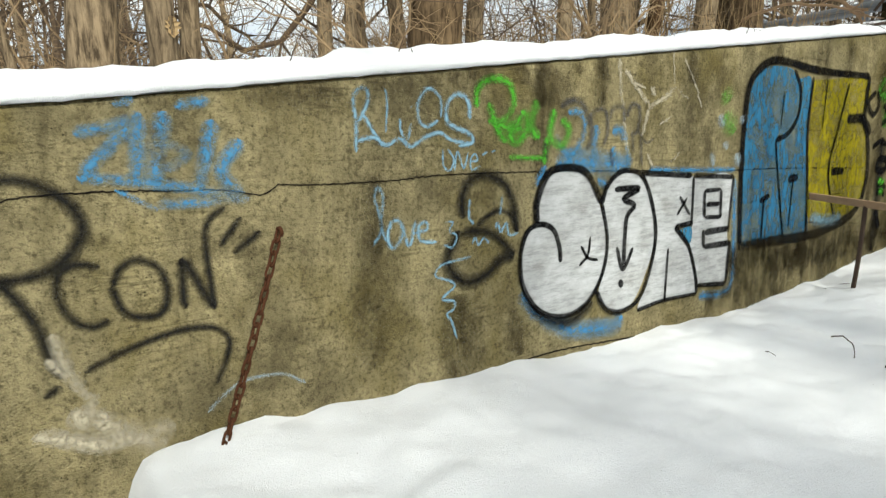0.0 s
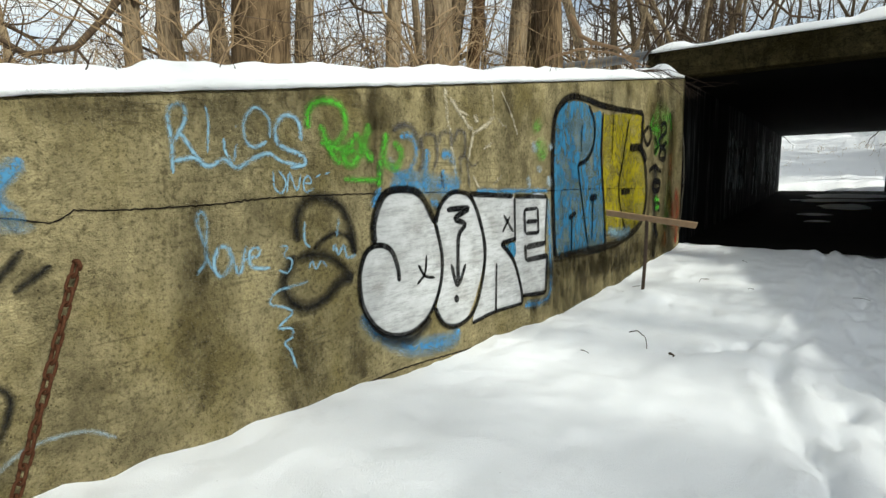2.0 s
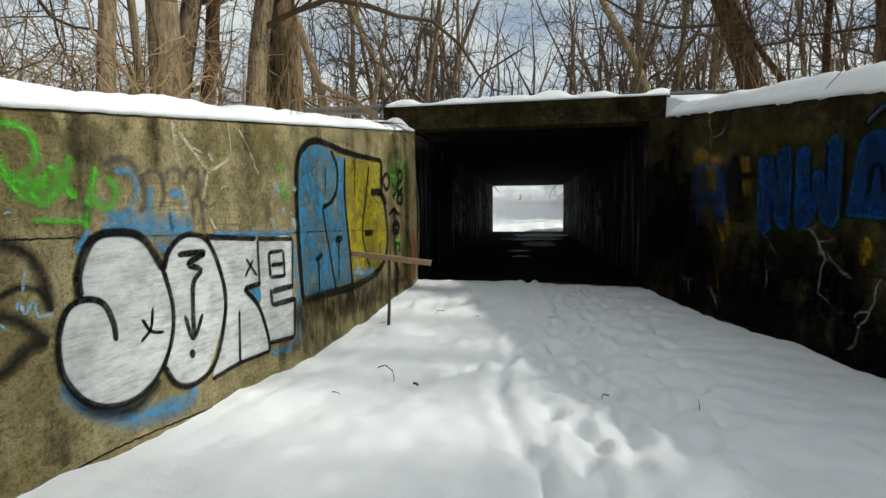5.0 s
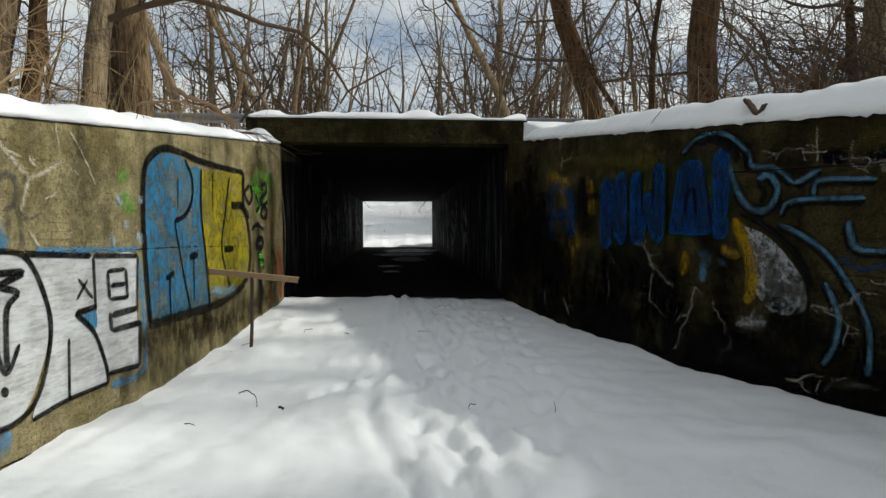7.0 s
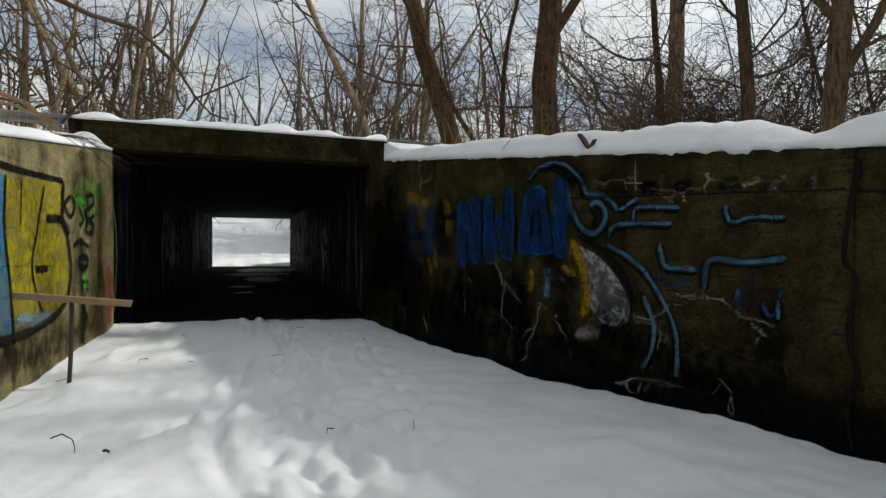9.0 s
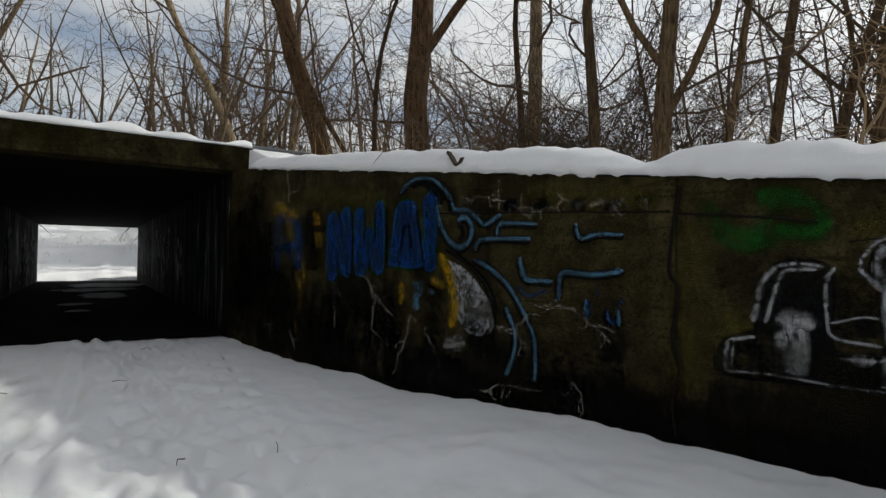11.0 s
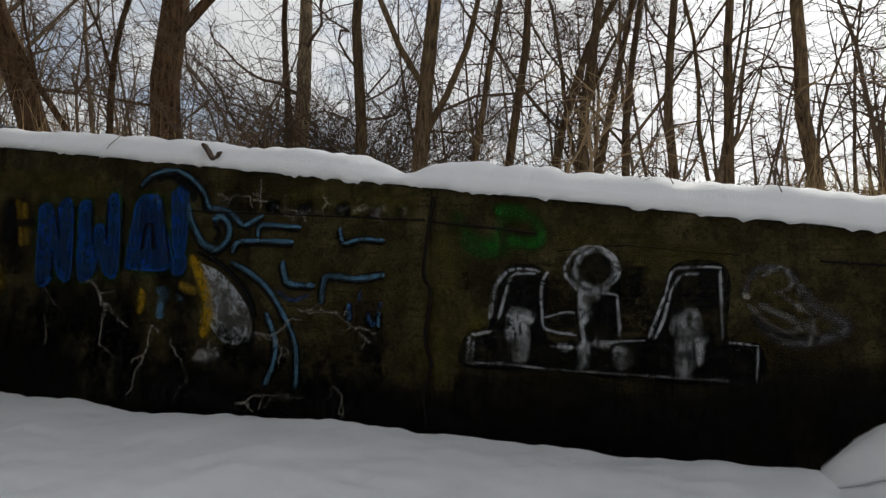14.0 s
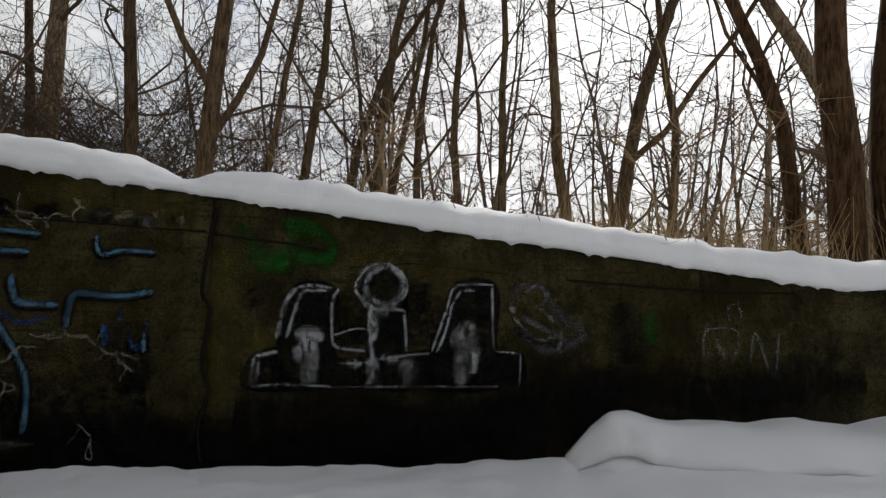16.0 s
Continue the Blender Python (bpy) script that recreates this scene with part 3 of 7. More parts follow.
# yaw, distance, trunk radius, lean across the view, its change with height, forks as (height, slope, share of the girth)
EAST = [(-24.1, 13.0, 0.06, -0.50, 0.02, ((1.6, -0.2, 0.6),)), (-26.4, 13.5, 0.065, 0.02, 0.07, ((1.8, -0.35, 0.6),)), (-21.5, 13.8, 0.25, -0.285, 0.0, ()), (-31.1, 11.5, 0.26, 0.02, 0.0, ((2.6, 0.85, 0.55), (1.3, -4.0, 0.16))), (-42.8, 15.0, 0.10, -0.04, 0.0, ()),
        (-50.0, 11.5, 0.14, 0.0, 0.0, ()), (-56.2, 11.0, 0.19, 0.03, 0.0, ((2.4, -0.6, 0.6), (1.9, 0.3, 0.6))), (-62.2, 11.5, 0.085, 0.07, 0.0, ()),
        (-65.7, 12.0, 0.115, 0.06, 0.0, ()), (-69.9, 13.0, 0.12, 0.12, 0.08, ((2.3, -0.75, 0.55),)), (-73.7, 12.0, 0.135, -0.03, 0.05, ((2.6, 0.55, 0.6),))]
EAST_FAR = [(-74.8, 13.0, 0.11, 0.17, 0.0, ()), (-78.3, 13.0, 0.11, 0.06, 0.02, ((2.1, 0.75, 0.6), (2.1, -0.7, 0.5))), (-83.2, 12.0, 0.11, -0.03, 0.0, ()),
            (-86.7, 11.5, 0.05, -0.10, 0.0, ()), (-88.0, 11.0, 0.10, -0.03, 0.0, ()), (-94.9, 11.0, 0.14, -0.03, 0.0, ()), (-98.7, 12.5, 0.19, 0.15, 0.04, ((2.7, 0.9, 0.65),)),
            (-104.3, 14.0, 0.13, 0.10, -0.04, ()), (-115.7, 9.5, 0.115, -0.09, -0.06, ((2.2, -0.3, 0.45),)), (-119.3, 8.6, 0.20, -0.09, 0.0, ()), (-122.3, 9.0, 0.22, 0.02, 0.0, ())]
seed = 118
for yaw, far, r, lean, bend, forks in EAST + EAST_FAR:
    x, y = polar(yaw, far)
    axis = (math.cos(radians(yaw)), math.sin(radians(yaw)))
    seed += 1
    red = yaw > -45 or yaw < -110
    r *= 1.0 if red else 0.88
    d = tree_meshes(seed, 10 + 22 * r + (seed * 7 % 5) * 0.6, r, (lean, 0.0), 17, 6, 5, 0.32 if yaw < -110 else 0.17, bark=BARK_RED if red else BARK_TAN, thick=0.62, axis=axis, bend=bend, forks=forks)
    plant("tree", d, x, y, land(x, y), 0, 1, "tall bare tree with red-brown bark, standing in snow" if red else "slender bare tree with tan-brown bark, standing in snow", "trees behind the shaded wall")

# woods further off: a few kinds of tree, each grown once
KINDS = [tree_meshes(300 + k, 12 + 1.3 * k, 0.10 + 0.025 * k, (0.08 * (k % 3 - 1), 0.05), 14, 4, 4, 0.15, k % 3 == 0) for k in range(7)]
rng = np.random.default_rng(5)
spots, tries = [], 0
while len(spots) < 78 and tries < 9000:
    tries += 1
    yaw, far = rng.uniform(-135, 110), 11 + 47 * rng.random()
    x, y = polar(yaw, far)
    if (PORTAL - 1.5 < y < FAR + 1.5) or wall_l(min(y, 11)) - 3.5 < x < wall_r(min(y, 11)) + 3.5 and y < 40:
        continue
    if -110 < yaw < -60 and (rng.random() < 0.5 or far < 16):
        continue
    if -5 < x < 5 and y < 56 or any((x - a) ** 2 + (y - b) ** 2 < 3.2 for a, b in spots):
        continue
    spots.append((x, y))
    plant("tree", KINDS[len(spots) % 7], x, y, land(x, y) - 0.1, rng.uniform(0, 6.28), rng.uniform(0.75, 1.25) * (0.62 if yaw < -56 else 1), "bare leafless tree in the snowy woods", "trees of the woods")

# big trees on the far side of the road, their limbs over it
for k in range(14):
    side = -1 if k % 2 else 1
    x, y = side * (5.6 + 0.75 * k + rng.uniform(-0.4, 0.4)), rng.uniform(38.8, 47)
    plant("tree", KINDS[k % 7], x, y, land(x, y) - 0.2, rng.uniform(0, 6.28), rng.uniform(1.35, 1.75), "big spreading bare tree across the road", "trees across the road")

# a dense wood past the far slope
for k in range(12):
    x, y = polar(-7 - 1.7 * k + rng.uniform(-0.6, 0.6), rng.uniform(52, 60))
    plant("tree", KINDS[(k * 3) % 7], x, max(y, 49.5), land(x, max(y, 49.5)) - 0.2, rng.uniform(0, 6.28), rng.uniform(1.1, 1.5), "bare tree in the dense wood across the road", "trees across the road")

for k in range(12):
    x, y = polar(13 - 1.9 * k + rng.uniform(-0.5, 0.5), rng.uniform(57, 66))
    z = ground_low(x, y) if abs(x) < 5 else land(x, y)
    plant("tree", KINDS[(k * 2 + 1) % 7], x, y, z - 0.2, rng.uniform(0, 6.28), rng.uniform(0.9, 1.25), "bare tree in the dense wood across the road", "trees across the road")

# old spreading trees that fork low, on the bank across the road
for k, (yaw, far, r) in enumerate([(13.6, 44, 0.42), (11.2, 42, 0.36), (7.2, 45, 0.30), (-6.0, 44, 0.28), (-9.5, 42, 0.30), (-13.5, 45, 0.34), (17.5, 43, 0.34)]):
    x, y = polar(yaw, far)
    plant("tree", tree_meshes(500 + k, 17, r, (0.04 * (k % 3 - 1), 0), 20, 6, 5, 0.10, True, BARK, 1.7, 0.2), x, y, land(x, y) - 0.2, 0.4 * k, 1, "old spreading bare tree forking low above the snow", "trees across the road")


def shrub_meshes(seed, height, stems, twigs, bark=None):
    rng = np.random.default_rng(seed)
    a, b = Soup(), Soup()
    for _ in range(stems):
        d = way(rng, np.array([0, 0, 1.0]), 0.32)
        p0 = np.array([*rng.normal(0, 0.25, 2), -0.1])
        pts, ds = limb(a, rng, p0, d, height * (0.6 + 0.5 * rng.random()), 0.013 + 0.01 * rng.random(), 0.004, 9, 5, 0.30, -0.03)
        for _ in range(twigs):
            j = rng.integers(2, 8)
            q, e = limb(b, rng, pts[j], side_way(rng, ds[j], 0.5 + 0.8 * rng.random()), height * (0.18 + 0.22 * rng.random()), 0.006, 0.0025, 5, 3, 0.42, -0.02)
            for _ in range(2):
                j = rng.integers(1, 5)
                limb(b, rng, q[j], side_way(rng, e[j], 0.7), 0.2 + 0.4 * rng.random(), 0.004, 0.002, 3, 3, 0.2, 0.0)
    return a.mesh("stem", bark or TWIG), b.mesh("twig", bark or TWIG)


SHRUBS = [shrub_meshes(400 + k, 2.0 + 0.6 * k, 5 + k, 8, TAN_TWIG if k % 2 else None) for k in range(5)]
count, tries = 0, 0
while count < 95 and tries < 9000:
    tries += 1
    yaw, far = rng.uniform(-130, 105), 6.5 + 28 * rng.random()
    x, y = polar(yaw, far)
    if PORTAL - 1 < y < FAR + 1 or wall_l(min(y, 11)) - 1.6 < x < wall_r(min(y, 11)) + 2.2 and y < 40 or -2.8 < x < 2.8 and y < 60:
        continue
    if -112 < yaw < -60 and rng.random() < 0.5:
        continue
    count += 1
    t = empty("shrub", (x, y, land(x, y)))
    t.rotation_euler[2] = rng.uniform(0, 6.28)
    k = rng.uniform(0.7, 1.3)
    t.scale = (k, k, k)
    tagged(part("stem", SHRUBS[count % 5][0], None, t), kind="stuff")
    tagged(part("twig", SHRUBS[count % 5][1], None, t), kind="stuff")
    tagged(t, "leafless shrub with thin brown stems in snow", "shrub", "shrubs of the woods")

# sunlit tan undergrowth between the trunks behind the tan wall
for k in range(30):
    x, y = polar(rng.uniform(24, 98), rng.uniform(9.5, 19))
    if y > 9.5 or x > wall_l(min(y, 11)) - 1.6:
        continue
    t = empty("shrub", (x, y, land(x, y)))
    t.rotation_euler[2] = rng.uniform(0, 6.28)
    tagged(part("stem", SHRUBS[1 + 2 * (k % 2)][0], None, t), kind="stuff")
    tagged(part("twig", SHRUBS[1 + 2 * (k % 2)][1], None, t), kind="stuff")
    tagged(t, "sunlit leafless shrub with tan stems in snow", "shrub", "undergrowth behind the sunlit wall")

# slender crooked saplings filling the sky behind the shaded wall
SAPLINGS = [tree_meshes(600 + k, 6.5 + 1.2 * k, 0.035 + 0.008 * k, (0.1 * (k - 1), 0.08), 12, 5, 5, 0.12, bark=BARK_TAN, thick=1.3) for k in range(4)]
planted = 0
while planted < 20:
    yaw, far = rng.uniform(-82, -26), rng.uniform(13.5, 24)
    x, y = polar(yaw, far)
    if y > 10.5 or x < wall_r(y) + 2.5:
        continue
    planted += 1
    plant("sapling", SAPLINGS[planted % 4], x, y, land(x, y) - 0.1, rng.uniform(0, 6.28), rng.uniform(0.8, 1.25), "thin crooked leafless sapling in snow", "saplings behind the shaded wall")

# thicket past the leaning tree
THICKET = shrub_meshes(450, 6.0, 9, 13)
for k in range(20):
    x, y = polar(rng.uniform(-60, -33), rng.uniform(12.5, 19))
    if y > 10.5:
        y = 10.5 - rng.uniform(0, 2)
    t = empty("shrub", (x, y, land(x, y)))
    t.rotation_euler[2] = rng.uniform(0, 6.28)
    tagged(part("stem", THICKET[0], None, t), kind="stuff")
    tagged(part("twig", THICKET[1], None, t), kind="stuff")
    tagged(t, "tall dense leafless shrub with dark stems in snow", "shrub", "thicket behind the shaded wall")


# ---- spray paint on the walls: thin films with soft edges ----
def paint_mat(name, colour, edge=0.35, cover=1.0, wear=0.5, grain=9.0, streak=(1, 1, 1), vary=0.2):
    """edge: share of a stroke's half width over which it fades; wear: how much has flaked off."""
    k = Mat(name, 0.7)
    n = k.noise(grain, 7, streak, 0.7)
    c = k.mix(n, tuple(v * (1 - vary) for v in colour), tuple(min(1, v * (1 + vary)) for v in colour))
    uv = k.t.nodes.new("ShaderNodeUVMap")
    sep = k.t.nodes.new("ShaderNodeSeparateXYZ")
    k.link(uv.outputs[0], sep.inputs[0])
    off = k.t.nodes.new("ShaderNodeMath")
    off.operation = "PINGPONG"
    k.link(sep.outputs["Y"], off.inputs[0])
    off.inputs[1].default_value = 0.5
    soft = k.ramp(off.outputs[0], (0.02, 0.0), (0.02 + 0.48 * edge, cover))
    flake = k.ramp(k.noise(grain * 2.2, 9, streak, 0.8), (0.40, 1.0 - wear), (0.53, 1.0))
    broad = k.ramp(k.noise(3.1, 6, rough=0.65), (0.40, 1.0 - 0.75 * wear), (0.56, 1.0))
    k.link(k.math("MULTIPLY", k.math("MULTIPLY", soft, flake), broad), k.b.inputs["Alpha"])
    return k.done(c, k.noise(60, 5, rough=0.7), 0.4, 0.01)


BLACK = paint_mat("black_spray", (0.006, 0.006, 0.0065), 0.4, 0.97, 0.25)
BLACK_SOFT = paint_mat("faded_black_spray", (0.016, 0.0155, 0.014), 0.95, 1.0, 0.25)
GREY_SOFT = paint_mat("grey_spray", (0.07, 0.07, 0.075), 0.9, 0.75, 0.5)
BLUE_WORN = paint_mat("worn_blue_spray", (0.075, 0.25, 0.43), 0.85, 0.85, 0.95, 11)
BLUE_SOFT = paint_mat("blue_overspray", (0.07, 0.25, 0.45), 1.0, 0.9, 0.55)
LIGHT_BLUE = paint_mat("light_blue_spray", (0.27, 0.46, 0.58), 0.9, 0.92, 0.65, 13)
BLUE = paint_mat("blue_paint", (0.045, 0.185, 0.315), 0.02, 0.95, 0.7, 8, (1, 1, 0.3), 0.55)
YELLOW = paint_mat("yellow_paint", (0.31, 0.26, 0.015), 0.02, 0.97, 0.7, 7, (1, 1, 0.5), 0.35)
SILVER = paint_mat("silver_paint", (0.51, 0.52, 0.525), 0.02, 0.97, 0.3, 4, (1, 0.5, 3.0), 0.35)
GREEN = paint_mat("green_spray", (0.09, 0.38, 0.035), 0.85, 0.9, 0.5, 14)
GREEN_SOFT = paint_mat("green_overspray", (0.10, 0.30, 0.04), 1.0, 0.7, 0.7)
RED = paint_mat("red_spray", (0.38, 0.05, 0.02), 0.8, 0.8, 0.6)
ORANGE = paint_mat("orange_spray", (0.55, 0.16, 0.02), 0.9, 0.7, 0.6)
DARK_GREEN = paint_mat("dark_green_spray", (0.010, 0.085, 0.010), 1.0, 0.75, 0.9)
DEEP_BLUE = paint_mat("deep_blue_spray", (0.006, 0.038, 0.155), 0.5, 0.95, 0.45)
DEEP_FILL = paint_mat("deep_blue_paint", (0.0035, 0.028, 0.115), 0.02, 0.95, 0.55, 8, (1, 1, 0.4), 0.45)
DULL_BLUE = paint_mat("dull_blue_spray", (0.007, 0.038, 0.13), 0.8, 0.9, 0.6, 12)
YELLOW_BAND = paint_mat("mustard_spray", (0.23, 0.145, 0.006), 0.6, 0.95, 0.5, 12)
LIME = paint_mat("lime_seep", (0.30, 0.28, 0.235), 1.0, 0.8, 0.95, 16)
BLACK_FIELD = paint_mat("black_field", (0.0035, 0.0032, 0.003), 1.0, 0.95, 0.55, 4, (1, 1, 0.4))
SKY_BLUE = paint_mat("pale_blue_spray", (0.07, 0.155, 0.225), 0.75, 0.92, 0.75, 14)
OCHRE = paint_mat("ochre_spray", (0.22, 0.14, 0.012), 0.9, 0.85, 0.7)
WHITE_WORN = paint_mat("worn_white_paint", (0.34, 0.35, 0.365), 0.85, 0.8, 1.0, 9)
PALE = paint_mat("bare_pale_concrete", (0.56, 0.50, 0.37), 0.9, 0.85, 0.8, 16)
PALE_BLUE = paint_mat("thin_blue_spray", (0.35, 0.45, 0.50), 1.0, 0.6, 0.6)
PALE_SOFT = paint_mat("lime_bloom", (0.30, 0.28, 0.23), 1.0, 0.85, 1.0, 13)
PALE_FAINT = paint_mat("thin_grey_paint", (0.16, 0.16, 0.15), 0.9, 0.6, 0.7)
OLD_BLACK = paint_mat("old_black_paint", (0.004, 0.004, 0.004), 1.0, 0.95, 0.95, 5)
STAIN = paint_mat("dark_streak", (0.035, 0.027, 0.013), 1.0, 0.62, 0.75, 5, (1, 1, 0.25))
EXIT_SHEEN = paint_mat("painted_exit_sheen", (0.55, 0.58, 0.60), 0.9, 0.8, 1.0, 6, (1, 1, 0.2))
TEAL = paint_mat("teal_stain", (0.02, 0.10, 0.12), 1.0, 0.6, 0.9, 6, (1, 1, 0.2))
BLACK_FILL = paint_mat("worn_black_fill", (0.004, 0.004, 0.0045), 0.02, 0.95, 0.55, 6)
WHITE_SMEAR = paint_mat("white_smear", (0.40, 0.41, 0.42), 1.0, 0.8, 1.0, 10, (1, 1, 0.4))
OCHRE_PATCH = paint_mat("thin_ochre", (0.075, 0.062, 0.012), 1.0, 0.7, 0.9, 6)
CRACK = plain_mat("crack_shadow", (0.012, 0.01, 0.008), 0.95)
WEST_WALL, EAST_WALL = (wall_l, 1), (wall_r, -1)
layer = {}


def graffito(name, label, where, category="graffiti"):
    g = tagged(empty(name), label, category)
    layer[g.name] = [where, 0.0085]
    return g


def film(g, name, material, verts, faces, v):
    """A paint film: verts as (y, z) on the wall, v runs across a stroke."""
    (face, out), off = layer[g.name]
    layer[g.name][1] += 0.0004
    me = bpy.data.meshes.new(name)
    me.from_pydata([(face(y) + out * off, y, z) for y, z in verts], [], faces)
    uv = me.uv_layers.new(name="UVMap")
    for loop in me.loops:
        uv.data[loop.index].uv = (0.5, v[loop.vertex_index])
    me.materials.append(material)
    return part(name, me, None, g)


def smooth_line(pts, step=0.03):
    """A Catmull-Rom curve through the points."""
    p = np.asarray(pts, float)
    if len(p) > 2:
        q = np.vstack([2 * p[0] - p[1], p, 2 * p[-1] - p[-2]])
        out = []
        for i in range(1, len(q) - 2):
            n = max(5, int(np.linalg.norm(q[i + 1] - q[i]) / step))
            for t in np.arange(n) / n:
                a, b, c, d = q[i - 1 : i + 3]
                out.append(0.5 * (2 * b + (c - a) * t + (2 * a - 5 * b + 4 * c - d) * t * t + (3 * b - a - 3 * c + d) * t**3))
        p = np.array(out + [p[-1]])
    else:
        p = np.linspace(p[0], p[1], max(4, int(np.linalg.norm(p[1] - p[0]) / step)))
    return p


def stroke(g, name, material, width, pts):
    p = smooth_line(pts)
    if material in (PALE_SOFT, PALE, WHITE_SMEAR):
        p = p + np.array([[0.03 * nz(i * 0.55, len(p), 73, 1), 0.02 * nz(i * 0.6, len(p), 74, 1)] for i in range(len(p))])
    d = np.gradient(p, axis=0)
    d /= np.linalg.norm(d, axis=1)[:, None] + 1e-9
    side = np.stack([-d[:, 1], d[:, 0]], 1)
    run = np.r_[0, np.cumsum(np.linalg.norm(np.diff(p, axis=0), axis=1))]
    near = np.minimum(run, run[-1] - run)
    half = 0.7 * width * (0.45 + 0.55 * np.clip(near / (0.5 * width), 0, 1) ** 0.5)
    half *= np.array([1 + 0.14 * nz(r, width, 60 + len(pts), 6) for r in run])
    verts = np.concatenate([p + side * half[:, None], p - side * half[:, None]]).tolist()
    k = len(p)
    film(g, name, material, verts, [(i, i + 1, k + i + 1, k + i) for i in range(k - 1)], [0.0] * k + [1.0] * k)


def fill(g, name, material, pts):
    p = smooth_line(pts + pts[:1], 0.08)[:-1]
    film(g, name, material, p.tolist(), [tuple(range(len(p)))], [0.5] * len(p))


def crack(g, width, pts):
    """A jagged crack with a raised dark core and ragged width."""
    (face, out), _ = layer[g.name]
    p = smooth_line(pts, 0.02)
    p = p + np.array([[0.010 * nz(i * 0.9, len(p), 70, 1), 0.012 * nz(i * 0.7, len(p), 71, 1)] for i in range(len(p))])
    w = 0.5 * width * np.array([0.55 + 0.7 * abs(nz(i * 0.35, len(p), 72, 1)) for i in range(len(p))])
    s = Soup()
    s.tube([(face(y) + out * 0.003, y, z) for y, z in p], w, 5)
    part("crack_line", s, CRACK, g)


g = graffito("dark_streak", "dark rain stains down the tan concrete, darker again along its foot", WEST_WALL)
stroke(g, "streak", STAIN, 0.219, [(1.71, 1.42), (1.62, 0.75), (1.59, 0.12)])
stroke(g, "streak", STAIN, 0.179, [(3.13, 2.25), (3.13, 1.81), (3.09, 1.33)])
stroke(g, "streak", STAIN, 0.4, [(2.32, 0.53), (2.34, 0.08), (2.22, -0.15)])
stroke(g, "streak", STAIN, 0.202, [(7.61, 2.85), (7.71, 2.16)])
stroke(g, "streak", STAIN, 0.199, [(0.93, 1.89), (1.66, 1.98), (2.67, 2.12)])
stroke(g, "streak", STAIN, 0.197, [(3.78, 2.32), (3.79, 1.92)])
stroke(g, "streak", STAIN, 0.167, [(2.85, 0.32), (2.89, -0.08)])
stroke(g, "streak", STAIN, 0.173, [(5.0, 2.48), (5.03, 2.15)])
# from here, level strokes also darken the foot of the wall
stroke(g, "streak", STAIN, 0.338, [(6.32, 0.33), (7.48, 0.25)])
stroke(g, "streak", STAIN, 0.249, [(9.56, 3.06), (9.84, 1.7)])
stroke(g, "streak", STAIN, 0.6, [(9.44, 2.96), (9.99, 1.31), (10.07, 0.0)])
stroke(g, "streak", STAIN, 0.421, [(8.51, 0.2), (10.03, 0.21)])
stroke(g, "streak", STAIN, 0.317, [(7.3, 0.27), (8.52, 0.11)])
stroke(g, "streak", STAIN, 0.424, [(5.84, 0.31), (7.2, 0.18), (9.52, 0.01)])
stroke(g, "streak", STAIN, 0.35, [(5.97, -0.15), (7.39, -0.24), (9.52, -0.26)])
stroke(g, "streak", STAIN, 0.35, [(9.27, 2.62), (9.31, 1.76), (9.22, 0.73)])
stroke(g, "streak", STAIN, 0.295, [(10.27, 2.56), (10.32, 1.44), (10.3, 0.06)])
stroke(g, "streak", STAIN, 0.412, [(5.77, 0.32), (7.08, 0.42), (9.29, 0.59)])
stroke(g, "streak", STAIN, 0.451, [(5.44, -0.06), (6.69, 0.04), (8.82, 0.29)])
stroke(g, "streak", STAIN, 0.34, [(3.15, 2.22), (3.16, 2.07), (3.17, 1.9)])
stroke(g, "streak", STAIN, 0.2, [(3.83, 2.3), (3.83, 2.13)])
stroke(g, "streak", STAIN, 0.16, [(3.51, 2.27), (3.49, 2.16)])
stroke(g, "streak", STAIN, 0.3, [(2.94, 2.19), (2.92, 2.05)])
stroke(g, "streak", STAIN, 0.25, [(7.49, 2.75), (7.51, 2.36)])
stroke(g, "streak", STAIN, 0.22, [(8.25, 2.83), (8.2, 2.39)])
stroke(g, "streak", STAIN, 0.16, [(6.55, 2.63), (6.57, 2.43)])
stroke(g, "streak", STAIN, 0.25, [(9.7, 2.98), (9.92, 2.5)])
g = graffito("graffiti_tag", "faded black spray tag with round letters on concrete", WEST_WALL)
stroke(g, "loop", BLACK_SOFT, 0.069, [(-0.22, 1.49), (-0.1, 1.48), (0.03, 1.4), (0.1, 1.27), (0.07, 1.16), (-0.04, 1.05), (-0.16, 1.02), (-0.29, 1.02)])
stroke(g, "leg", BLACK_SOFT, 0.063, [(-0.28, 1.06), (-0.21, 0.94), (-0.14, 0.78), (-0.11, 0.62), (-0.08, 0.49)])
stroke(g, "tail", BLACK_SOFT, 0.045, [(-0.16, 0.41), (-0.08, 0.45)])
stroke(g, "underline", BLACK_SOFT, 0.044, [(0.02, 0.5), (0.2, 0.57), (0.45, 0.63), (0.63, 0.62), (0.72, 0.54), (0.7, 0.42), (0.63, 0.28)])
stroke(g, "letter_c", BLACK_SOFT, 0.046, [(0.15, 1.03), (0.06, 1.06), (-0.02, 1.02), (-0.04, 0.91), (-0.0, 0.79), (0.08, 0.73), (0.16, 0.75)])
stroke(g, "letter_o", BLACK_SOFT, 0.051, [(0.19, 0.93), (0.24, 1.02), (0.32, 1.05), (0.41, 0.99), (0.44, 0.86), (0.4, 0.75), (0.3, 0.74), (0.22, 0.8), (0.19, 0.93)])
stroke(g, "letter_n", BLACK_SOFT, 0.051, [(0.51, 0.75), (0.52, 1.03)])
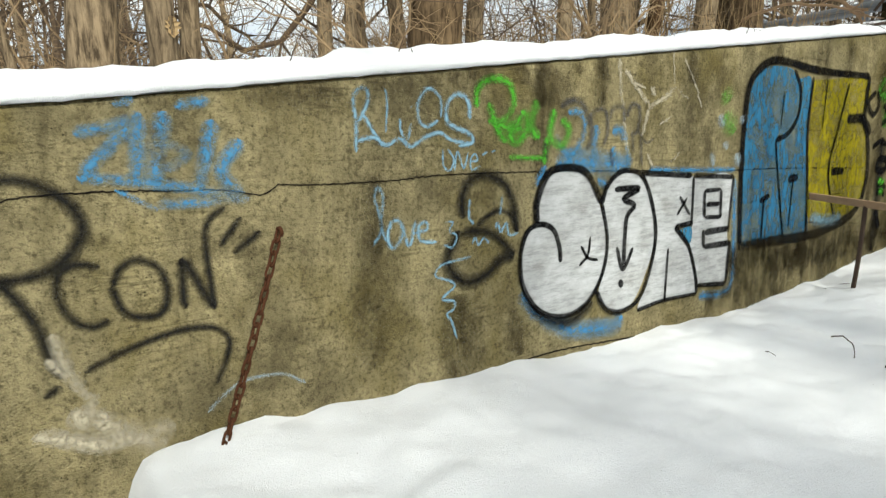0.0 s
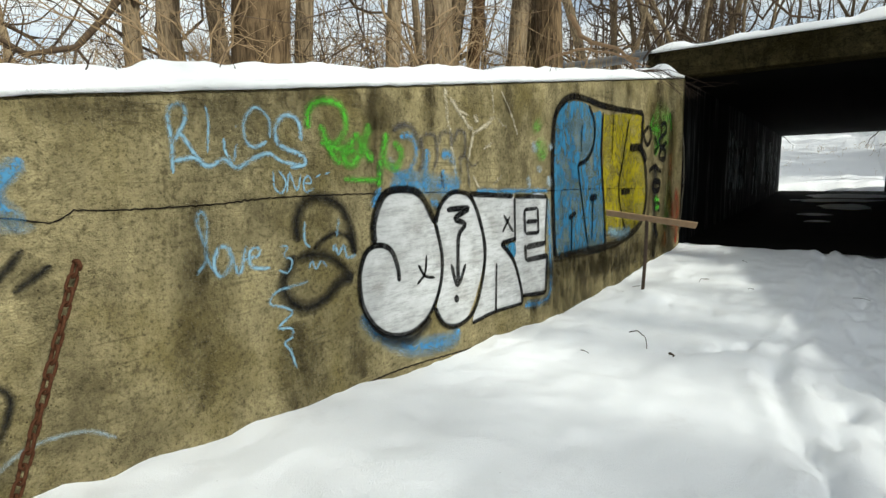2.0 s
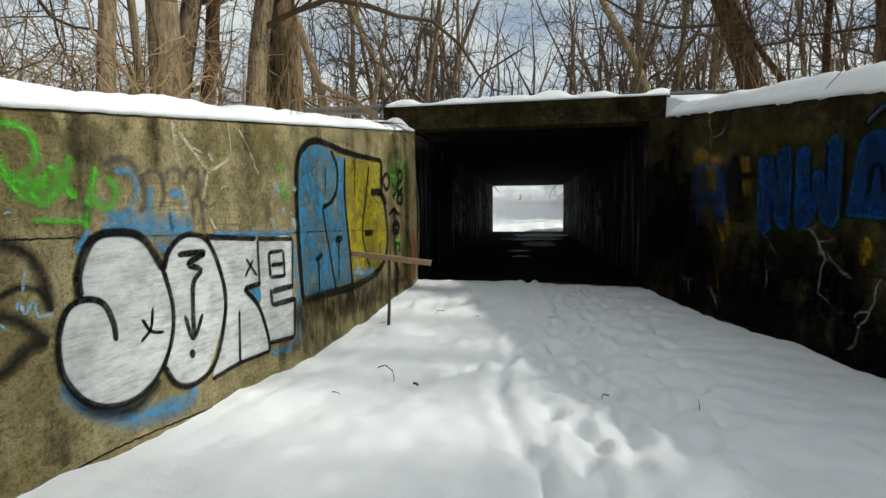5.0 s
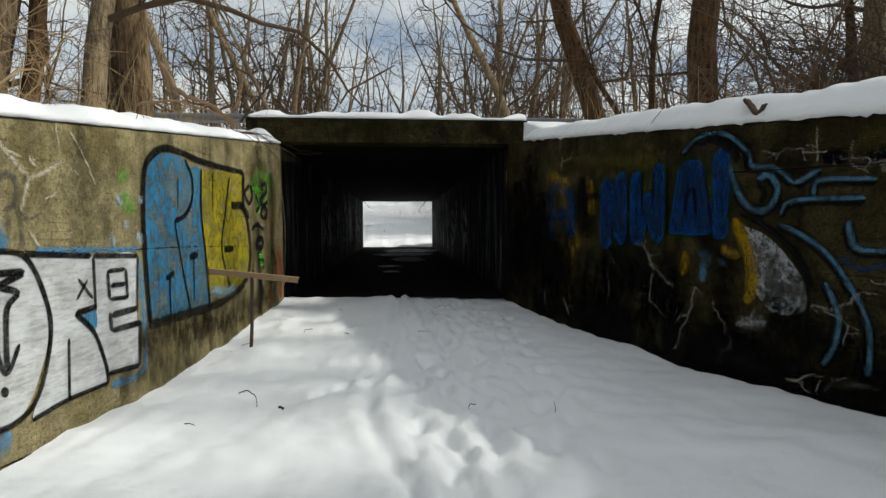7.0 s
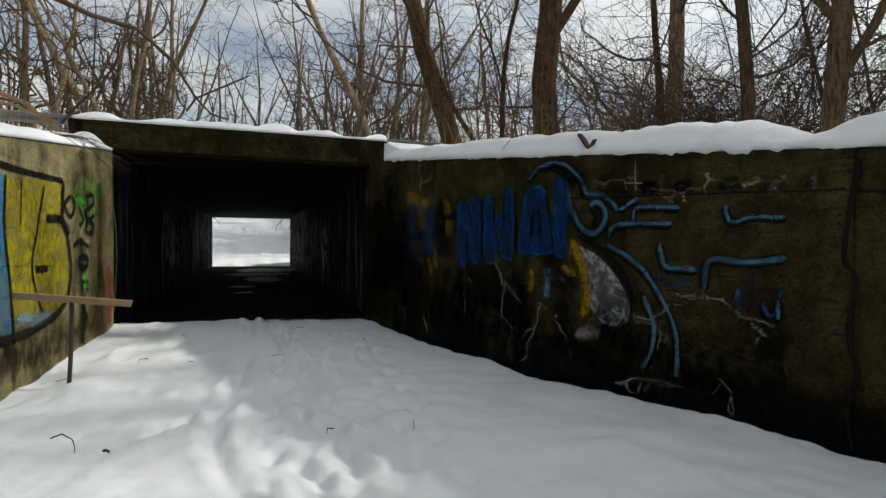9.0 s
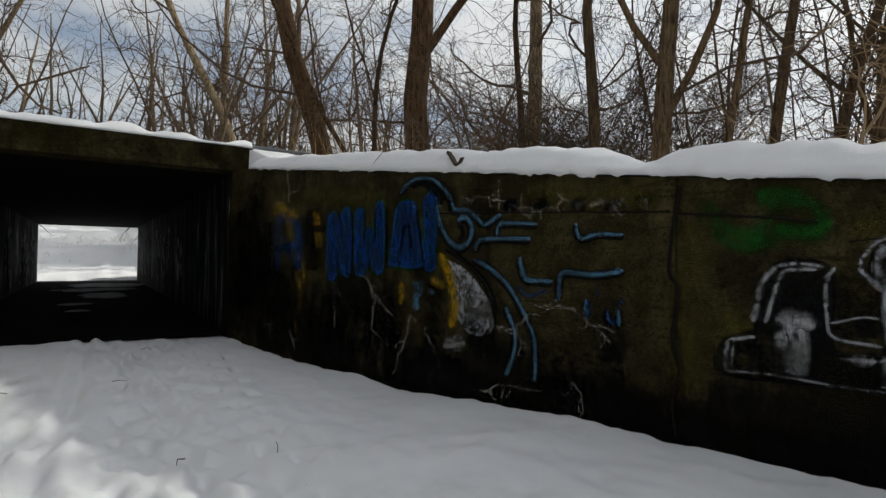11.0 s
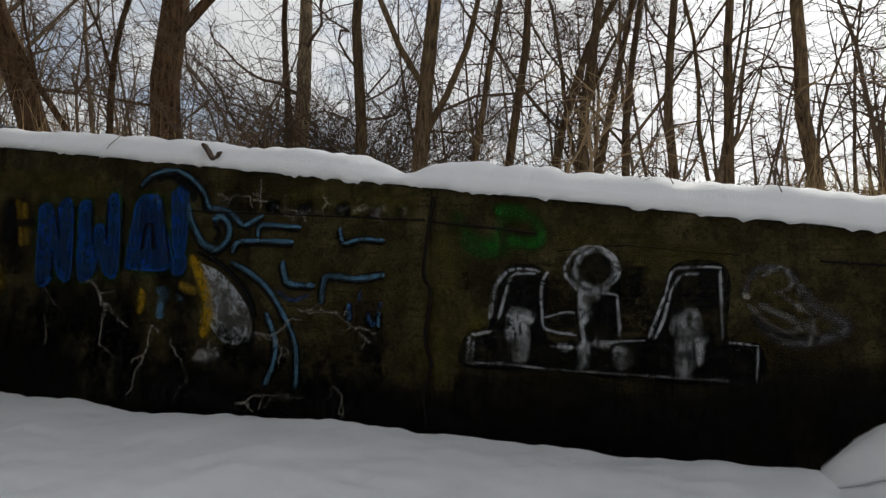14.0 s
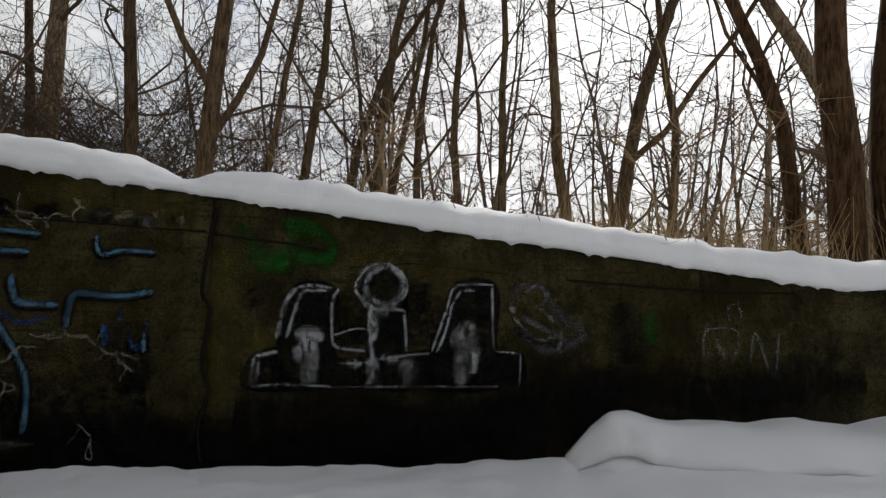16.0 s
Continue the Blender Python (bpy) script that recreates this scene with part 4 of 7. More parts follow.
stroke(g, "letter_n", BLACK_SOFT, 0.057, [(0.53, 1.04), (0.66, 0.72)])
stroke(g, "letter_n", BLACK_SOFT, 0.045, [(0.66, 0.73), (0.65, 1.06), (0.66, 1.19), (0.71, 1.26), (0.77, 1.29)])
stroke(g, "tick", BLACK_SOFT, 0.043, [(0.72, 1.08), (0.85, 1.23)])
stroke(g, "tick", BLACK_SOFT, 0.044, [(0.79, 1.03), (0.95, 1.14)])
g = graffito("graffiti_scrawl", "worn bright blue block scrawl on concrete", WEST_WALL)
stroke(g, "bar", BLUE_WORN, 0.062, [(0.12, 1.7), (0.26, 1.73), (0.42, 1.79)])
stroke(g, "bar", BLUE_WORN, 0.051, [(0.3, 1.84), (0.4, 1.86)])
stroke(g, "bar", BLUE_WORN, 0.077, [(0.4, 1.79), (0.36, 1.43)])
stroke(g, "bar", BLUE_WORN, 0.062, [(0.35, 1.72), (0.13, 1.5)])
stroke(g, "bar", BLUE_WORN, 0.06, [(0.11, 1.49), (0.45, 1.44), (0.85, 1.35)])
stroke(g, "bar", BLUE_WORN, 0.078, [(0.52, 1.81), (0.44, 1.45)])
stroke(g, "bar", BLUE_WORN, 0.055, [(0.57, 1.84), (0.75, 1.87)])
stroke(g, "bar", BLUE_WORN, 0.055, [(0.48, 1.66), (0.61, 1.59), (0.49, 1.51)])
stroke(g, "bar", BLUE_WORN, 0.075, [(0.75, 1.77), (0.65, 1.41)])
stroke(g, "bar", BLUE_WORN, 0.082, [(0.89, 1.66), (0.77, 1.5), (0.86, 1.35)])
stroke(g, "bar", BLUE_WORN, 0.03, [(0.26, 1.42), (0.44, 1.3)])
stroke(g, "bar", BLUE_WORN, 0.053, [(0.44, 1.33), (0.91, 1.33)])
g = graffito("graffiti_tag", "light blue thin spray lettering on concrete", WEST_WALL)
stroke(g, "letter", LIGHT_BLUE, 0.03, [(1.57, 1.58), (1.58, 1.75), (1.57, 1.9), (1.6, 1.96), (1.66, 1.97), (1.67, 1.9), (1.63, 1.82), (1.58, 1.75)])
stroke(g, "letter", LIGHT_BLUE, 0.031, [(1.63, 1.82), (1.73, 1.65), (1.78, 1.62)])
stroke(g, "letter", LIGHT_BLUE, 0.033, [(1.58, 1.65), (1.7, 1.67), (1.78, 1.62), (1.88, 1.66), (1.96, 1.61), (2.08, 1.67), (2.19, 1.7), (2.28, 1.65), (2.44, 1.62)])
stroke(g, "letter", LIGHT_BLUE, 0.021, [(1.79, 1.98), (1.8, 1.88), (1.78, 1.7)])
stroke(g, "letter", LIGHT_BLUE, 0.025, [(1.89, 1.79), (1.89, 1.72), (1.93, 1.63)])
stroke(g, "letter", LIGHT_BLUE, 0.025, [(1.97, 1.76), (1.94, 1.65)])
stroke(g, "letter", LIGHT_BLUE, 0.032, [(1.97, 1.87), (1.98, 1.86)])
stroke(g, "letter", LIGHT_BLUE, 0.029, [(2.2, 1.8), (2.2, 1.93), (2.11, 1.99), (2.03, 1.9), (2.03, 1.78), (2.09, 1.74), (2.18, 1.78)])
stroke(g, "letter", LIGHT_BLUE, 0.038, [(2.44, 1.79), (2.43, 1.91), (2.35, 1.96), (2.26, 1.9), (2.25, 1.78), (2.33, 1.73), (2.44, 1.69), (2.46, 1.63), (2.34, 1.61)])
stroke(g, "letter", LIGHT_BLUE, 0.02, [(2.21, 1.59), (2.21, 1.48), (2.26, 1.44), (2.3, 1.51), (2.25, 1.59)])
stroke(g, "letter", LIGHT_BLUE, 0.02, [(2.3, 1.44), (2.33, 1.57), (2.38, 1.45), (2.42, 1.56)])
stroke(g, "letter", LIGHT_BLUE, 0.02, [(2.43, 1.5), (2.5, 1.5), (2.48, 1.55), (2.44, 1.51), (2.45, 1.44), (2.53, 1.46)])
stroke(g, "letter", LIGHT_BLUE, 0.017, [(2.54, 1.54), (2.59, 1.56)])
stroke(g, "letter", LIGHT_BLUE, 0.017, [(2.62, 1.56), (2.67, 1.57)])
g = graffito("graffiti_tag", "light blue cursive spray word on concrete", WEST_WALL)
stroke(g, "letter", LIGHT_BLUE, 0.028, [(1.65, 0.97), (1.72, 1.07), (1.7, 1.21), (1.68, 1.29), (1.71, 1.35), (1.74, 1.28), (1.72, 1.1), (1.75, 0.99)])
stroke(g, "letter", LIGHT_BLUE, 0.034, [(1.8, 1.13), (1.76, 1.02), (1.8, 0.94), (1.87, 1.01), (1.86, 1.11), (1.8, 1.13)])
stroke(g, "letter", LIGHT_BLUE, 0.034, [(1.87, 1.1), (1.92, 0.94), (1.98, 1.11)])
stroke(g, "letter", LIGHT_BLUE, 0.031, [(1.97, 1.03), (2.06, 1.04), (2.06, 1.09), (2.0, 1.07), (2.01, 0.97), (2.14, 0.94)])
stroke(g, "letter", LIGHT_BLUE, 0.02, [(2.22, 1.08), (2.28, 1.07), (2.25, 1.01), (2.31, 0.97), (2.27, 0.89), (2.2, 0.92)])
stroke(g, "letter", LIGHT_BLUE, 0.025, [(2.43, 1.23), (2.42, 1.1), (2.46, 1.04)])
stroke(g, "letter", LIGHT_BLUE, 0.026, [(2.73, 1.24), (2.7, 1.09)])
stroke(g, "letter", LIGHT_BLUE, 0.031, [(2.66, 0.99), (2.68, 1.03), (2.71, 0.96), (2.76, 1.02), (2.79, 0.93), (2.88, 0.93)])
stroke(g, "letter", LIGHT_BLUE, 0.021, [(2.44, 0.89), (2.47, 0.94), (2.5, 0.88), (2.55, 0.93), (2.6, 0.88)])
stroke(g, "letter", LIGHT_BLUE, 0.025, [(2.43, 0.8), (2.31, 0.79), (2.17, 0.77), (2.12, 0.7), (2.23, 0.65), (2.28, 0.6), (2.17, 0.52), (2.27, 0.49), (2.27, 0.43), (2.21, 0.4), (2.25, 0.33), (2.29, 0.19)])
g = graffito("graffiti_shape", "soft black spray loops on concrete", WEST_WALL)
stroke(g, "loop", BLACK_SOFT, 0.092, [(2.36, 1.09), (2.37, 1.25), (2.45, 1.37), (2.6, 1.39), (2.76, 1.31), (2.84, 1.13), (2.87, 0.94)])
stroke(g, "loop", BLACK_SOFT, 0.048, [(2.87, 0.94), (2.83, 1.06), (2.72, 1.12), (2.61, 1.1), (2.49, 1.03)])
stroke(g, "loop", BLACK_SOFT, 0.103, [(2.34, 1.0), (2.24, 0.84), (2.26, 0.71), (2.4, 0.61), (2.58, 0.65), (2.72, 0.75), (2.84, 0.74)])
stroke(g, "loop", BLACK_SOFT, 0.089, [(2.35, 0.99), (2.55, 0.98), (2.7, 0.9), (2.84, 0.76)])
g = graffito("graffiti_scrawl", "bright green spray scrawl on concrete", WEST_WALL)
stroke(g, "loop", GREEN, 0.057, [(2.5, 1.87), (2.52, 2.01), (2.64, 2.08), (2.8, 2.05), (2.84, 1.9), (2.73, 1.78), (2.6, 1.79)])
stroke(g, "loop", GREEN, 0.065, [(2.61, 1.91), (2.7, 1.71), (2.77, 1.63)])
stroke(g, "loop", GREEN, 0.081, [(2.65, 1.76), (2.92, 1.72)])
stroke(g, "loop", GREEN, 0.081, [(2.92, 1.87), (2.98, 1.76), (2.88, 1.63), (2.8, 1.69), (2.92, 1.82)])
stroke(g, "loop", GREEN, 0.088, [(3.07, 1.94), (3.01, 1.76), (3.09, 1.65)])
stroke(g, "loop", GREEN, 0.073, [(3.25, 1.88), (3.21, 1.67), (3.34, 1.6), (3.41, 1.72), (3.32, 1.81)])
stroke(g, "loop", GREEN, 0.042, [(2.79, 1.52), (3.18, 1.5)])
stroke(g, "loop", GREEN, 0.064, [(3.18, 1.67), (3.14, 1.45)])
g = graffito("graffiti_tag", "faded blue and grey outlined lettering on concrete", WEST_WALL)
stroke(g, "letter", BLUE_SOFT, 0.2, [(3.27, 1.44), (3.66, 1.46), (4.17, 1.4)])
stroke(g, "letter", BLUE_WORN, 0.06, [(3.4, 1.86), (3.53, 1.86), (3.59, 1.76), (3.56, 1.64), (3.44, 1.55), (3.32, 1.58), (3.28, 1.69)])
stroke(g, "letter", BLUE_WORN, 0.1, [(3.38, 1.53), (3.57, 1.54)])
stroke(g, "letter", BLUE_WORN, 0.09, [(3.73, 1.76), (3.7, 1.58), (3.7, 1.37)])
stroke(g, "letter", BLUE_WORN, 0.09, [(3.92, 1.7), (4.03, 1.72), (4.1, 1.61)])
stroke(g, "letter", BLUE_WORN, 0.09, [(3.95, 1.58), (3.93, 1.41)])
stroke(g, "letter", BLUE_WORN, 0.07, [(4.1, 1.59), (4.18, 1.42)])
stroke(g, "letter", GREY_SOFT, 0.05, [(3.16, 1.5), (3.16, 1.62)])
stroke(g, "letter", GREY_SOFT, 0.06, [(3.31, 1.9), (3.43, 1.95), (3.55, 1.93), (3.65, 1.81), (3.66, 1.66), (3.61, 1.56)])
stroke(g, "letter", GREY_SOFT, 0.05, [(3.64, 1.76), (3.67, 1.86), (3.76, 1.89), (3.84, 1.86), (3.86, 1.7), (3.81, 1.59)])
stroke(g, "letter", GREY_SOFT, 0.05, [(3.89, 1.81), (3.91, 1.89), (4.0, 1.92), (4.06, 1.89), (4.06, 1.79)])
stroke(g, "letter", GREY_SOFT, 0.05, [(4.1, 1.83), (4.15, 1.93), (4.25, 1.92), (4.27, 1.82), (4.24, 1.71), (4.15, 1.68)])
stroke(g, "letter", GREY_SOFT, 0.04, [(3.91, 1.56), (3.93, 1.41)])
stroke(g, "letter", GREY_SOFT, 0.04, [(4.18, 1.67), (4.2, 1.52)])
stroke(g, "letter", GREY_SOFT, 0.03, [(4.25, 1.71), (4.37, 1.61), (4.48, 1.65)])
stroke(g, "letter", GREY_SOFT, 0.04, [(4.29, 1.65), (4.32, 1.4)])
g = graffito("scratch_marks", "pale scraped streaks on concrete", WEST_WALL)
stroke(g, "scratch", PALE, 0.05, [(3.99, 2.31), (4.01, 2.12), (4.04, 1.9)])
stroke(g, "scratch", PALE, 0.045, [(4.06, 1.89), (4.08, 1.7), (4.12, 1.54)])
stroke(g, "scratch", PALE, 0.05, [(4.06, 2.23), (4.22, 2.08), (4.39, 1.94)])
stroke(g, "scratch", PALE, 0.05, [(4.38, 1.91), (4.58, 2.0), (4.77, 2.1)])
stroke(g, "scratch", PALE, 0.03, [(4.74, 2.13), (4.71, 2.41)])
stroke(g, "scratch", PALE, 0.05, [(4.39, 1.9), (4.35, 1.79), (4.31, 1.67)])
stroke(g, "scratch", PALE, 0.03, [(4.88, 2.37), (5.05, 2.16), (5.18, 1.93)])
stroke(g, "scratch", PALE, 0.03, [(4.19, 2.12), (4.33, 2.08)])
stroke(g, "scratch", PALE, 0.06, [(4.41, 2.1), (4.47, 2.02)])
stroke(g, "scratch", PALE, 0.025, [(4.55, 1.77), (4.71, 1.84)])
stroke(g, "scratch", PALE, 0.03, [(4.39, 1.51), (4.48, 1.39)])
stroke(g, "scratch", PALE, 0.03, [(4.73, 1.42), (4.87, 1.51)])
stroke(g, "scratch", PALE, 0.025, [(4.79, 2.09), (4.97, 2.0)])
stroke(g, "scuff", PALE_BLUE, 0.16, [(5.49, 1.87), (5.58, 1.76)])
stroke(g, "scuff", PALE_BLUE, 0.12, [(5.62, 1.61), (5.64, 1.52)])
stroke(g, "scuff", PALE_BLUE, 0.12, [(5.87, 1.86), (5.92, 1.79)])
stroke(g, "scuff", PALE_BLUE, 0.14, [(5.85, 1.49), (5.87, 1.34)])
stroke(g, "scuff", PALE_BLUE, 0.1, [(5.39, 1.5), (5.42, 1.36)])
stroke(g, "scuff", GREEN_SOFT, 0.3, [(5.55, 2.11), (5.64, 2.0)])
stroke(g, "scuff", GREEN_SOFT, 0.25, [(5.59, 1.9), (5.76, 1.69)])
stroke(g, "spall", PALE, 0.07, [(-0.08, 0.73), (-0.06, 0.58), (-0.01, 0.41)])
stroke(g, "spall", PALE, 0.14, [(-0.07, 0.3), (0.06, 0.2), (0.23, 0.08)])
stroke(g, "spall", PALE, 0.12, [(0.1, 0.14), (0.33, -0.02)])
stroke(g, "spall", PALE, 0.06, [(0.01, 0.4), (0.07, 0.21)])
stroke(g, "spall", PALE, 0.09, [(-0.22, 0.23), (-0.05, 0.14), (0.12, 0.05)])
stroke(g, "scratch", PALE, 0.054, [(-0.12, 0.61), (-0.06, 0.5), (0.01, 0.37)])
stroke(g, "scratch", PALE, 0.096, [(-0.15, 0.21), (0.01, 0.1), (0.2, 0.09)])
stroke(g, "scratch", PALE, 0.138, [(0.21, 0.08), (0.39, 0.08)])
stroke(g, "scratch", PALE_BLUE, 0.026, [(0.56, 0.12), (0.75, 0.25), (0.99, 0.25), (1.14, 0.15)])
g = graffito("graffiti_piece", "silver bubble-letter graffiti with black outline and blue halo", WEST_WALL)
stroke(g, "halo", BLUE_SOFT, 0.172, [(3.12, 0.21), (3.5, 0.02), (3.97, -0.05), (4.14, 0.01)])
stroke(g, "halo", BLUE_SOFT, 0.13, [(2.91, 0.45), (3.12, 0.19)])
stroke(g, "halo", BLUE_SOFT, 0.1, [(5.85, 1.22), (5.93, 0.18), (5.77, -0.02), (5.33, 0.01)])
stroke(g, "halo", BLUE_SOFT, 0.06, [(4.43, 1.36), (5.85, 1.31)])
stroke(g, "halo", BLUE_SOFT, 0.064, [(3.06, 1.29), (3.17, 1.44)])
stroke(g, "halo", BLUE_SOFT, 0.083, [(3.76, 1.32), (3.87, 1.24)])
stroke(g, "halo", BLACK_SOFT, 0.116, [(2.92, 0.59), (3.09, 0.25), (3.43, 0.1), (3.73, 0.22)])
fill(g, "letter_fill", SILVER, [(3.07, 1.03), (3.08, 1.22), (3.2, 1.36), (3.4, 1.39), (3.61, 1.34), (3.77, 1.12), (3.87, 0.85), (3.87, 0.58), (3.77, 0.35), (3.58, 0.2), (3.36, 0.16), (3.12, 0.25), (2.94, 0.46), (2.91, 0.68), (2.95, 0.91), (3.07, 0.99)])
fill(g, "letter_fill", SILVER, [(4.12, 1.35), (3.95, 1.31), (3.82, 1.09), (3.89, 0.79), (3.85, 0.47), (3.8, 0.29), (3.89, 0.16), (4.04, 0.08), (4.24, 0.11), (4.4, 0.31), (4.54, 0.65), (4.54, 0.94), (4.42, 1.21), (4.29, 1.32)])
fill(g, "letter_fill", SILVER, [(4.36, 1.32), (5.11, 1.27), (5.12, 0.82), (4.87, 0.8), (5.09, 0.57), (5.21, 0.3), (5.27, 0.07), (4.72, 0.07), (4.35, 0.04), (4.47, 0.3), (4.56, 0.7), (4.5, 1.06)])
fill(g, "letter_fill", SILVER, [(5.13, 1.26), (5.79, 1.24), (5.77, 0.65), (5.82, 0.47), (5.77, 0.1), (5.29, 0.15), (5.21, 0.36), (5.1, 0.64), (5.12, 0.82)])
fill(g, "triangle", BLUE, [(4.89, 0.75), (5.12, 0.77), (5.11, 0.6)])
stroke(g, "outline", BLACK, 0.062, [(3.07, 0.99), (3.07, 1.17), (3.19, 1.38), (3.4, 1.42), (3.62, 1.36), (3.81, 1.1)])
stroke(g, "outline", BLACK, 0.042, [(3.81, 1.1), (3.89, 0.79), (3.86, 0.52), (3.73, 0.3), (3.54, 0.18), (3.32, 0.17), (3.09, 0.27), (2.93, 0.49), (2.9, 0.73), (2.97, 0.93), (3.11, 0.98), (3.25, 0.92), (3.32, 0.76), (3.33, 0.64)])
stroke(g, "outline", BLACK, 0.026, [(3.68, 0.82), (3.65, 0.66), (3.55, 0.58)])
stroke(g, "outline", BLACK, 0.026, [(3.57, 0.75), (3.65, 0.64), (3.78, 0.6)])
stroke(g, "outline", BLACK, 0.047, [(3.81, 1.09), (3.87, 1.24), (3.99, 1.34), (4.14, 1.37), (4.33, 1.31), (4.47, 1.09), (4.56, 0.76), (4.5, 0.42), (4.35, 0.15), (4.1, 0.07), (3.89, 0.14), (3.77, 0.32)])
stroke(g, "outline", BLACK, 0.05, [(3.97, 1.21), (4.29, 1.2), (4.09, 1.12), (4.24, 1.05), (4.14, 0.95), (4.12, 0.7), (4.12, 0.49)])
stroke(g, "outline", BLACK, 0.04, [(4.02, 0.69), (4.11, 0.47), (4.24, 0.66)])
stroke(g, "outline", BLACK, 0.057, [(4.08, 0.38), (4.1, 0.3)])
stroke(g, "outline", BLACK, 0.049, [(4.32, 1.34), (5.08, 1.28)])
stroke(g, "outline", BLACK, 0.038, [(5.11, 1.27), (5.12, 0.77)])
stroke(g, "outline", BLACK, 0.05, [(4.85, 0.79), (5.12, 0.81)])
stroke(g, "outline", BLACK, 0.046, [(4.85, 0.79), (5.09, 0.57), (5.24, 0.23), (5.27, 0.05)])
stroke(g, "outline", BLACK, 0.038, [(5.27, 0.05), (4.72, 0.07), (4.33, 0.04)])
stroke(g, "outline", BLACK, 0.031, [(4.74, 0.06), (4.76, 0.59)])
stroke(g, "outline", BLACK, 0.031, [(4.9, 1.09), (5.08, 0.89)])
stroke(g, "outline", BLACK, 0.03, [(5.02, 1.07), (4.87, 0.91)])
stroke(g, "outline", BLACK, 0.047, [(5.11, 1.28), (5.81, 1.24)])
stroke(g, "outline", BLACK, 0.034, [(5.81, 1.24), (5.77, 0.65)])
stroke(g, "outline", BLACK, 0.062, [(5.35, 0.69), (5.77, 0.69)])
stroke(g, "outline", BLACK, 0.059, [(5.82, 0.53), (5.35, 0.54)])
stroke(g, "outline", BLACK, 0.046, [(5.32, 0.72), (5.34, 0.53)])
stroke(g, "outline", BLACK, 0.043, [(5.82, 0.54), (5.79, 0.08)])
stroke(g, "outline", BLACK, 0.047, [(5.79, 0.08), (5.27, 0.14)])
stroke(g, "outline", BLACK, 0.039, [(5.3, 1.12), (5.58, 1.12)])
stroke(g, "outline", BLACK, 0.04, [(5.59, 1.12), (5.61, 0.82)])
stroke(g, "outline", BLACK, 0.039, [(5.61, 0.83), (5.33, 0.85)])
stroke(g, "outline", BLACK, 0.038, [(5.32, 0.85), (5.3, 1.12)])
stroke(g, "outline", BLACK, 0.046, [(5.34, 0.98), (5.58, 0.97)])
g = graffito("graffiti_piece", "blue and yellow block-letter graffiti with thick black outline", WEST_WALL)
fill(g, "blue_fill", BLUE, [(6.04, 2.13), (6.16, 2.32), (6.43, 2.4), (6.82, 2.4), (7.03, 2.3), (7.32, 2.29), (7.32, 1.56), (7.44, 0.97), (7.52, 0.39), (6.64, 0.44), (6.03, 0.49), (6.0, 1.07), (5.99, 1.71)])
fill(g, "yellow_fill", YELLOW, [(7.36, 2.3), (8.85, 2.36), (8.84, 1.85), (9.0, 1.56), (9.08, 1.05), (8.92, 0.76), (8.5, 0.6), (7.58, 0.65), (7.44, 0.97), (7.38, 1.65)])
stroke(g, "outline", BLACK, 0.08, [(6.03, 0.49), (5.98, 1.0), (5.95, 1.64), (5.99, 2.13), (6.13, 2.32), (6.4, 2.45), (6.82, 2.46), (7.29, 2.42), (7.93, 2.41), (8.85, 2.42)])
stroke(g, "outline", BLACK, 0.056, [(6.91, 2.39), (7.08, 2.17), (7.07, 1.89), (6.88, 1.69), (6.61, 1.61)])
stroke(g, "outline", BLACK, 0.039, [(6.61, 1.61), (6.76, 1.1), (6.96, 0.47)])
stroke(g, "outline", BLACK, 0.023, [(6.72, 2.14), (6.7, 1.76)])
stroke(g, "outline", BLACK, 0.038, [(6.46, 0.96), (6.47, 0.5)])
stroke(g, "outline", BLACK, 0.062, [(6.38, 0.94), (6.58, 0.99)])
stroke(g, "outline", BLACK, 0.083, [(6.97, 1.16), (7.2, 1.17)])
stroke(g, "outline", BLACK, 0.033, [(7.08, 1.16), (7.06, 0.58)])
stroke(g, "outline", BLACK, 0.051, [(7.35, 2.33), (7.32, 1.73), (7.44, 1.05), (7.52, 0.35)])
stroke(g, "outline", BLACK, 0.026, [(7.7, 2.3), (7.68, 1.74)])
stroke(g, "outline", BLACK, 0.045, [(8.29, 2.3), (8.1, 1.74), (7.96, 1.2), (8.24, 0.58)])
stroke(g, "outline", BLACK, 0.101, [(8.85, 2.42), (8.84, 1.87), (9.0, 1.61), (9.11, 1.15), (8.98, 0.75), (8.58, 0.54), (7.87, 0.44), (7.01, 0.44), (6.0, 0.46)])
stroke(g, "outline", BLACK, 0.108, [(8.33, 1.86), (8.84, 1.89)])
stroke(g, "outline", BLACK, 0.085, [(8.03, 1.2), (8.38, 1.2)])
stroke(g, "underside", LIGHT_BLUE, 0.16, [(7.59, 0.65), (8.02, 0.57), (8.44, 0.59)])
g = graffito("graffiti_scrawl", "green, red and black looping scribble at the end of the wall", WEST_WALL)
stroke(g, "patch", BLACK_SOFT, 0.28, [(9.51, 1.63), (9.55, 0.84), (9.53, 0.0)])
stroke(g, "patch", OLD_BLACK, 0.4, [(9.65, 0.46), (9.59, -0.04)])
stroke(g, "patch", GREEN_SOFT, 0.42, [(9.42, 2.46), (10.16, 2.41)])
stroke(g, "patch", GREEN_SOFT, 0.5, [(9.36, 2.15), (10.15, 2.0)])
stroke(g, "patch", GREEN, 0.16, [(9.37, 2.42), (9.26, 2.21), (9.69, 2.16), (9.46, 1.77)])
stroke(g, "patch", GREEN, 0.12, [(10.16, 2.52), (10.28, 2.2)])
stroke(g, "patch", GREEN_SOFT, 0.3, [(10.27, 1.32), (10.2, 0.87), (10.13, 0.45)])
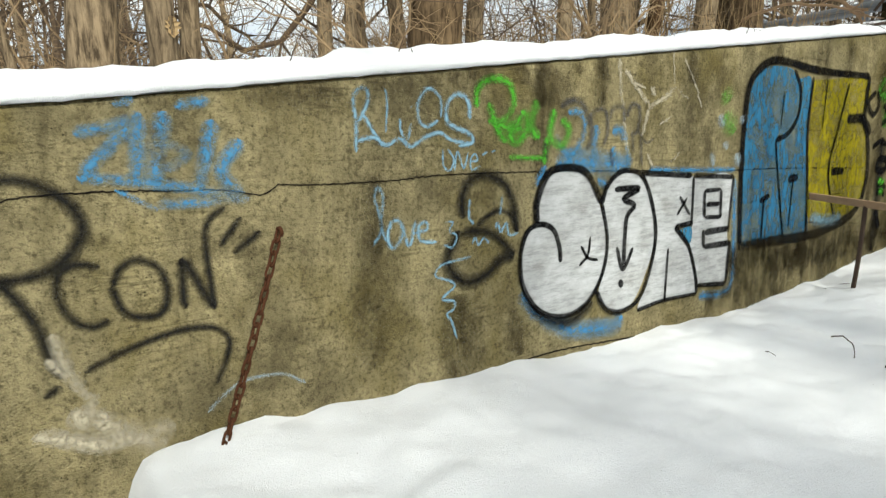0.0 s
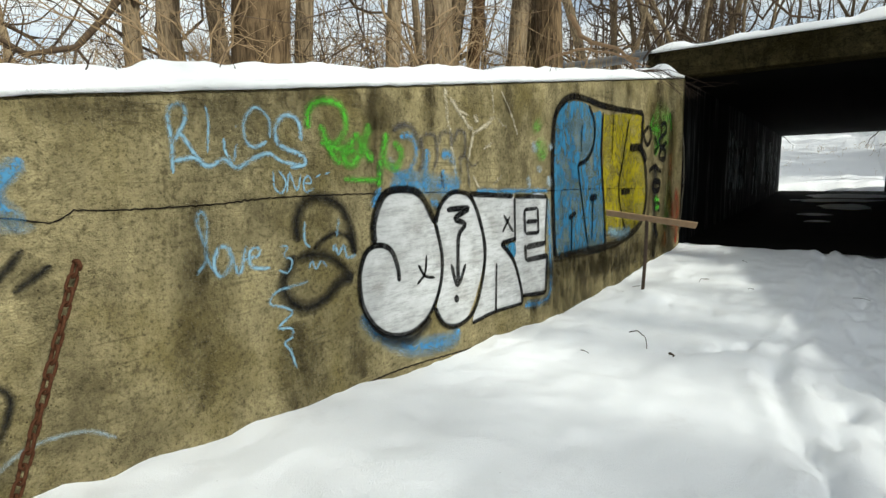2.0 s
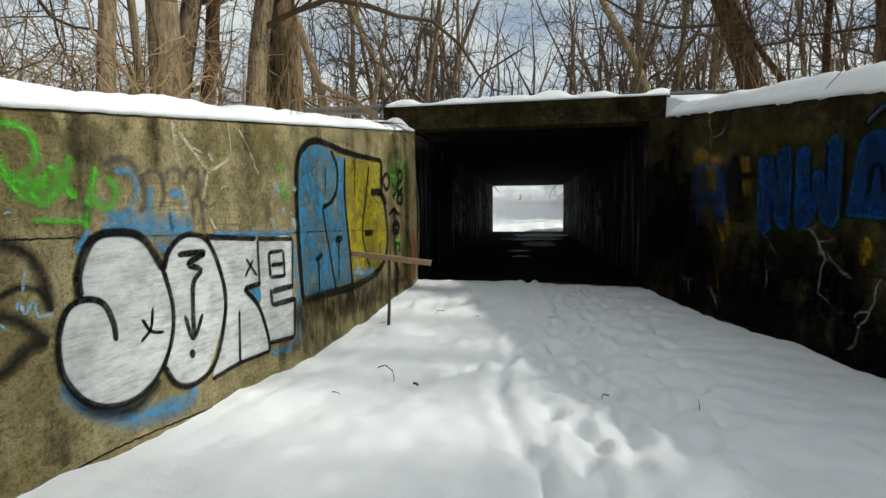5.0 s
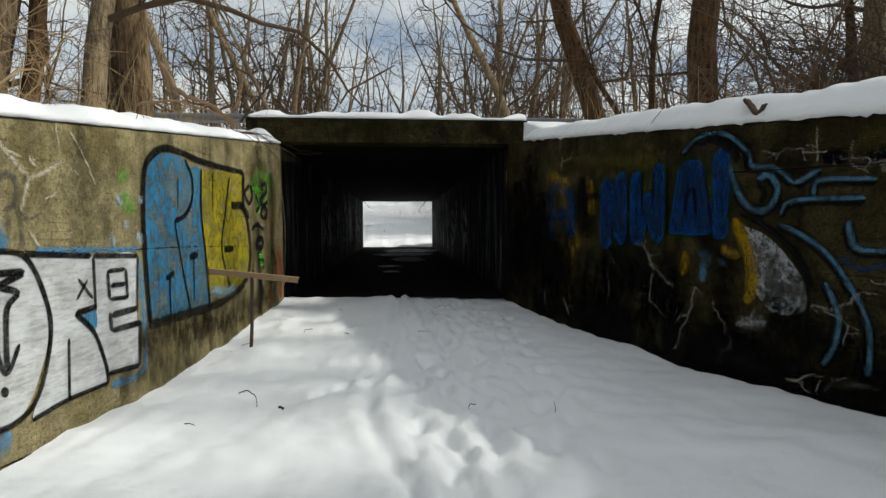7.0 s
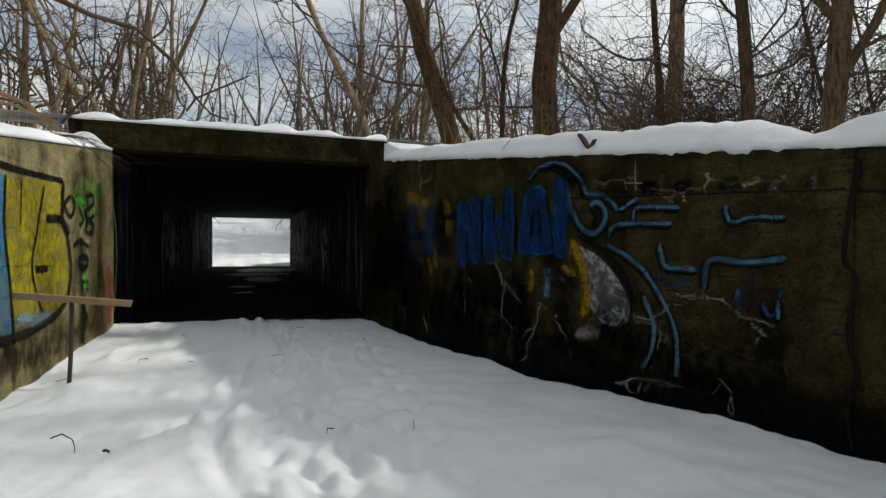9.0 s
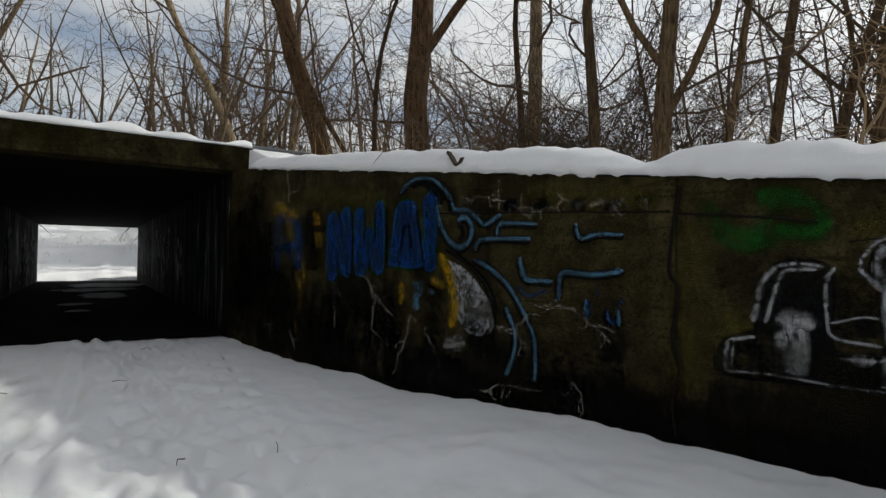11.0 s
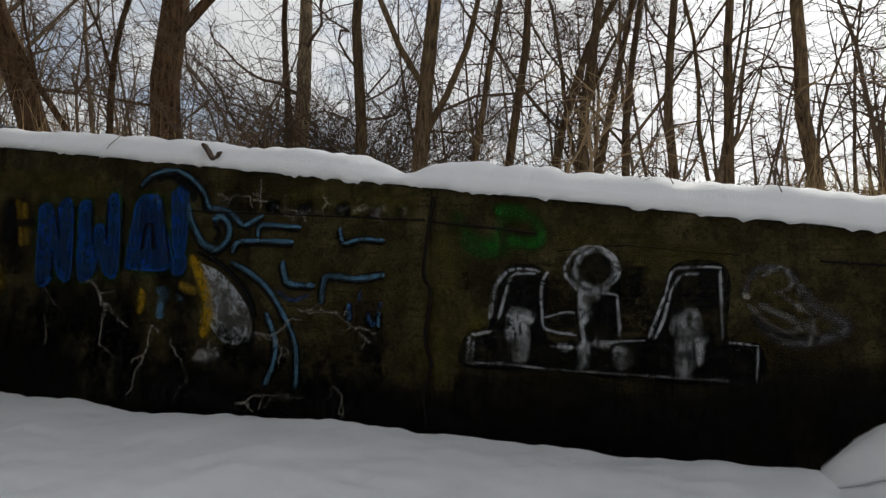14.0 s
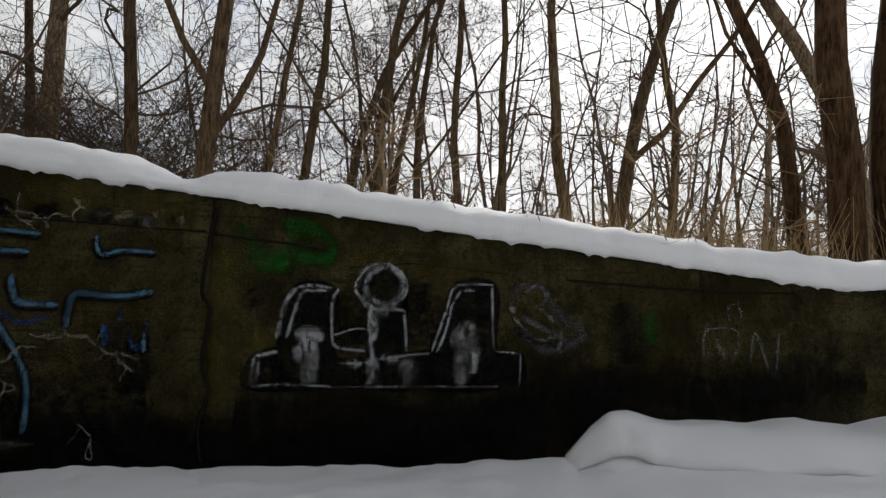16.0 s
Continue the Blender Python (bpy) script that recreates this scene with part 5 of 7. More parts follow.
stroke(g, "patch", OCHRE, 0.3, [(10.26, 1.21), (10.32, 0.78)])
stroke(g, "patch", ORANGE, 0.2, [(10.27, 1.82), (10.29, 1.4), (10.33, 1.32)])
stroke(g, "patch", ORANGE, 0.18, [(10.13, 0.41), (10.12, 0.11)])
stroke(g, "patch", RED, 0.22, [(10.65, 1.15), (10.79, 0.75), (10.75, 0.1)])
stroke(g, "patch", RED, 0.14, [(10.49, 0.93), (10.54, 0.37)])
stroke(g, "patch", BLACK, 0.07, [(9.11, 2.23), (8.91, 2.09), (9.1, 1.93), (9.25, 2.07), (9.16, 2.24)])
stroke(g, "patch", BLACK, 0.07, [(9.69, 2.27), (9.92, 2.32), (9.98, 2.18), (9.63, 2.02), (9.8, 1.92), (10.03, 2.0)])
stroke(g, "patch", BLACK, 0.07, [(9.41, 2.08), (9.57, 1.91), (9.41, 1.8)])
stroke(g, "patch", BLACK, 0.075, [(9.68, 1.91), (9.97, 1.85), (9.91, 1.7), (9.68, 1.73), (9.74, 1.88)])
stroke(g, "patch", BLACK, 0.07, [(9.19, 1.49), (9.45, 1.57), (9.79, 1.48)])
stroke(g, "patch", BLACK, 0.09, [(9.45, 1.34), (9.73, 1.3), (9.67, 1.16), (9.42, 1.2), (9.45, 1.34)])
stroke(g, "patch", BLACK, 0.07, [(9.5, 0.95), (9.66, 0.97), (9.78, 0.89)])
stroke(g, "patch", BLACK, 0.07, [(9.49, 0.84), (9.66, 0.87), (9.77, 0.78)])
stroke(g, "patch", BLACK, 0.1, [(9.54, 0.62), (9.71, 0.31)])
stroke(g, "patch", BLACK, 0.1, [(8.66, 1.88), (8.95, 1.79), (9.04, 1.66)])
stroke(g, "patch", GREEN, 0.1, [(9.5, 1.02), (9.72, 0.99)])
stroke(g, "patch", GREEN, 0.1, [(9.55, 0.87), (9.72, 0.85)])
# black strokes gather along the wall's foot and beside the tunnel mouth
g = graffito("old_paint", "wide fields of old black paint on the shaded wall, black along its foot", EAST_WALL)
stroke(g, "patch", BLACK_FIELD, 1.37, [(10.42, 1.51), (10.17, 0.61)])
stroke(g, "patch", BLACK_FIELD, 1.219, [(9.47, 0.66), (8.14, 0.59), (7.24, 0.34)])
stroke(g, "patch", BLACK_FIELD, 0.648, [(8.11, 2.31), (8.07, 1.34)])
stroke(g, "patch", BLACK_FIELD, 0.704, [(7.67, 0.99), (6.62, 0.9), (6.07, 0.51)])
stroke(g, "patch", BLACK_FIELD, 0.831, [(8.14, -0.07), (6.73, -0.1), (5.68, -0.12), (4.88, -0.17)])
stroke(g, "patch", BLACK_FIELD, 0.536, [(5.03, -0.15), (4.25, -0.07), (3.65, -0.04), (3.09, 0.04)])
stroke(g, "patch", BLACK_FIELD, 0.402, [(5.8, 1.46), (5.52, 1.13), (5.43, 0.6)])
stroke(g, "patch", BLACK_FIELD, 0.395, [(4.69, 0.71), (4.44, 0.52), (4.37, 0.31)])
stroke(g, "patch", BLACK_FIELD, 0.289, [(4.09, 0.37), (3.61, 0.24), (3.1, 0.32)])
stroke(g, "patch", BLACK_FIELD, 0.231, [(5.59, 2.54), (5.29, 2.37), (5.17, 2.1)])
stroke(g, "patch", BLACK_FIELD, 0.142, [(4.32, 2.21), (4.31, 2.07)])
stroke(g, "patch", BLACK_FIELD, 0.142, [(3.95, 2.19), (3.94, 2.05)])
stroke(g, "patch", BLACK_FIELD, 0.14, [(3.52, 2.17), (3.51, 2.02)])
stroke(g, "patch", BLACK_FIELD, 0.112, [(3.18, 2.12), (3.18, 2.02)])
stroke(g, "patch", BLACK_FIELD, 0.401, [(5.7, 0.16), (4.25, 0.06), (3.01, 0.03), (1.76, 0.03), (0.59, 0.09), (-0.23, 0.19)])
stroke(g, "patch", BLACK_FIELD, 0.294, [(3.13, 0.2), (2.07, 0.19), (0.83, 0.24), (-0.09, 0.49)])
stroke(g, "patch", BLACK_FIELD, 1.3, [(10.6, 2.4), (10.4, 1.3), (10.5, 0.1)])
stroke(g, "patch", BLACK_FIELD, 0.9, [(10.0, 2.9), (9.9, 2.0), (9.9, 1.0)])
stroke(g, "patch", BLACK_FIELD, 1.2, [(9.2, 1.3), (9.3, 0.6), (9.2, -0.1)])
stroke(g, "patch", BLACK_FIELD, 1.0, [(9.8, 0.2), (8.4, 0.1), (7.0, 0.1)])
stroke(g, "patch", BLACK_FIELD, 0.75, [(6.0, 0.12), (4.2, 0.12), (2.6, 0.15), (1.0, 0.18), (-0.6, 0.28)])
stroke(g, "patch", BLACK_FIELD, 0.6, [(2.4, 0.42), (1.0, 0.36), (-0.8, 0.55), (-2.6, 0.6)])
stroke(g, "patch", BLACK_FIELD, 0.5, [(0.2, 0.7), (-1.2, 0.62), (-3.2, 0.75)])
stroke(g, "patch", BLACK_FIELD, 0.35, [(3.3, 1.2), (3.2, 0.6)])
stroke(g, "patch", BLACK_FIELD, 0.3, [(-0.9, 1.45), (-1.0, 0.9)])
g = graffito("graffiti_piece", "dark blue block lettering edged in green on shaded concrete", EAST_WALL)
stroke(g, "edge", DARK_GREEN, 0.133, [(7.68, 2.19), (7.48, 2.2), (7.36, 1.82), (7.34, 2.2), (7.15, 2.21), (7.14, 1.36), (7.32, 1.34), (7.45, 1.68), (7.44, 1.31), (7.68, 1.28), (7.68, 2.19)])
stroke(g, "edge", DARK_GREEN, 0.121, [(7.02, 2.22), (6.85, 2.22), (6.81, 1.73), (6.75, 1.94), (6.65, 1.94), (6.59, 1.74), (6.58, 2.24), (6.42, 2.24), (6.42, 1.41), (6.6, 1.39), (6.7, 1.59), (6.79, 1.37), (7.01, 1.35), (7.02, 2.22)])
stroke(g, "edge", DARK_GREEN, 0.111, [(6.29, 1.45), (6.23, 1.82), (6.14, 2.22), (5.95, 2.29), (5.81, 2.24), (5.73, 1.94), (5.66, 1.48), (6.29, 1.45)])
stroke(g, "edge", DARK_GREEN, 0.106, [(5.66, 2.31), (5.45, 2.36), (5.46, 1.68), (5.6, 1.67), (5.66, 2.31)])
stroke(g, "edge", DARK_GREEN, 0.106, [(5.62, 1.58), (5.45, 1.6), (5.46, 1.43), (5.61, 1.41), (5.62, 1.58)])
fill(g, "letter", DEEP_FILL, [(7.68, 2.19), (7.48, 2.2), (7.36, 1.82), (7.34, 2.2), (7.15, 2.21), (7.14, 1.36), (7.32, 1.34), (7.45, 1.68), (7.44, 1.31), (7.68, 1.28)])
fill(g, "letter", DEEP_FILL, [(7.02, 2.22), (6.85, 2.22), (6.81, 1.73), (6.75, 1.94), (6.65, 1.94), (6.59, 1.74), (6.58, 2.24), (6.42, 2.24), (6.42, 1.41), (6.6, 1.39), (6.7, 1.59), (6.79, 1.37), (7.01, 1.35)])
fill(g, "letter", DEEP_FILL, [(6.29, 1.45), (6.23, 1.82), (6.14, 2.22), (5.95, 2.29), (5.81, 2.24), (5.73, 1.94), (5.66, 1.48)])
fill(g, "letter", DEEP_FILL, [(5.66, 2.31), (5.45, 2.36), (5.46, 1.68), (5.6, 1.67)])
fill(g, "letter", DEEP_FILL, [(5.62, 1.58), (5.45, 1.6), (5.46, 1.43), (5.61, 1.41)])
stroke(g, "letter", DEEP_BLUE, 0.033, [(7.68, 2.19), (7.48, 2.2), (7.36, 1.82), (7.34, 2.2), (7.15, 2.21), (7.14, 1.36), (7.32, 1.34), (7.45, 1.68), (7.44, 1.31), (7.68, 1.28), (7.68, 2.19)])
stroke(g, "letter", DEEP_BLUE, 0.03, [(7.02, 2.22), (6.85, 2.22), (6.81, 1.73), (6.75, 1.94), (6.65, 1.94), (6.59, 1.74), (6.58, 2.24), (6.42, 2.24), (6.42, 1.41), (6.6, 1.39), (6.7, 1.59), (6.79, 1.37), (7.01, 1.35), (7.02, 2.22)])
stroke(g, "letter", DEEP_BLUE, 0.028, [(6.29, 1.45), (6.23, 1.82), (6.14, 2.22), (5.95, 2.29), (5.81, 2.24), (5.73, 1.94), (5.66, 1.48), (6.29, 1.45)])
stroke(g, "letter", DEEP_BLUE, 0.026, [(5.66, 2.31), (5.45, 2.36), (5.46, 1.68), (5.6, 1.67), (5.66, 2.31)])
stroke(g, "letter", DEEP_BLUE, 0.026, [(5.62, 1.58), (5.45, 1.6), (5.46, 1.43), (5.61, 1.41), (5.62, 1.58)])
stroke(g, "gap", BLACK, 0.049, [(6.05, 1.66), (6.02, 1.92), (5.92, 1.94), (5.88, 1.67)])
stroke(g, "gap", BLACK, 0.034, [(7.4, 2.19), (7.35, 1.82)])
stroke(g, "gap", BLACK, 0.034, [(7.43, 1.31), (7.43, 1.65)])
stroke(g, "gap", BLACK, 0.041, [(7.09, 2.2), (7.08, 1.32)])
stroke(g, "gap", BLACK, 0.038, [(6.35, 2.24), (6.34, 1.42)])
stroke(g, "gap", BLACK, 0.032, [(6.82, 2.2), (6.79, 1.73)])
stroke(g, "gap", BLACK, 0.031, [(6.59, 2.22), (6.59, 1.76)])
stroke(g, "gap", BLACK, 0.031, [(6.69, 1.37), (6.7, 1.57)])
stroke(g, "gap", BLACK, 0.027, [(5.78, 2.24), (5.65, 1.5)])
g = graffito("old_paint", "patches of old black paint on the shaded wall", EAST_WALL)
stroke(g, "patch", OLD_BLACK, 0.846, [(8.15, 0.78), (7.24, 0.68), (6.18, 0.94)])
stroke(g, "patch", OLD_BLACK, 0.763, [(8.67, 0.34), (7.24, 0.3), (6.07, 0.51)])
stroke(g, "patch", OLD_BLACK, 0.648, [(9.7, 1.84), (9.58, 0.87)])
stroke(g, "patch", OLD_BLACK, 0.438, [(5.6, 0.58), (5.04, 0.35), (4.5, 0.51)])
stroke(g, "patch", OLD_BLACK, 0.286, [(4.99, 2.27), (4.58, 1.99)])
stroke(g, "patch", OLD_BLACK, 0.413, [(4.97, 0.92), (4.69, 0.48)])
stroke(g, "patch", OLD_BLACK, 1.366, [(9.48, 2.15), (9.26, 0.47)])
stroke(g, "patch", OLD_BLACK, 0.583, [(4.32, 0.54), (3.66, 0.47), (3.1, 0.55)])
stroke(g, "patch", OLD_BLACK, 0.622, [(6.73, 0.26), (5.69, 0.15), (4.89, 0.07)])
g = graffito("graffiti_scrawl", "dull blue and ochre scrawl on dark concrete", EAST_WALL)
stroke(g, "patch", OCHRE, 0.193, [(8.91, 2.27), (8.46, 1.52), (8.28, 1.14)])
stroke(g, "patch", OCHRE, 0.097, [(8.4, 1.04), (8.49, 0.55)])
stroke(g, "patch", OCHRE, 0.102, [(6.06, 1.2), (6.08, 0.95)])
stroke(g, "patch", OCHRE, 0.091, [(8.08, 2.3), (7.96, 1.7)])
stroke(g, "patch", DULL_BLUE, 0.238, [(9.14, 1.31), (9.15, 2.14), (8.79, 2.25), (8.53, 1.98), (8.49, 1.33)])
stroke(g, "patch", DULL_BLUE, 0.172, [(9.06, 1.7), (8.41, 1.76)])
stroke(g, "patch", DULL_BLUE, 0.157, [(8.97, 1.92), (8.68, 1.52), (8.39, 1.37)])
stroke(g, "patch", OCHRE, 0.212, [(9.17, 2.36), (8.5, 2.24)])
stroke(g, "patch", OCHRE, 0.135, [(8.57, 1.33), (8.42, 1.04)])
stroke(g, "patch", OCHRE, 0.108, [(7.96, 2.25), (7.86, 1.7)])
stroke(g, "patch", OCHRE, 0.123, [(9.27, 2.25), (9.17, 2.45), (8.87, 2.37)])
stroke(g, "patch", OCHRE, 0.103, [(5.53, 1.3), (5.28, 1.21)])
stroke(g, "patch", OCHRE, 0.088, [(8.58, 0.54), (8.52, 0.3)])
stroke(g, "patch", BLACK, 0.169, [(8.19, 2.22), (8.22, 1.71)])
stroke(g, "patch", BLACK, 0.089, [(8.15, 1.99), (7.76, 1.99)])
g = graffito("graffiti_piece", "pale blue curling outline drawing on dark concrete", EAST_WALL)
stroke(g, "shade", BLACK, 0.095, [(6.12, 2.38), (5.97, 2.5), (5.74, 2.55), (5.47, 2.49), (5.23, 2.28), (5.17, 2.13), (4.93, 2.09), (4.72, 1.93)])
stroke(g, "shade", BLACK, 0.084, [(4.71, 1.91), (4.47, 2.03)])
stroke(g, "shade", BLACK, 0.103, [(5.45, 2.17), (5.38, 1.97), (5.22, 1.74), (5.03, 1.67), (4.9, 1.79), (4.91, 1.94), (5.0, 2.02), (5.11, 1.98)])
stroke(g, "shade", BLACK, 0.083, [(4.53, 1.8), (4.52, 1.9), (4.41, 1.93), (4.02, 1.9)])
stroke(g, "shade", BLACK, 0.087, [(4.84, 1.62), (4.8, 1.72), (4.66, 1.76), (4.1, 1.75)])
stroke(g, "shade", BLACK, 0.07, [(3.59, 1.9), (3.57, 1.8), (3.51, 1.75), (3.35, 1.79), (3.1, 1.77)])
stroke(g, "shade", BLACK, 0.09, [(4.23, 1.56), (4.2, 1.41), (4.13, 1.32), (3.84, 1.31)])
stroke(g, "shade", BLACK, 0.083, [(3.77, 1.13), (3.76, 1.3), (3.7, 1.41), (3.39, 1.4), (3.1, 1.45)])
stroke(g, "shade", BLACK, 0.086, [(4.87, 1.53), (4.65, 1.45), (4.4, 1.27), (4.22, 1.03), (4.08, 0.78), (4.03, 0.53), (4.04, 0.26)])
stroke(g, "shade", BLACK, 0.088, [(4.41, 1.02), (4.32, 0.83), (4.29, 0.64), (4.33, 0.42), (4.41, 0.26)])
stroke(g, "shade", BLACK, 0.074, [(3.48, 1.15), (3.46, 0.97)])
stroke(g, "shade", BLACK, 0.07, [(3.28, 1.04), (3.21, 0.93)])
stroke(g, "shade", BLACK, 0.069, [(3.15, 1.09), (3.15, 0.92)])
stroke(g, "line", SKY_BLUE, 0.049, [(6.1, 2.4), (5.95, 2.52), (5.72, 2.57), (5.46, 2.51), (5.21, 2.29), (5.15, 2.15), (4.92, 2.11), (4.71, 1.94)])
stroke(g, "line", SKY_BLUE, 0.044, [(4.7, 1.93), (4.46, 2.05)])
stroke(g, "line", SKY_BLUE, 0.063, [(5.43, 2.19), (5.37, 1.99), (5.21, 1.75), (5.02, 1.69), (4.89, 1.81), (4.89, 1.96), (4.99, 2.04), (5.1, 2.0)])
stroke(g, "line", SKY_BLUE, 0.043, [(4.52, 1.82), (4.51, 1.92), (4.4, 1.95), (4.01, 1.92)])
stroke(g, "line", SKY_BLUE, 0.045, [(4.83, 1.64), (4.79, 1.74), (4.64, 1.78), (4.09, 1.77)])
stroke(g, "line", SKY_BLUE, 0.036, [(3.58, 1.92), (3.56, 1.81), (3.51, 1.76), (3.35, 1.8), (3.1, 1.79)])
stroke(g, "line", SKY_BLUE, 0.055, [(4.22, 1.58), (4.19, 1.43), (4.12, 1.34), (3.83, 1.33)])
stroke(g, "line", SKY_BLUE, 0.051, [(3.76, 1.14), (3.75, 1.32), (3.69, 1.43), (3.38, 1.41), (3.09, 1.46)])
stroke(g, "line", SKY_BLUE, 0.049, [(4.85, 1.55), (4.64, 1.46), (4.39, 1.29), (4.21, 1.05), (4.07, 0.8), (4.02, 0.55), (4.03, 0.28)])
stroke(g, "line", SKY_BLUE, 0.05, [(4.4, 1.03), (4.31, 0.85), (4.27, 0.66), (4.32, 0.43), (4.4, 0.28)])
stroke(g, "line", SKY_BLUE, 0.042, [(3.47, 1.17), (3.45, 0.98)])
stroke(g, "line", SKY_BLUE, 0.04, [(3.27, 1.05), (3.2, 0.95)])
stroke(g, "line", SKY_BLUE, 0.039, [(3.15, 1.11), (3.14, 0.94)])
stroke(g, "line", DULL_BLUE, 0.042, [(4.27, 1.26), (4.11, 1.17), (3.9, 1.23)])
stroke(g, "line", DULL_BLUE, 0.041, [(3.45, 1.17), (3.43, 0.99)])
stroke(g, "line", DULL_BLUE, 0.035, [(3.26, 1.1), (3.22, 0.97), (3.15, 1.0)])
stroke(g, "line", DULL_BLUE, 0.032, [(3.34, 1.31), (3.35, 1.18)])
stroke(g, "line", DULL_BLUE, 0.03, [(3.15, 1.11), (3.11, 1.2)])
stroke(g, "shade", BLACK, 0.078, [(5.86, 2.47), (5.67, 2.5), (5.41, 2.35), (5.33, 2.21)])
stroke(g, "shade", BLACK, 0.061, [(5.07, 1.96), (5.0, 1.85), (5.06, 1.77)])
stroke(g, "shade", BLACK, 0.098, [(4.33, 2.16), (4.32, 2.1)])
stroke(g, "shade", BLACK, 0.102, [(3.97, 2.14), (3.96, 2.07)])
stroke(g, "shade", BLACK, 0.103, [(3.55, 2.13), (3.55, 2.06)])
stroke(g, "shade", BLACK, 0.035, [(5.28, 1.66), (4.91, 1.47), (4.63, 1.19), (4.53, 0.85), (4.59, 0.61)])
g = graffito("graffiti_piece", "worn white and yellow painted shape on dark concrete", EAST_WALL)
fill(g, "white_fill", WHITE_WORN, [(5.24, 1.53), (5.05, 1.47), (4.84, 1.32), (4.63, 1.07), (4.56, 0.85), (4.63, 0.71), (4.9, 0.68), (5.12, 0.9), (5.18, 1.22)])
stroke(g, "band", YELLOW_BAND, 0.139, [(5.38, 1.61), (5.22, 1.34), (5.13, 1.0), (5.19, 0.72)])
stroke(g, "band", YELLOW_BAND, 0.094, [(6.06, 1.23), (6.02, 1.11), (6.08, 0.93)])
stroke(g, "spray", SKY_BLUE, 0.111, [(5.77, 1.25), (5.7, 1.17), (5.77, 1.04), (5.75, 0.89)])
stroke(g, "edge", BLACK, 0.04, [(5.13, 1.63), (4.8, 1.41), (4.6, 1.19), (4.52, 0.97)])
stroke(g, "band", SKY_BLUE, 0.097, [(5.84, 1.21), (5.75, 1.18), (5.79, 0.89)])
stroke(g, "band", SKY_BLUE, 0.06, [(5.57, 1.16), (5.44, 1.1)])
stroke(g, "band", SKY_BLUE, 0.069, [(5.87, 2.29), (5.8, 2.16)])
stroke(g, "band", WHITE_WORN, 0.16, [(5.27, 0.5), (4.97, 0.58)])
g = graffito("lime_streaks", "white lime seeping in branching cracks from dark concrete", EAST_WALL)
stroke(g, "streak", LIME, 0.034, [(7.57, 1.21), (7.57, 1.13), (7.51, 1.05), (7.48, 1.0), (7.51, 0.92), (7.53, 0.83)])
stroke(g, "streak", LIME, 0.043, [(7.53, 0.83), (7.5, 0.73), (7.49, 0.61), (7.48, 0.6), (7.51, 0.49), (7.54, 0.36), (7.52, 0.3)])
stroke(g, "streak", LIME, 0.031, [(7.5, 0.73), (7.47, 0.74), (7.45, 0.74)])
stroke(g, "streak", LIME, 0.031, [(7.57, 1.21), (7.49, 1.13), (7.43, 1.06), (7.36, 0.99), (7.29, 0.95)])
stroke(g, "streak", LIME, 0.039, [(6.8, 1.29), (6.73, 1.23), (6.67, 1.15), (6.63, 1.07), (6.57, 1.0), (6.58, 0.9), (6.62, 0.83), (6.61, 0.77)])
stroke(g, "streak", LIME, 0.027, [(6.61, 0.77), (6.63, 0.66), (6.63, 0.64), (6.64, 0.55)])
stroke(g, "streak", LIME, 0.023, [(6.67, 1.15), (6.55, 1.16), (6.51, 1.16), (6.47, 1.18), (6.43, 1.19)])
stroke(g, "streak", LIME, 0.023, [(6.64, 0.55), (6.56, 0.52), (6.48, 0.47), (6.39, 0.41), (6.29, 0.38)])
stroke(g, "streak", LIME, 0.024, [(6.8, 1.29), (6.74, 1.31), (6.73, 1.32), (6.69, 1.34)])
stroke(g, "streak", LIME, 0.024, [(6.8, 1.29), (6.91, 1.28), (7.0, 1.26)])
stroke(g, "streak", LIME, 0.035, [(6.63, 1.13), (6.63, 1.02), (6.54, 1.03), (6.46, 0.95), (6.42, 0.92), (6.33, 0.84), (6.21, 0.79)])
stroke(g, "streak", LIME, 0.018, [(6.46, 0.95), (6.53, 0.96), (6.57, 0.96)])
stroke(g, "streak", LIME, 0.018, [(6.54, 1.03), (6.59, 1.04), (6.63, 1.05)])
stroke(g, "streak", LIME, 0.027, [(5.87, 0.82), (5.91, 0.71), (5.92, 0.61), (5.91, 0.59), (5.98, 0.47)])
stroke(g, "streak", LIME, 0.03, [(5.98, 0.47), (5.98, 0.44), (6.01, 0.37), (6.08, 0.3), (6.1, 0.18), (6.12, 0.15), (6.11, 0.1), (6.2, 0.01)])
stroke(g, "streak", LIME, 0.026, [(5.98, 0.47), (6.08, 0.44), (6.13, 0.4), (6.14, 0.37)])
stroke(g, "streak", LIME, 0.025, [(5.87, 0.82), (5.82, 0.79), (5.79, 0.76), (5.78, 0.74)])
stroke(g, "streak", LIME, 0.024, [(5.6, 0.7), (5.61, 0.62), (5.54, 0.57), (5.53, 0.52), (5.46, 0.47), (5.44, 0.39), (5.42, 0.37), (5.36, 0.3)])
stroke(g, "streak", LIME, 0.03, [(5.36, 0.3), (5.37, 0.25), (5.34, 0.19)])
stroke(g, "streak", LIME, 0.016, [(5.46, 0.47), (5.43, 0.47), (5.43, 0.47), (5.43, 0.47)])
stroke(g, "streak", LIME, 0.016, [(5.36, 0.3), (5.41, 0.21), (5.49, 0.13), (5.51, 0.05), (5.55, -0.02)])
stroke(g, "streak", LIME, 0.03, [(4.56, 0.8), (4.51, 0.81), (4.41, 0.8), (4.35, 0.79)])
stroke(g, "streak", LIME, 0.033, [(4.35, 0.79), (4.3, 0.8), (4.24, 0.85), (4.19, 0.87), (4.16, 0.92), (4.1, 0.98)])
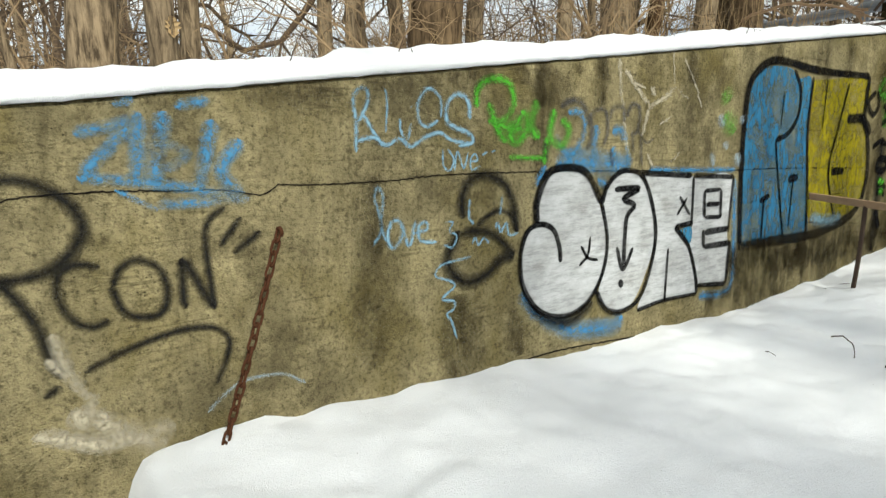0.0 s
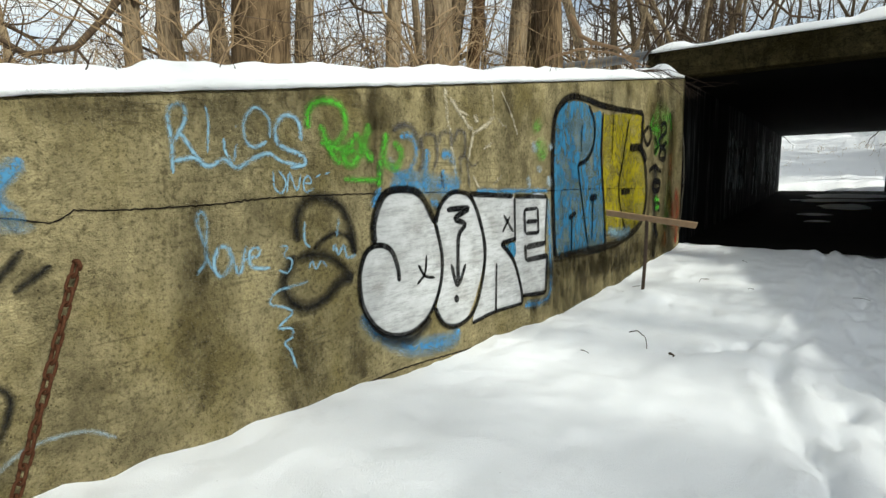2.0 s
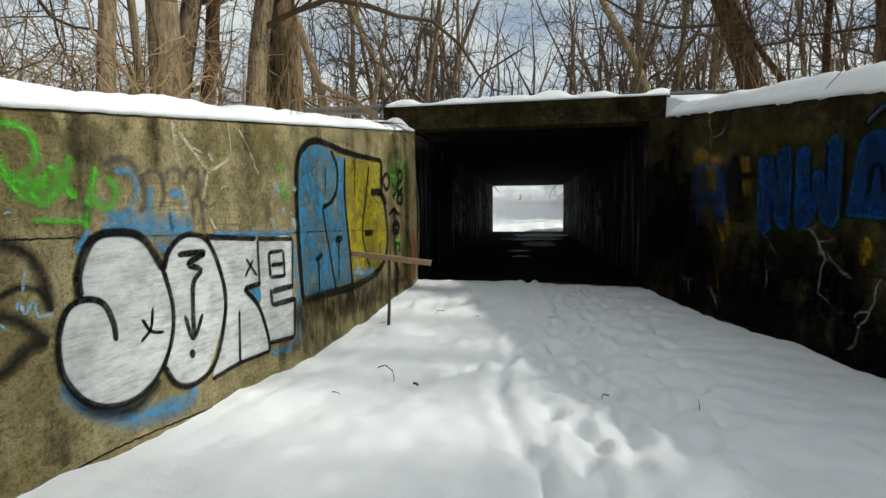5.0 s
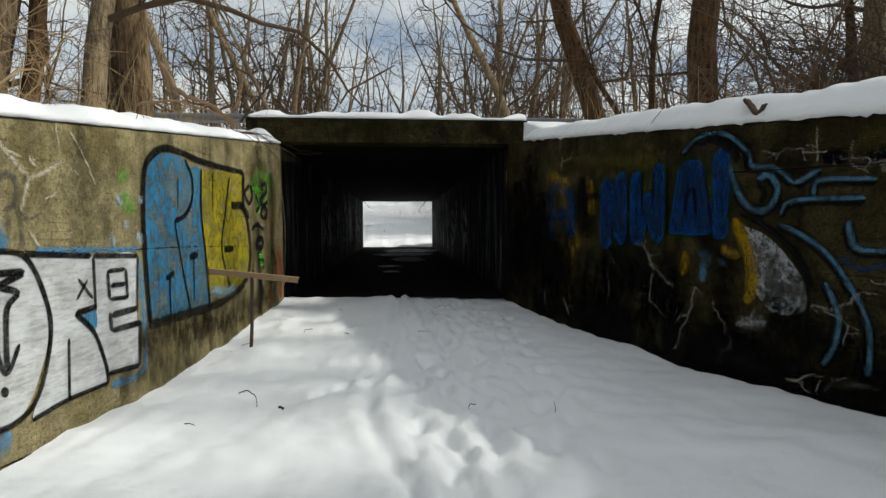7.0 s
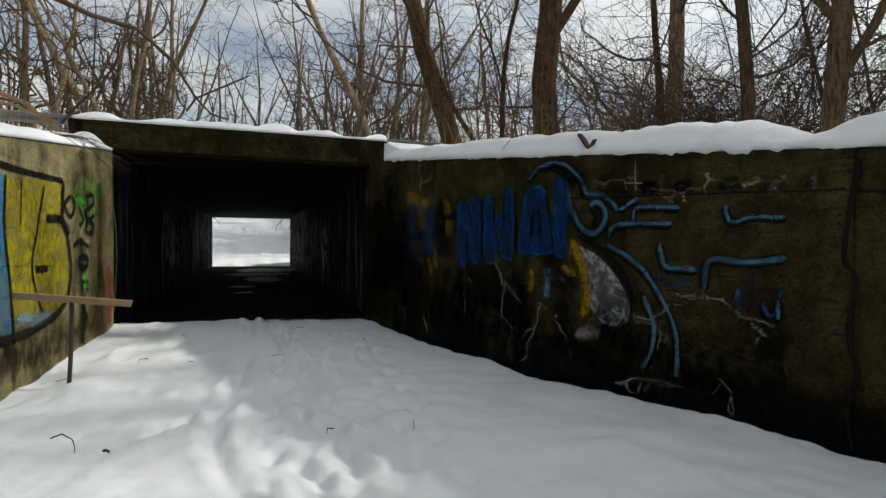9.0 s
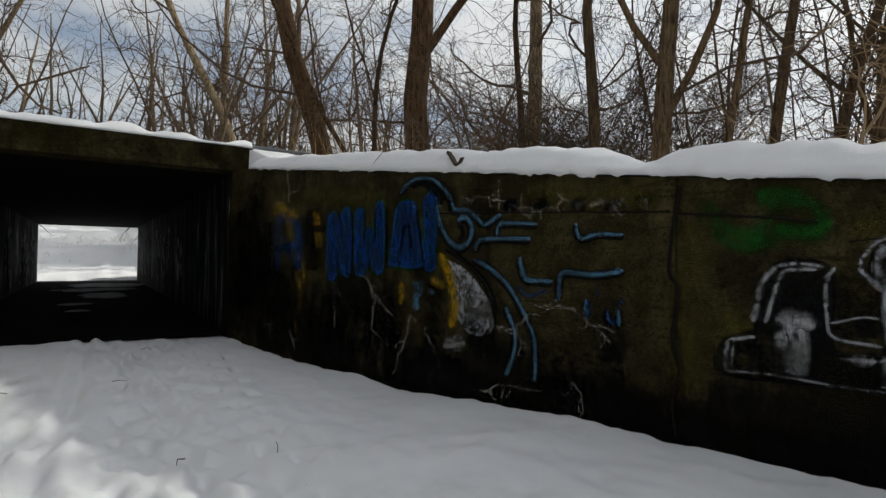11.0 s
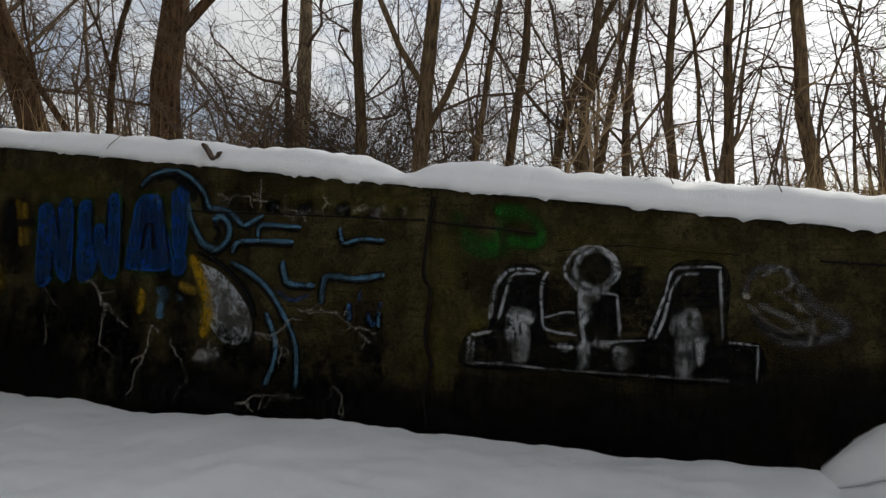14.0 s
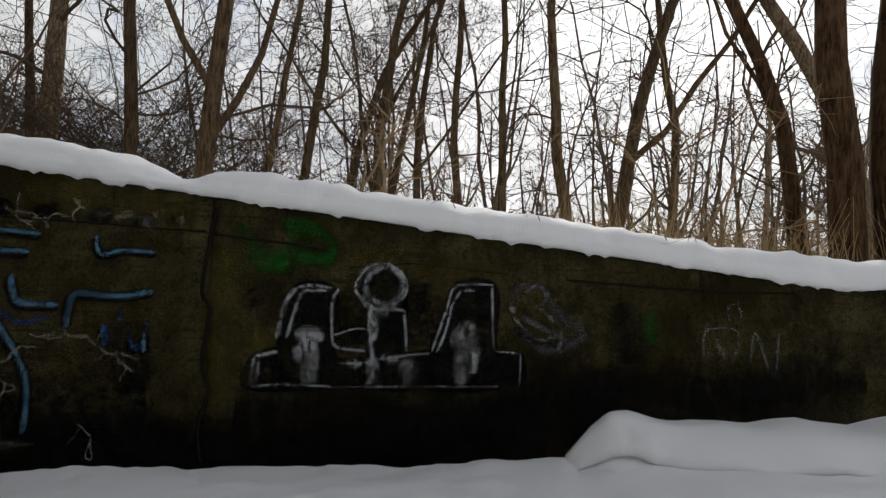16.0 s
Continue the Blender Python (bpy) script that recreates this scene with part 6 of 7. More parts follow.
stroke(g, "streak", LIME, 0.016, [(4.1, 0.98), (4.07, 0.99), (4.05, 0.97), (4.01, 0.98), (3.98, 0.97)])
stroke(g, "streak", LIME, 0.017, [(4.51, 0.81), (4.53, 0.79), (4.57, 0.77), (4.61, 0.75)])
stroke(g, "streak", LIME, 0.016, [(4.19, 0.87), (4.21, 0.86), (4.2, 0.86)])
stroke(g, "streak", LIME, 0.017, [(4.51, 0.81), (4.45, 0.74), (4.44, 0.73)])
stroke(g, "streak", LIME, 0.017, [(4.51, 0.81), (4.52, 0.77), (4.55, 0.78), (4.58, 0.79), (4.6, 0.76)])
stroke(g, "streak", LIME, 0.016, [(4.27, 0.82), (4.25, 0.79), (4.24, 0.72), (4.2, 0.69), (4.2, 0.62), (4.23, 0.55)])
stroke(g, "streak", LIME, 0.02, [(4.23, 0.55), (4.22, 0.5)])
stroke(g, "streak", LIME, 0.013, [(4.2, 0.62), (4.18, 0.61), (4.11, 0.63)])
stroke(g, "streak", LIME, 0.013, [(4.24, 0.72), (4.2, 0.68), (4.14, 0.67), (4.1, 0.64)])
stroke(g, "streak", LIME, 0.013, [(4.24, 0.72), (4.29, 0.74), (4.32, 0.75), (4.36, 0.76), (4.4, 0.77)])
stroke(g, "streak", LIME, 0.023, [(4.73, 0.06), (4.62, 0.08), (4.61, 0.08), (4.55, 0.14)])
stroke(g, "streak", LIME, 0.023, [(4.55, 0.14), (4.5, 0.16), (4.41, 0.17), (4.39, 0.17)])
stroke(g, "streak", LIME, 0.018, [(4.39, 0.17), (4.32, 0.19), (4.28, 0.18), (4.21, 0.21), (4.16, 0.19)])
stroke(g, "streak", LIME, 0.031, [(4.16, 0.19), (4.11, 0.2), (4.08, 0.18), (4.02, 0.21)])
stroke(g, "streak", LIME, 0.02, [(4.02, 0.21), (3.99, 0.19), (3.94, 0.2)])
stroke(g, "streak", LIME, 0.017, [(4.73, 0.06), (4.66, 0.06), (4.58, 0.08), (4.56, 0.05)])
stroke(g, "streak", LIME, 0.017, [(4.39, 0.17), (4.42, 0.1), (4.43, 0.07), (4.44, 0.03)])
stroke(g, "streak", LIME, 0.016, [(4.28, 0.18), (4.24, 0.19), (4.2, 0.17), (4.14, 0.16)])
stroke(g, "streak", LIME, 0.017, [(4.62, 0.08), (4.58, 0.05), (4.54, 0.01), (4.49, -0.0)])
stroke(g, "streak", LIME, 0.017, [(4.62, 0.08), (4.64, 0.09), (4.64, 0.06), (4.67, 0.07), (4.67, 0.07)])
stroke(g, "streak", LIME, 0.016, [(4.28, 0.18), (4.32, 0.13), (4.37, 0.05)])
stroke(g, "streak", LIME, 0.015, [(4.03, 1.09), (3.98, 1.06), (3.93, 1.07), (3.91, 1.05), (3.84, 1.1), (3.8, 1.05)])
stroke(g, "streak", LIME, 0.03, [(3.8, 1.05), (3.75, 1.09), (3.72, 1.07), (3.65, 1.07), (3.63, 1.07), (3.59, 1.07), (3.57, 1.05), (3.53, 1.01)])
stroke(g, "streak", LIME, 0.015, [(3.53, 1.01), (3.49, 0.99), (3.45, 0.98), (3.43, 0.94), (3.39, 0.93)])
stroke(g, "streak", LIME, 0.026, [(3.39, 0.93), (3.35, 0.92), (3.34, 0.89), (3.31, 0.85), (3.29, 0.86), (3.26, 0.82), (3.22, 0.79)])
stroke(g, "streak", LIME, 0.015, [(3.91, 1.05), (3.88, 1.03), (3.89, 1.05), (3.86, 1.04), (3.84, 1.06)])
stroke(g, "streak", LIME, 0.013, [(3.26, 0.82), (3.28, 0.77), (3.3, 0.76), (3.3, 0.75), (3.31, 0.7)])
stroke(g, "streak", LIME, 0.015, [(3.8, 1.05), (3.84, 1.07), (3.85, 1.09), (3.89, 1.08), (3.93, 1.08)])
stroke(g, "streak", LIME, 0.014, [(3.49, 0.99), (3.46, 0.96), (3.44, 0.93)])
stroke(g, "streak", LIME, 0.015, [(3.75, 1.09), (3.73, 1.08), (3.73, 1.04)])
stroke(g, "streak", LIME, 0.015, [(3.75, 1.09), (3.77, 1.13), (3.78, 1.14), (3.8, 1.13), (3.81, 1.12)])
stroke(g, "streak", LIME, 0.014, [(3.53, 1.01), (3.51, 1.03), (3.49, 1.07), (3.49, 1.08), (3.47, 1.09)])
stroke(g, "streak", LIME, 0.019, [(3.54, 0.89), (3.5, 0.89), (3.47, 0.89), (3.45, 0.92), (3.4, 0.93), (3.38, 0.92), (3.33, 0.94), (3.29, 0.93)])
stroke(g, "streak", LIME, 0.022, [(3.29, 0.93), (3.27, 0.92), (3.23, 0.91), (3.2, 0.89), (3.16, 0.89)])
stroke(g, "streak", LIME, 0.011, [(3.4, 0.93), (3.39, 0.93), (3.36, 0.94)])
stroke(g, "streak", LIME, 0.011, [(3.5, 0.89), (3.52, 0.86), (3.55, 0.84)])
stroke(g, "streak", LIME, 0.011, [(3.38, 0.92), (3.4, 0.93), (3.43, 0.95), (3.45, 0.97), (3.48, 1.0)])
stroke(g, "streak", LIME, 0.011, [(3.27, 0.92), (3.28, 0.91), (3.33, 0.93), (3.35, 0.92)])
stroke(g, "streak", LIME, 0.025, [(5.04, 2.28), (4.96, 2.26), (4.89, 2.23), (4.84, 2.24), (4.78, 2.27), (4.71, 2.25)])
stroke(g, "streak", LIME, 0.022, [(4.71, 2.25), (4.62, 2.25), (4.61, 2.22), (4.52, 2.2), (4.47, 2.2)])
stroke(g, "streak", LIME, 0.013, [(4.52, 2.2), (4.52, 2.22), (4.54, 2.25), (4.59, 2.28)])
stroke(g, "streak", LIME, 0.014, [(4.89, 2.23), (4.91, 2.22), (4.95, 2.21), (5.0, 2.2), (5.05, 2.16)])
stroke(g, "streak", LIME, 0.013, [(4.52, 2.2), (4.53, 2.2), (4.48, 2.2), (4.43, 2.19), (4.4, 2.2)])
stroke(g, "streak", LIME, 0.013, [(4.47, 2.2), (4.44, 2.19), (4.4, 2.19)])
stroke(g, "streak", LIME, 0.014, [(4.61, 2.22), (4.6, 2.16), (4.57, 2.13)])
stroke(g, "streak", LIME, 0.014, [(4.84, 2.24), (4.86, 2.2), (4.89, 2.15), (4.93, 2.13)])
stroke(g, "streak", LIME, 0.014, [(4.84, 2.24), (4.86, 2.21), (4.88, 2.2), (4.88, 2.17)])
stroke(g, "streak", LIME, 0.016, [(3.74, 2.22), (3.71, 2.16), (3.75, 2.11), (3.76, 2.08), (3.73, 2.02)])
stroke(g, "streak", LIME, 0.01, [(3.71, 2.16), (3.74, 2.19), (3.75, 2.21), (3.77, 2.23)])
stroke(g, "streak", LIME, 0.01, [(3.74, 2.22), (3.72, 2.21), (3.7, 2.21)])
stroke(g, "streak", LIME, 0.027, [(3.43, 2.08), (3.39, 2.09), (3.35, 2.08), (3.3, 2.1), (3.27, 2.1)])
stroke(g, "streak", LIME, 0.015, [(3.27, 2.1), (3.25, 2.09), (3.2, 2.09), (3.16, 2.1), (3.13, 2.08), (3.1, 2.1)])
stroke(g, "streak", LIME, 0.013, [(3.13, 2.08), (3.16, 2.07), (3.17, 2.06), (3.21, 2.04), (3.23, 2.02)])
stroke(g, "streak", LIME, 0.013, [(3.39, 2.09), (3.38, 2.1), (3.34, 2.13), (3.31, 2.13), (3.28, 2.13)])
stroke(g, "streak", LIME, 0.012, [(3.1, 2.1), (3.07, 2.07), (3.05, 2.04), (3.03, 2.03)])
stroke(g, "streak", LIME, 0.014, [(3.43, 2.08), (3.41, 2.07), (3.39, 2.06)])
stroke(g, "streak", LIME, 0.013, [(3.1, 2.1), (3.09, 2.12), (3.08, 2.15)])
stroke(g, "streak", LIME, 0.013, [(3.1, 2.1), (3.11, 2.11), (3.12, 2.13)])
stroke(g, "streak", LIME, 0.015, [(3.6, 0.35), (3.56, 0.33), (3.52, 0.28), (3.5, 0.27), (3.49, 0.23), (3.51, 0.16)])
stroke(g, "streak", LIME, 0.014, [(3.51, 0.16), (3.52, 0.12), (3.52, 0.08)])
stroke(g, "streak", LIME, 0.008, [(3.49, 0.23), (3.49, 0.19), (3.48, 0.14), (3.47, 0.1), (3.5, 0.04)])
stroke(g, "streak", LIME, 0.009, [(3.56, 0.33), (3.59, 0.31), (3.62, 0.25), (3.65, 0.22), (3.68, 0.19)])
stroke(g, "streak", LIME, 0.008, [(3.52, 0.08), (3.5, 0.08), (3.49, 0.07)])
stroke(g, "streak", LIME, 0.02, [(4.48, 2.43), (4.48, 2.39), (4.48, 2.32), (4.48, 2.27), (4.47, 2.21)])
stroke(g, "streak", LIME, 0.022, [(4.47, 2.21), (4.47, 2.18), (4.47, 2.11)])
stroke(g, "streak", LIME, 0.012, [(4.47, 2.21), (4.48, 2.23), (4.52, 2.27), (4.54, 2.29)])
stroke(g, "streak", LIME, 0.019, [(4.18, 2.26), (4.18, 2.23), (4.19, 2.18), (4.18, 2.13), (4.19, 2.07), (4.17, 2.04)])
stroke(g, "streak", LIME, 0.011, [(4.17, 2.04), (4.13, 2.01), (4.09, 2.0), (4.04, 1.96)])
stroke(g, "streak", LIME, 0.011, [(4.17, 2.04), (4.13, 2.03), (4.12, 2.03), (4.09, 2.02), (4.04, 2.03)])
stroke(g, "streak", LIME, 0.042, [(3.17, 2.09), (3.17, 2.04), (3.15, 2.0)])
stroke(g, "streak", LIME, 0.023, [(3.17, 2.04), (3.15, 2.02), (3.13, 1.98), (3.11, 1.96), (3.09, 1.93)])
stroke(g, "streak", LIME, 0.023, [(3.17, 2.04), (3.19, 2.02), (3.21, 2.01)])
stroke(g, "streak", LIME, 0.023, [(3.17, 2.04), (3.15, 2.03), (3.14, 2.04), (3.12, 2.06)])
stroke(g, "streak", LIME, 0.038, [(8.78, 2.94), (8.82, 2.82), (8.76, 2.78), (8.72, 2.62), (8.76, 2.57), (8.74, 2.46)])
stroke(g, "streak", LIME, 0.028, [(8.72, 2.62), (8.61, 2.63), (8.47, 2.65), (8.42, 2.73), (8.38, 2.76)])
stroke(g, "streak", LIME, 0.027, [(9.3, 0.37), (9.28, 0.26), (9.28, 0.14), (9.22, 0.01)])
stroke(g, "streak", LIME, 0.025, [(9.3, 0.37), (9.22, 0.39), (9.08, 0.38)])
stroke(g, "streak", LIME, 0.025, [(9.3, 0.37), (9.47, 0.36), (9.47, 0.41), (9.56, 0.4)])
stroke(g, "streak", LIME, 0.047, [(8.67, 0.32), (8.56, 0.18), (8.49, 0.07)])
stroke(g, "streak", LIME, 0.023, [(8.56, 0.18), (8.54, 0.2), (8.47, 0.2), (8.43, 0.21), (8.35, 0.23)])
stroke(g, "streak", LIME, 0.022, [(4.28, 2.14), (4.25, 2.11), (4.19, 2.11), (4.12, 2.09), (4.06, 2.09), (4.02, 2.05), (3.97, 2.05), (3.93, 2.06)])
stroke(g, "streak", LIME, 0.013, [(3.93, 2.06), (3.88, 2.09), (3.83, 2.08), (3.77, 2.07)])
stroke(g, "streak", LIME, 0.011, [(3.93, 2.06), (3.94, 2.02), (3.93, 1.98), (3.93, 1.96)])
stroke(g, "streak", LIME, 0.011, [(4.06, 2.09), (4.05, 2.09), (4.03, 2.07), (3.99, 2.09)])
stroke(g, "streak", LIME, 0.011, [(4.19, 2.11), (4.15, 2.1), (4.13, 2.1), (4.11, 2.11)])
stroke(g, "streak", LIME, 0.011, [(3.97, 2.05), (3.95, 2.01), (3.95, 1.96)])
stroke(g, "streak", LIME, 0.011, [(4.02, 2.05), (4.02, 2.05), (4.06, 2.04), (4.07, 2.01), (4.1, 1.97)])
stroke(g, "streak", LIME, 0.01, [(3.68, 2.16), (3.63, 2.13), (3.59, 2.13), (3.55, 2.11), (3.5, 2.09), (3.47, 2.11), (3.43, 2.11)])
stroke(g, "streak", LIME, 0.009, [(3.68, 2.16), (3.68, 2.15), (3.67, 2.14)])
stroke(g, "streak", LIME, 0.008, [(3.59, 2.13), (3.55, 2.09), (3.53, 2.05)])
stroke(g, "streak", LIME, 0.008, [(3.47, 2.11), (3.45, 2.12), (3.44, 2.13)])
stroke(g, "streak", LIME, 0.009, [(3.68, 2.16), (3.71, 2.14), (3.73, 2.13)])
stroke(g, "streak", LIME, 0.056, [(5.26, 0.49), (5.18, 0.5), (5.09, 0.55), (5.0, 0.58)])
stroke(g, "streak", LIME, 0.026, [(5.09, 0.55), (5.09, 0.6), (5.06, 0.65), (5.05, 0.7)])
stroke(g, "streak", LIME, 0.027, [(5.26, 0.49), (5.24, 0.52), (5.17, 0.57), (5.12, 0.59)])
# thin ochre strokes beside the joint and under the wall's top
g = graffito("ochre_patch", "thin ochre patches on the shaded concrete", EAST_WALL)
stroke(g, "patch", OCHRE_PATCH, 0.365, [(2.49, 1.88), (2.53, 1.2), (2.54, 0.42)])
stroke(g, "patch", OCHRE_PATCH, 0.301, [(2.28, 1.21), (2.18, 0.91)])
stroke(g, "patch", OCHRE_PATCH, 0.208, [(0.91, 1.67), (0.49, 1.7), (0.14, 1.72)])
stroke(g, "patch", OCHRE_PATCH, 0.33, [(9.28, 2.72), (8.02, 2.52), (6.61, 2.41)])
stroke(g, "patch", OCHRE_PATCH, 0.286, [(4.16, 2.28), (3.36, 2.18), (2.77, 2.13)])
stroke(g, "patch", OCHRE_PATCH, 0.178, [(1.5, 1.81), (1.02, 1.83)])
g = graffito("graffiti_piece", "black block letters with worn white outline on dark concrete", EAST_WALL)
stroke(g, "halo", OLD_BLACK, 0.547, [(2.14, 0.88), (1.58, 1.11), (0.94, 1.13), (0.14, 0.92)])
fill(g, "black_fill", BLACK_FILL, [(2.09, 1.01), (2.3, 0.92), (2.31, 0.64), (1.57, 0.65), (1.33, 0.66), (1.33, 0.91), (1.58, 0.95), (1.59, 1.51), (1.92, 1.56), (2.02, 1.35)])
fill(g, "black_fill", BLACK_FILL, [(1.33, 0.91), (1.33, 0.66), (0.79, 0.68), (0.8, 0.99), (0.98, 0.98), (0.99, 1.35), (1.02, 1.58), (1.2, 1.73), (1.37, 1.65), (1.4, 1.42), (1.3, 1.32)])
fill(g, "black_fill", BLACK_FILL, [(0.8, 0.98), (0.79, 0.66), (0.02, 0.68), (-0.01, 0.99), (0.2, 1.01), (0.21, 1.57), (0.57, 1.61), (0.68, 1.34)])
stroke(g, "blob", OLD_BLACK, 0.349, [(0.9, 1.58), (0.87, 1.28)])
stroke(g, "blob", OLD_BLACK, 0.208, [(2.31, 1.5), (2.26, 1.34)])
stroke(g, "outline", WHITE_WORN, 0.047, [(2.08, 1.08), (2.06, 1.24)])
stroke(g, "outline", WHITE_WORN, 0.047, [(2.05, 1.25), (2.02, 1.4), (1.93, 1.52)])
stroke(g, "outline", WHITE_WORN, 0.031, [(1.93, 1.52), (1.8, 1.54), (1.64, 1.52)])
stroke(g, "outline", WHITE_WORN, 0.036, [(2.0, 1.08), (1.96, 1.25), (1.92, 1.4)])
stroke(g, "outline", WHITE_WORN, 0.031, [(1.92, 1.41), (1.86, 1.49), (1.68, 1.5)])
stroke(g, "outline", WHITE_WORN, 0.031, [(1.58, 1.52), (1.63, 1.41), (1.63, 1.21)])
stroke(g, "outline", WHITE_WORN, 0.03, [(1.63, 1.21), (1.61, 1.05), (1.55, 1.0), (1.33, 0.98)])
stroke(g, "outline", WHITE_WORN, 0.036, [(2.06, 0.97), (2.25, 0.92)])
stroke(g, "outline", WHITE_WORN, 0.036, [(2.26, 0.92), (2.28, 0.68)])
stroke(g, "outline", WHITE_WORN, 0.026, [(2.22, 0.88), (2.23, 0.72)])
stroke(g, "outline", WHITE_WORN, 0.026, [(2.28, 0.67), (1.98, 0.69), (1.57, 0.67)])
stroke(g, "outline", WHITE_WORN, 0.02, [(1.57, 0.67), (0.79, 0.68), (0.02, 0.69)])
stroke(g, "outline", WHITE_WORN, 0.055, [(1.35, 1.57), (1.3, 1.67), (1.17, 1.72), (1.05, 1.63), (1.04, 1.5), (1.14, 1.4), (1.27, 1.41), (1.35, 1.5), (1.35, 1.57)])
stroke(g, "outline", WHITE_WORN, 0.03, [(1.44, 1.57), (1.36, 1.69), (1.22, 1.75), (1.06, 1.68), (1.0, 1.52), (1.1, 1.39), (1.27, 1.37), (1.42, 1.47), (1.44, 1.57)])
stroke(g, "outline", WHITE_WORN, 0.041, [(1.4, 1.47), (1.34, 1.38), (1.24, 1.33)])
stroke(g, "outline", WHITE_WORN, 0.045, [(1.31, 1.36), (1.3, 1.12)])
stroke(g, "outline", WHITE_WORN, 0.045, [(1.3, 1.12), (1.27, 0.91)])
stroke(g, "outline", WHITE_WORN, 0.035, [(1.28, 1.34), (1.14, 1.35), (1.02, 1.34)])
stroke(g, "outline", WHITE_WORN, 0.03, [(1.02, 1.34), (1.0, 1.13), (0.99, 0.97)])
stroke(g, "outline", WHITE_WORN, 0.02, [(1.55, 0.87), (1.33, 0.88)])
stroke(g, "outline", WHITE_WORN, 0.025, [(1.33, 0.88), (1.18, 0.92), (0.8, 0.97)])
stroke(g, "outline", WHITE_WORN, 0.03, [(0.77, 0.99), (0.71, 1.18), (0.65, 1.36)])
stroke(g, "outline", WHITE_WORN, 0.03, [(0.73, 0.98), (0.66, 1.16), (0.6, 1.41), (0.53, 1.52)])
stroke(g, "outline", WHITE_WORN, 0.025, [(0.65, 1.36), (0.6, 1.54), (0.47, 1.58), (0.25, 1.58)])
stroke(g, "outline", WHITE_WORN, 0.03, [(0.53, 1.52), (0.4, 1.53)])
stroke(g, "outline", WHITE_WORN, 0.029, [(0.26, 1.56), (0.25, 1.25)])
stroke(g, "outline", WHITE_WORN, 0.024, [(0.25, 1.25), (0.24, 1.0)])
stroke(g, "outline", WHITE_WORN, 0.019, [(0.21, 0.99), (0.0, 0.98)])
stroke(g, "outline", WHITE_WORN, 0.019, [(0.0, 0.98), (0.01, 0.7)])
stroke(g, "outline", WHITE_WORN, 0.02, [(1.61, 1.11), (1.44, 1.17), (1.34, 1.17)])
stroke(g, "smear", WHITE_SMEAR, 0.145, [(1.93, 1.1), (1.82, 1.12), (1.7, 1.09)])
stroke(g, "smear", WHITE_SMEAR, 0.160, [(1.86, 1.08), (1.82, 0.9), (1.81, 0.71)])
stroke(g, "smear", WHITE_SMEAR, 0.102, [(1.78, 1.05), (1.77, 0.8)])
stroke(g, "smear", WHITE_SMEAR, 0.072, [(1.9, 1.02), (1.9, 0.9)])
stroke(g, "smear", WHITE_SMEAR, 0.174, [(0.62, 1.06), (0.52, 1.1), (0.42, 1.22)])
stroke(g, "smear", WHITE_SMEAR, 0.174, [(0.52, 1.12), (0.44, 1.0), (0.4, 0.96)])
stroke(g, "smear", WHITE_SMEAR, 0.145, [(0.5, 1.0), (0.51, 0.85), (0.51, 0.71)])
stroke(g, "smear", WHITE_SMEAR, 0.087, [(0.58, 0.98), (0.44, 0.93)])
stroke(g, "smear", WHITE_SMEAR, 0.072, [(0.42, 1.02), (0.4, 0.8)])
stroke(g, "smear", WHITE_SMEAR, 0.145, [(1.03, 0.9), (0.97, 0.82), (0.95, 0.73)])
stroke(g, "smear", WHITE_SMEAR, 0.102, [(1.28, 0.94), (1.27, 0.8), (1.3, 0.7)])
stroke(g, "smear", WHITE_SMEAR, 0.087, [(1.2, 0.92), (1.05, 0.93)])
stroke(g, "smear", WHITE_SMEAR, 0.087, [(1.3, 1.33), (1.14, 1.32)])
stroke(g, "smear", WHITE_SMEAR, 0.072, [(1.5, 0.86), (1.36, 0.88)])
stroke(g, "smear", WHITE_SMEAR, 0.087, [(1.28, 1.3), (1.26, 1.08)])
g = graffito("graffiti_scrawl", "dark green spray scribble on mossy concrete", EAST_WALL)
stroke(g, "patch", DARK_GREEN, 0.115, [(2.43, 2.05), (2.32, 1.86), (2.11, 1.76), (1.98, 1.92)])
stroke(g, "patch", DARK_GREEN, 0.103, [(2.07, 2.08), (1.81, 2.05), (1.65, 1.82), (2.11, 1.71)])
stroke(g, "patch", DARK_GREEN, 0.083, [(2.37, 1.78), (2.16, 1.66), (1.9, 1.69)])
stroke(g, "patch", DARK_GREEN, 0.20, [(2.2, 1.76), (2.0, 1.72)])
stroke(g, "patch", DARK_GREEN, 0.16, [(2.05, 2.05), (1.78, 2.0)])
stroke(g, "patch", DARK_GREEN, 0.12, [(1.95, 1.82), (1.7, 1.75), (1.62, 1.86)])
stroke(g, "patch", DARK_GREEN, 0.159, [(-1.14, 1.39), (-1.18, 1.07)])
for y, z in ((4.37, 2.14), (4.01, 2.12), (3.57, 2.11), (3.21, 2.06), (2.92, 2.09)):
    g = graffito("paint_blot", "black spray blot with a pale centre on dark concrete", EAST_WALL)
    stroke(g, "blot", BLACK, 0.13, [(y, z + 0.05), (y + 0.02, z - 0.06)])
    stroke(g, "blot", OLD_BLACK, 0.24, [(y - 0.02, z + 0.08), (y + 0.03, z - 0.08)])
    stroke(g, "dot", SKY_BLUE, 0.055, [(y, z + 0.01), (y - 0.02, z - 0.01)])
    stroke(g, "drip", LIME, 0.03, [(y - 0.02, z), (y - 0.01, z - 0.10)])
g = graffito("worn_relief", "grey scraped scribble on the dark concrete", EAST_WALL)
stroke(g, "scrape", GREY_SOFT, 0.06, [(0.10, 1.36), (0.01, 1.57), (-0.19, 1.57), (-0.26, 1.46)])
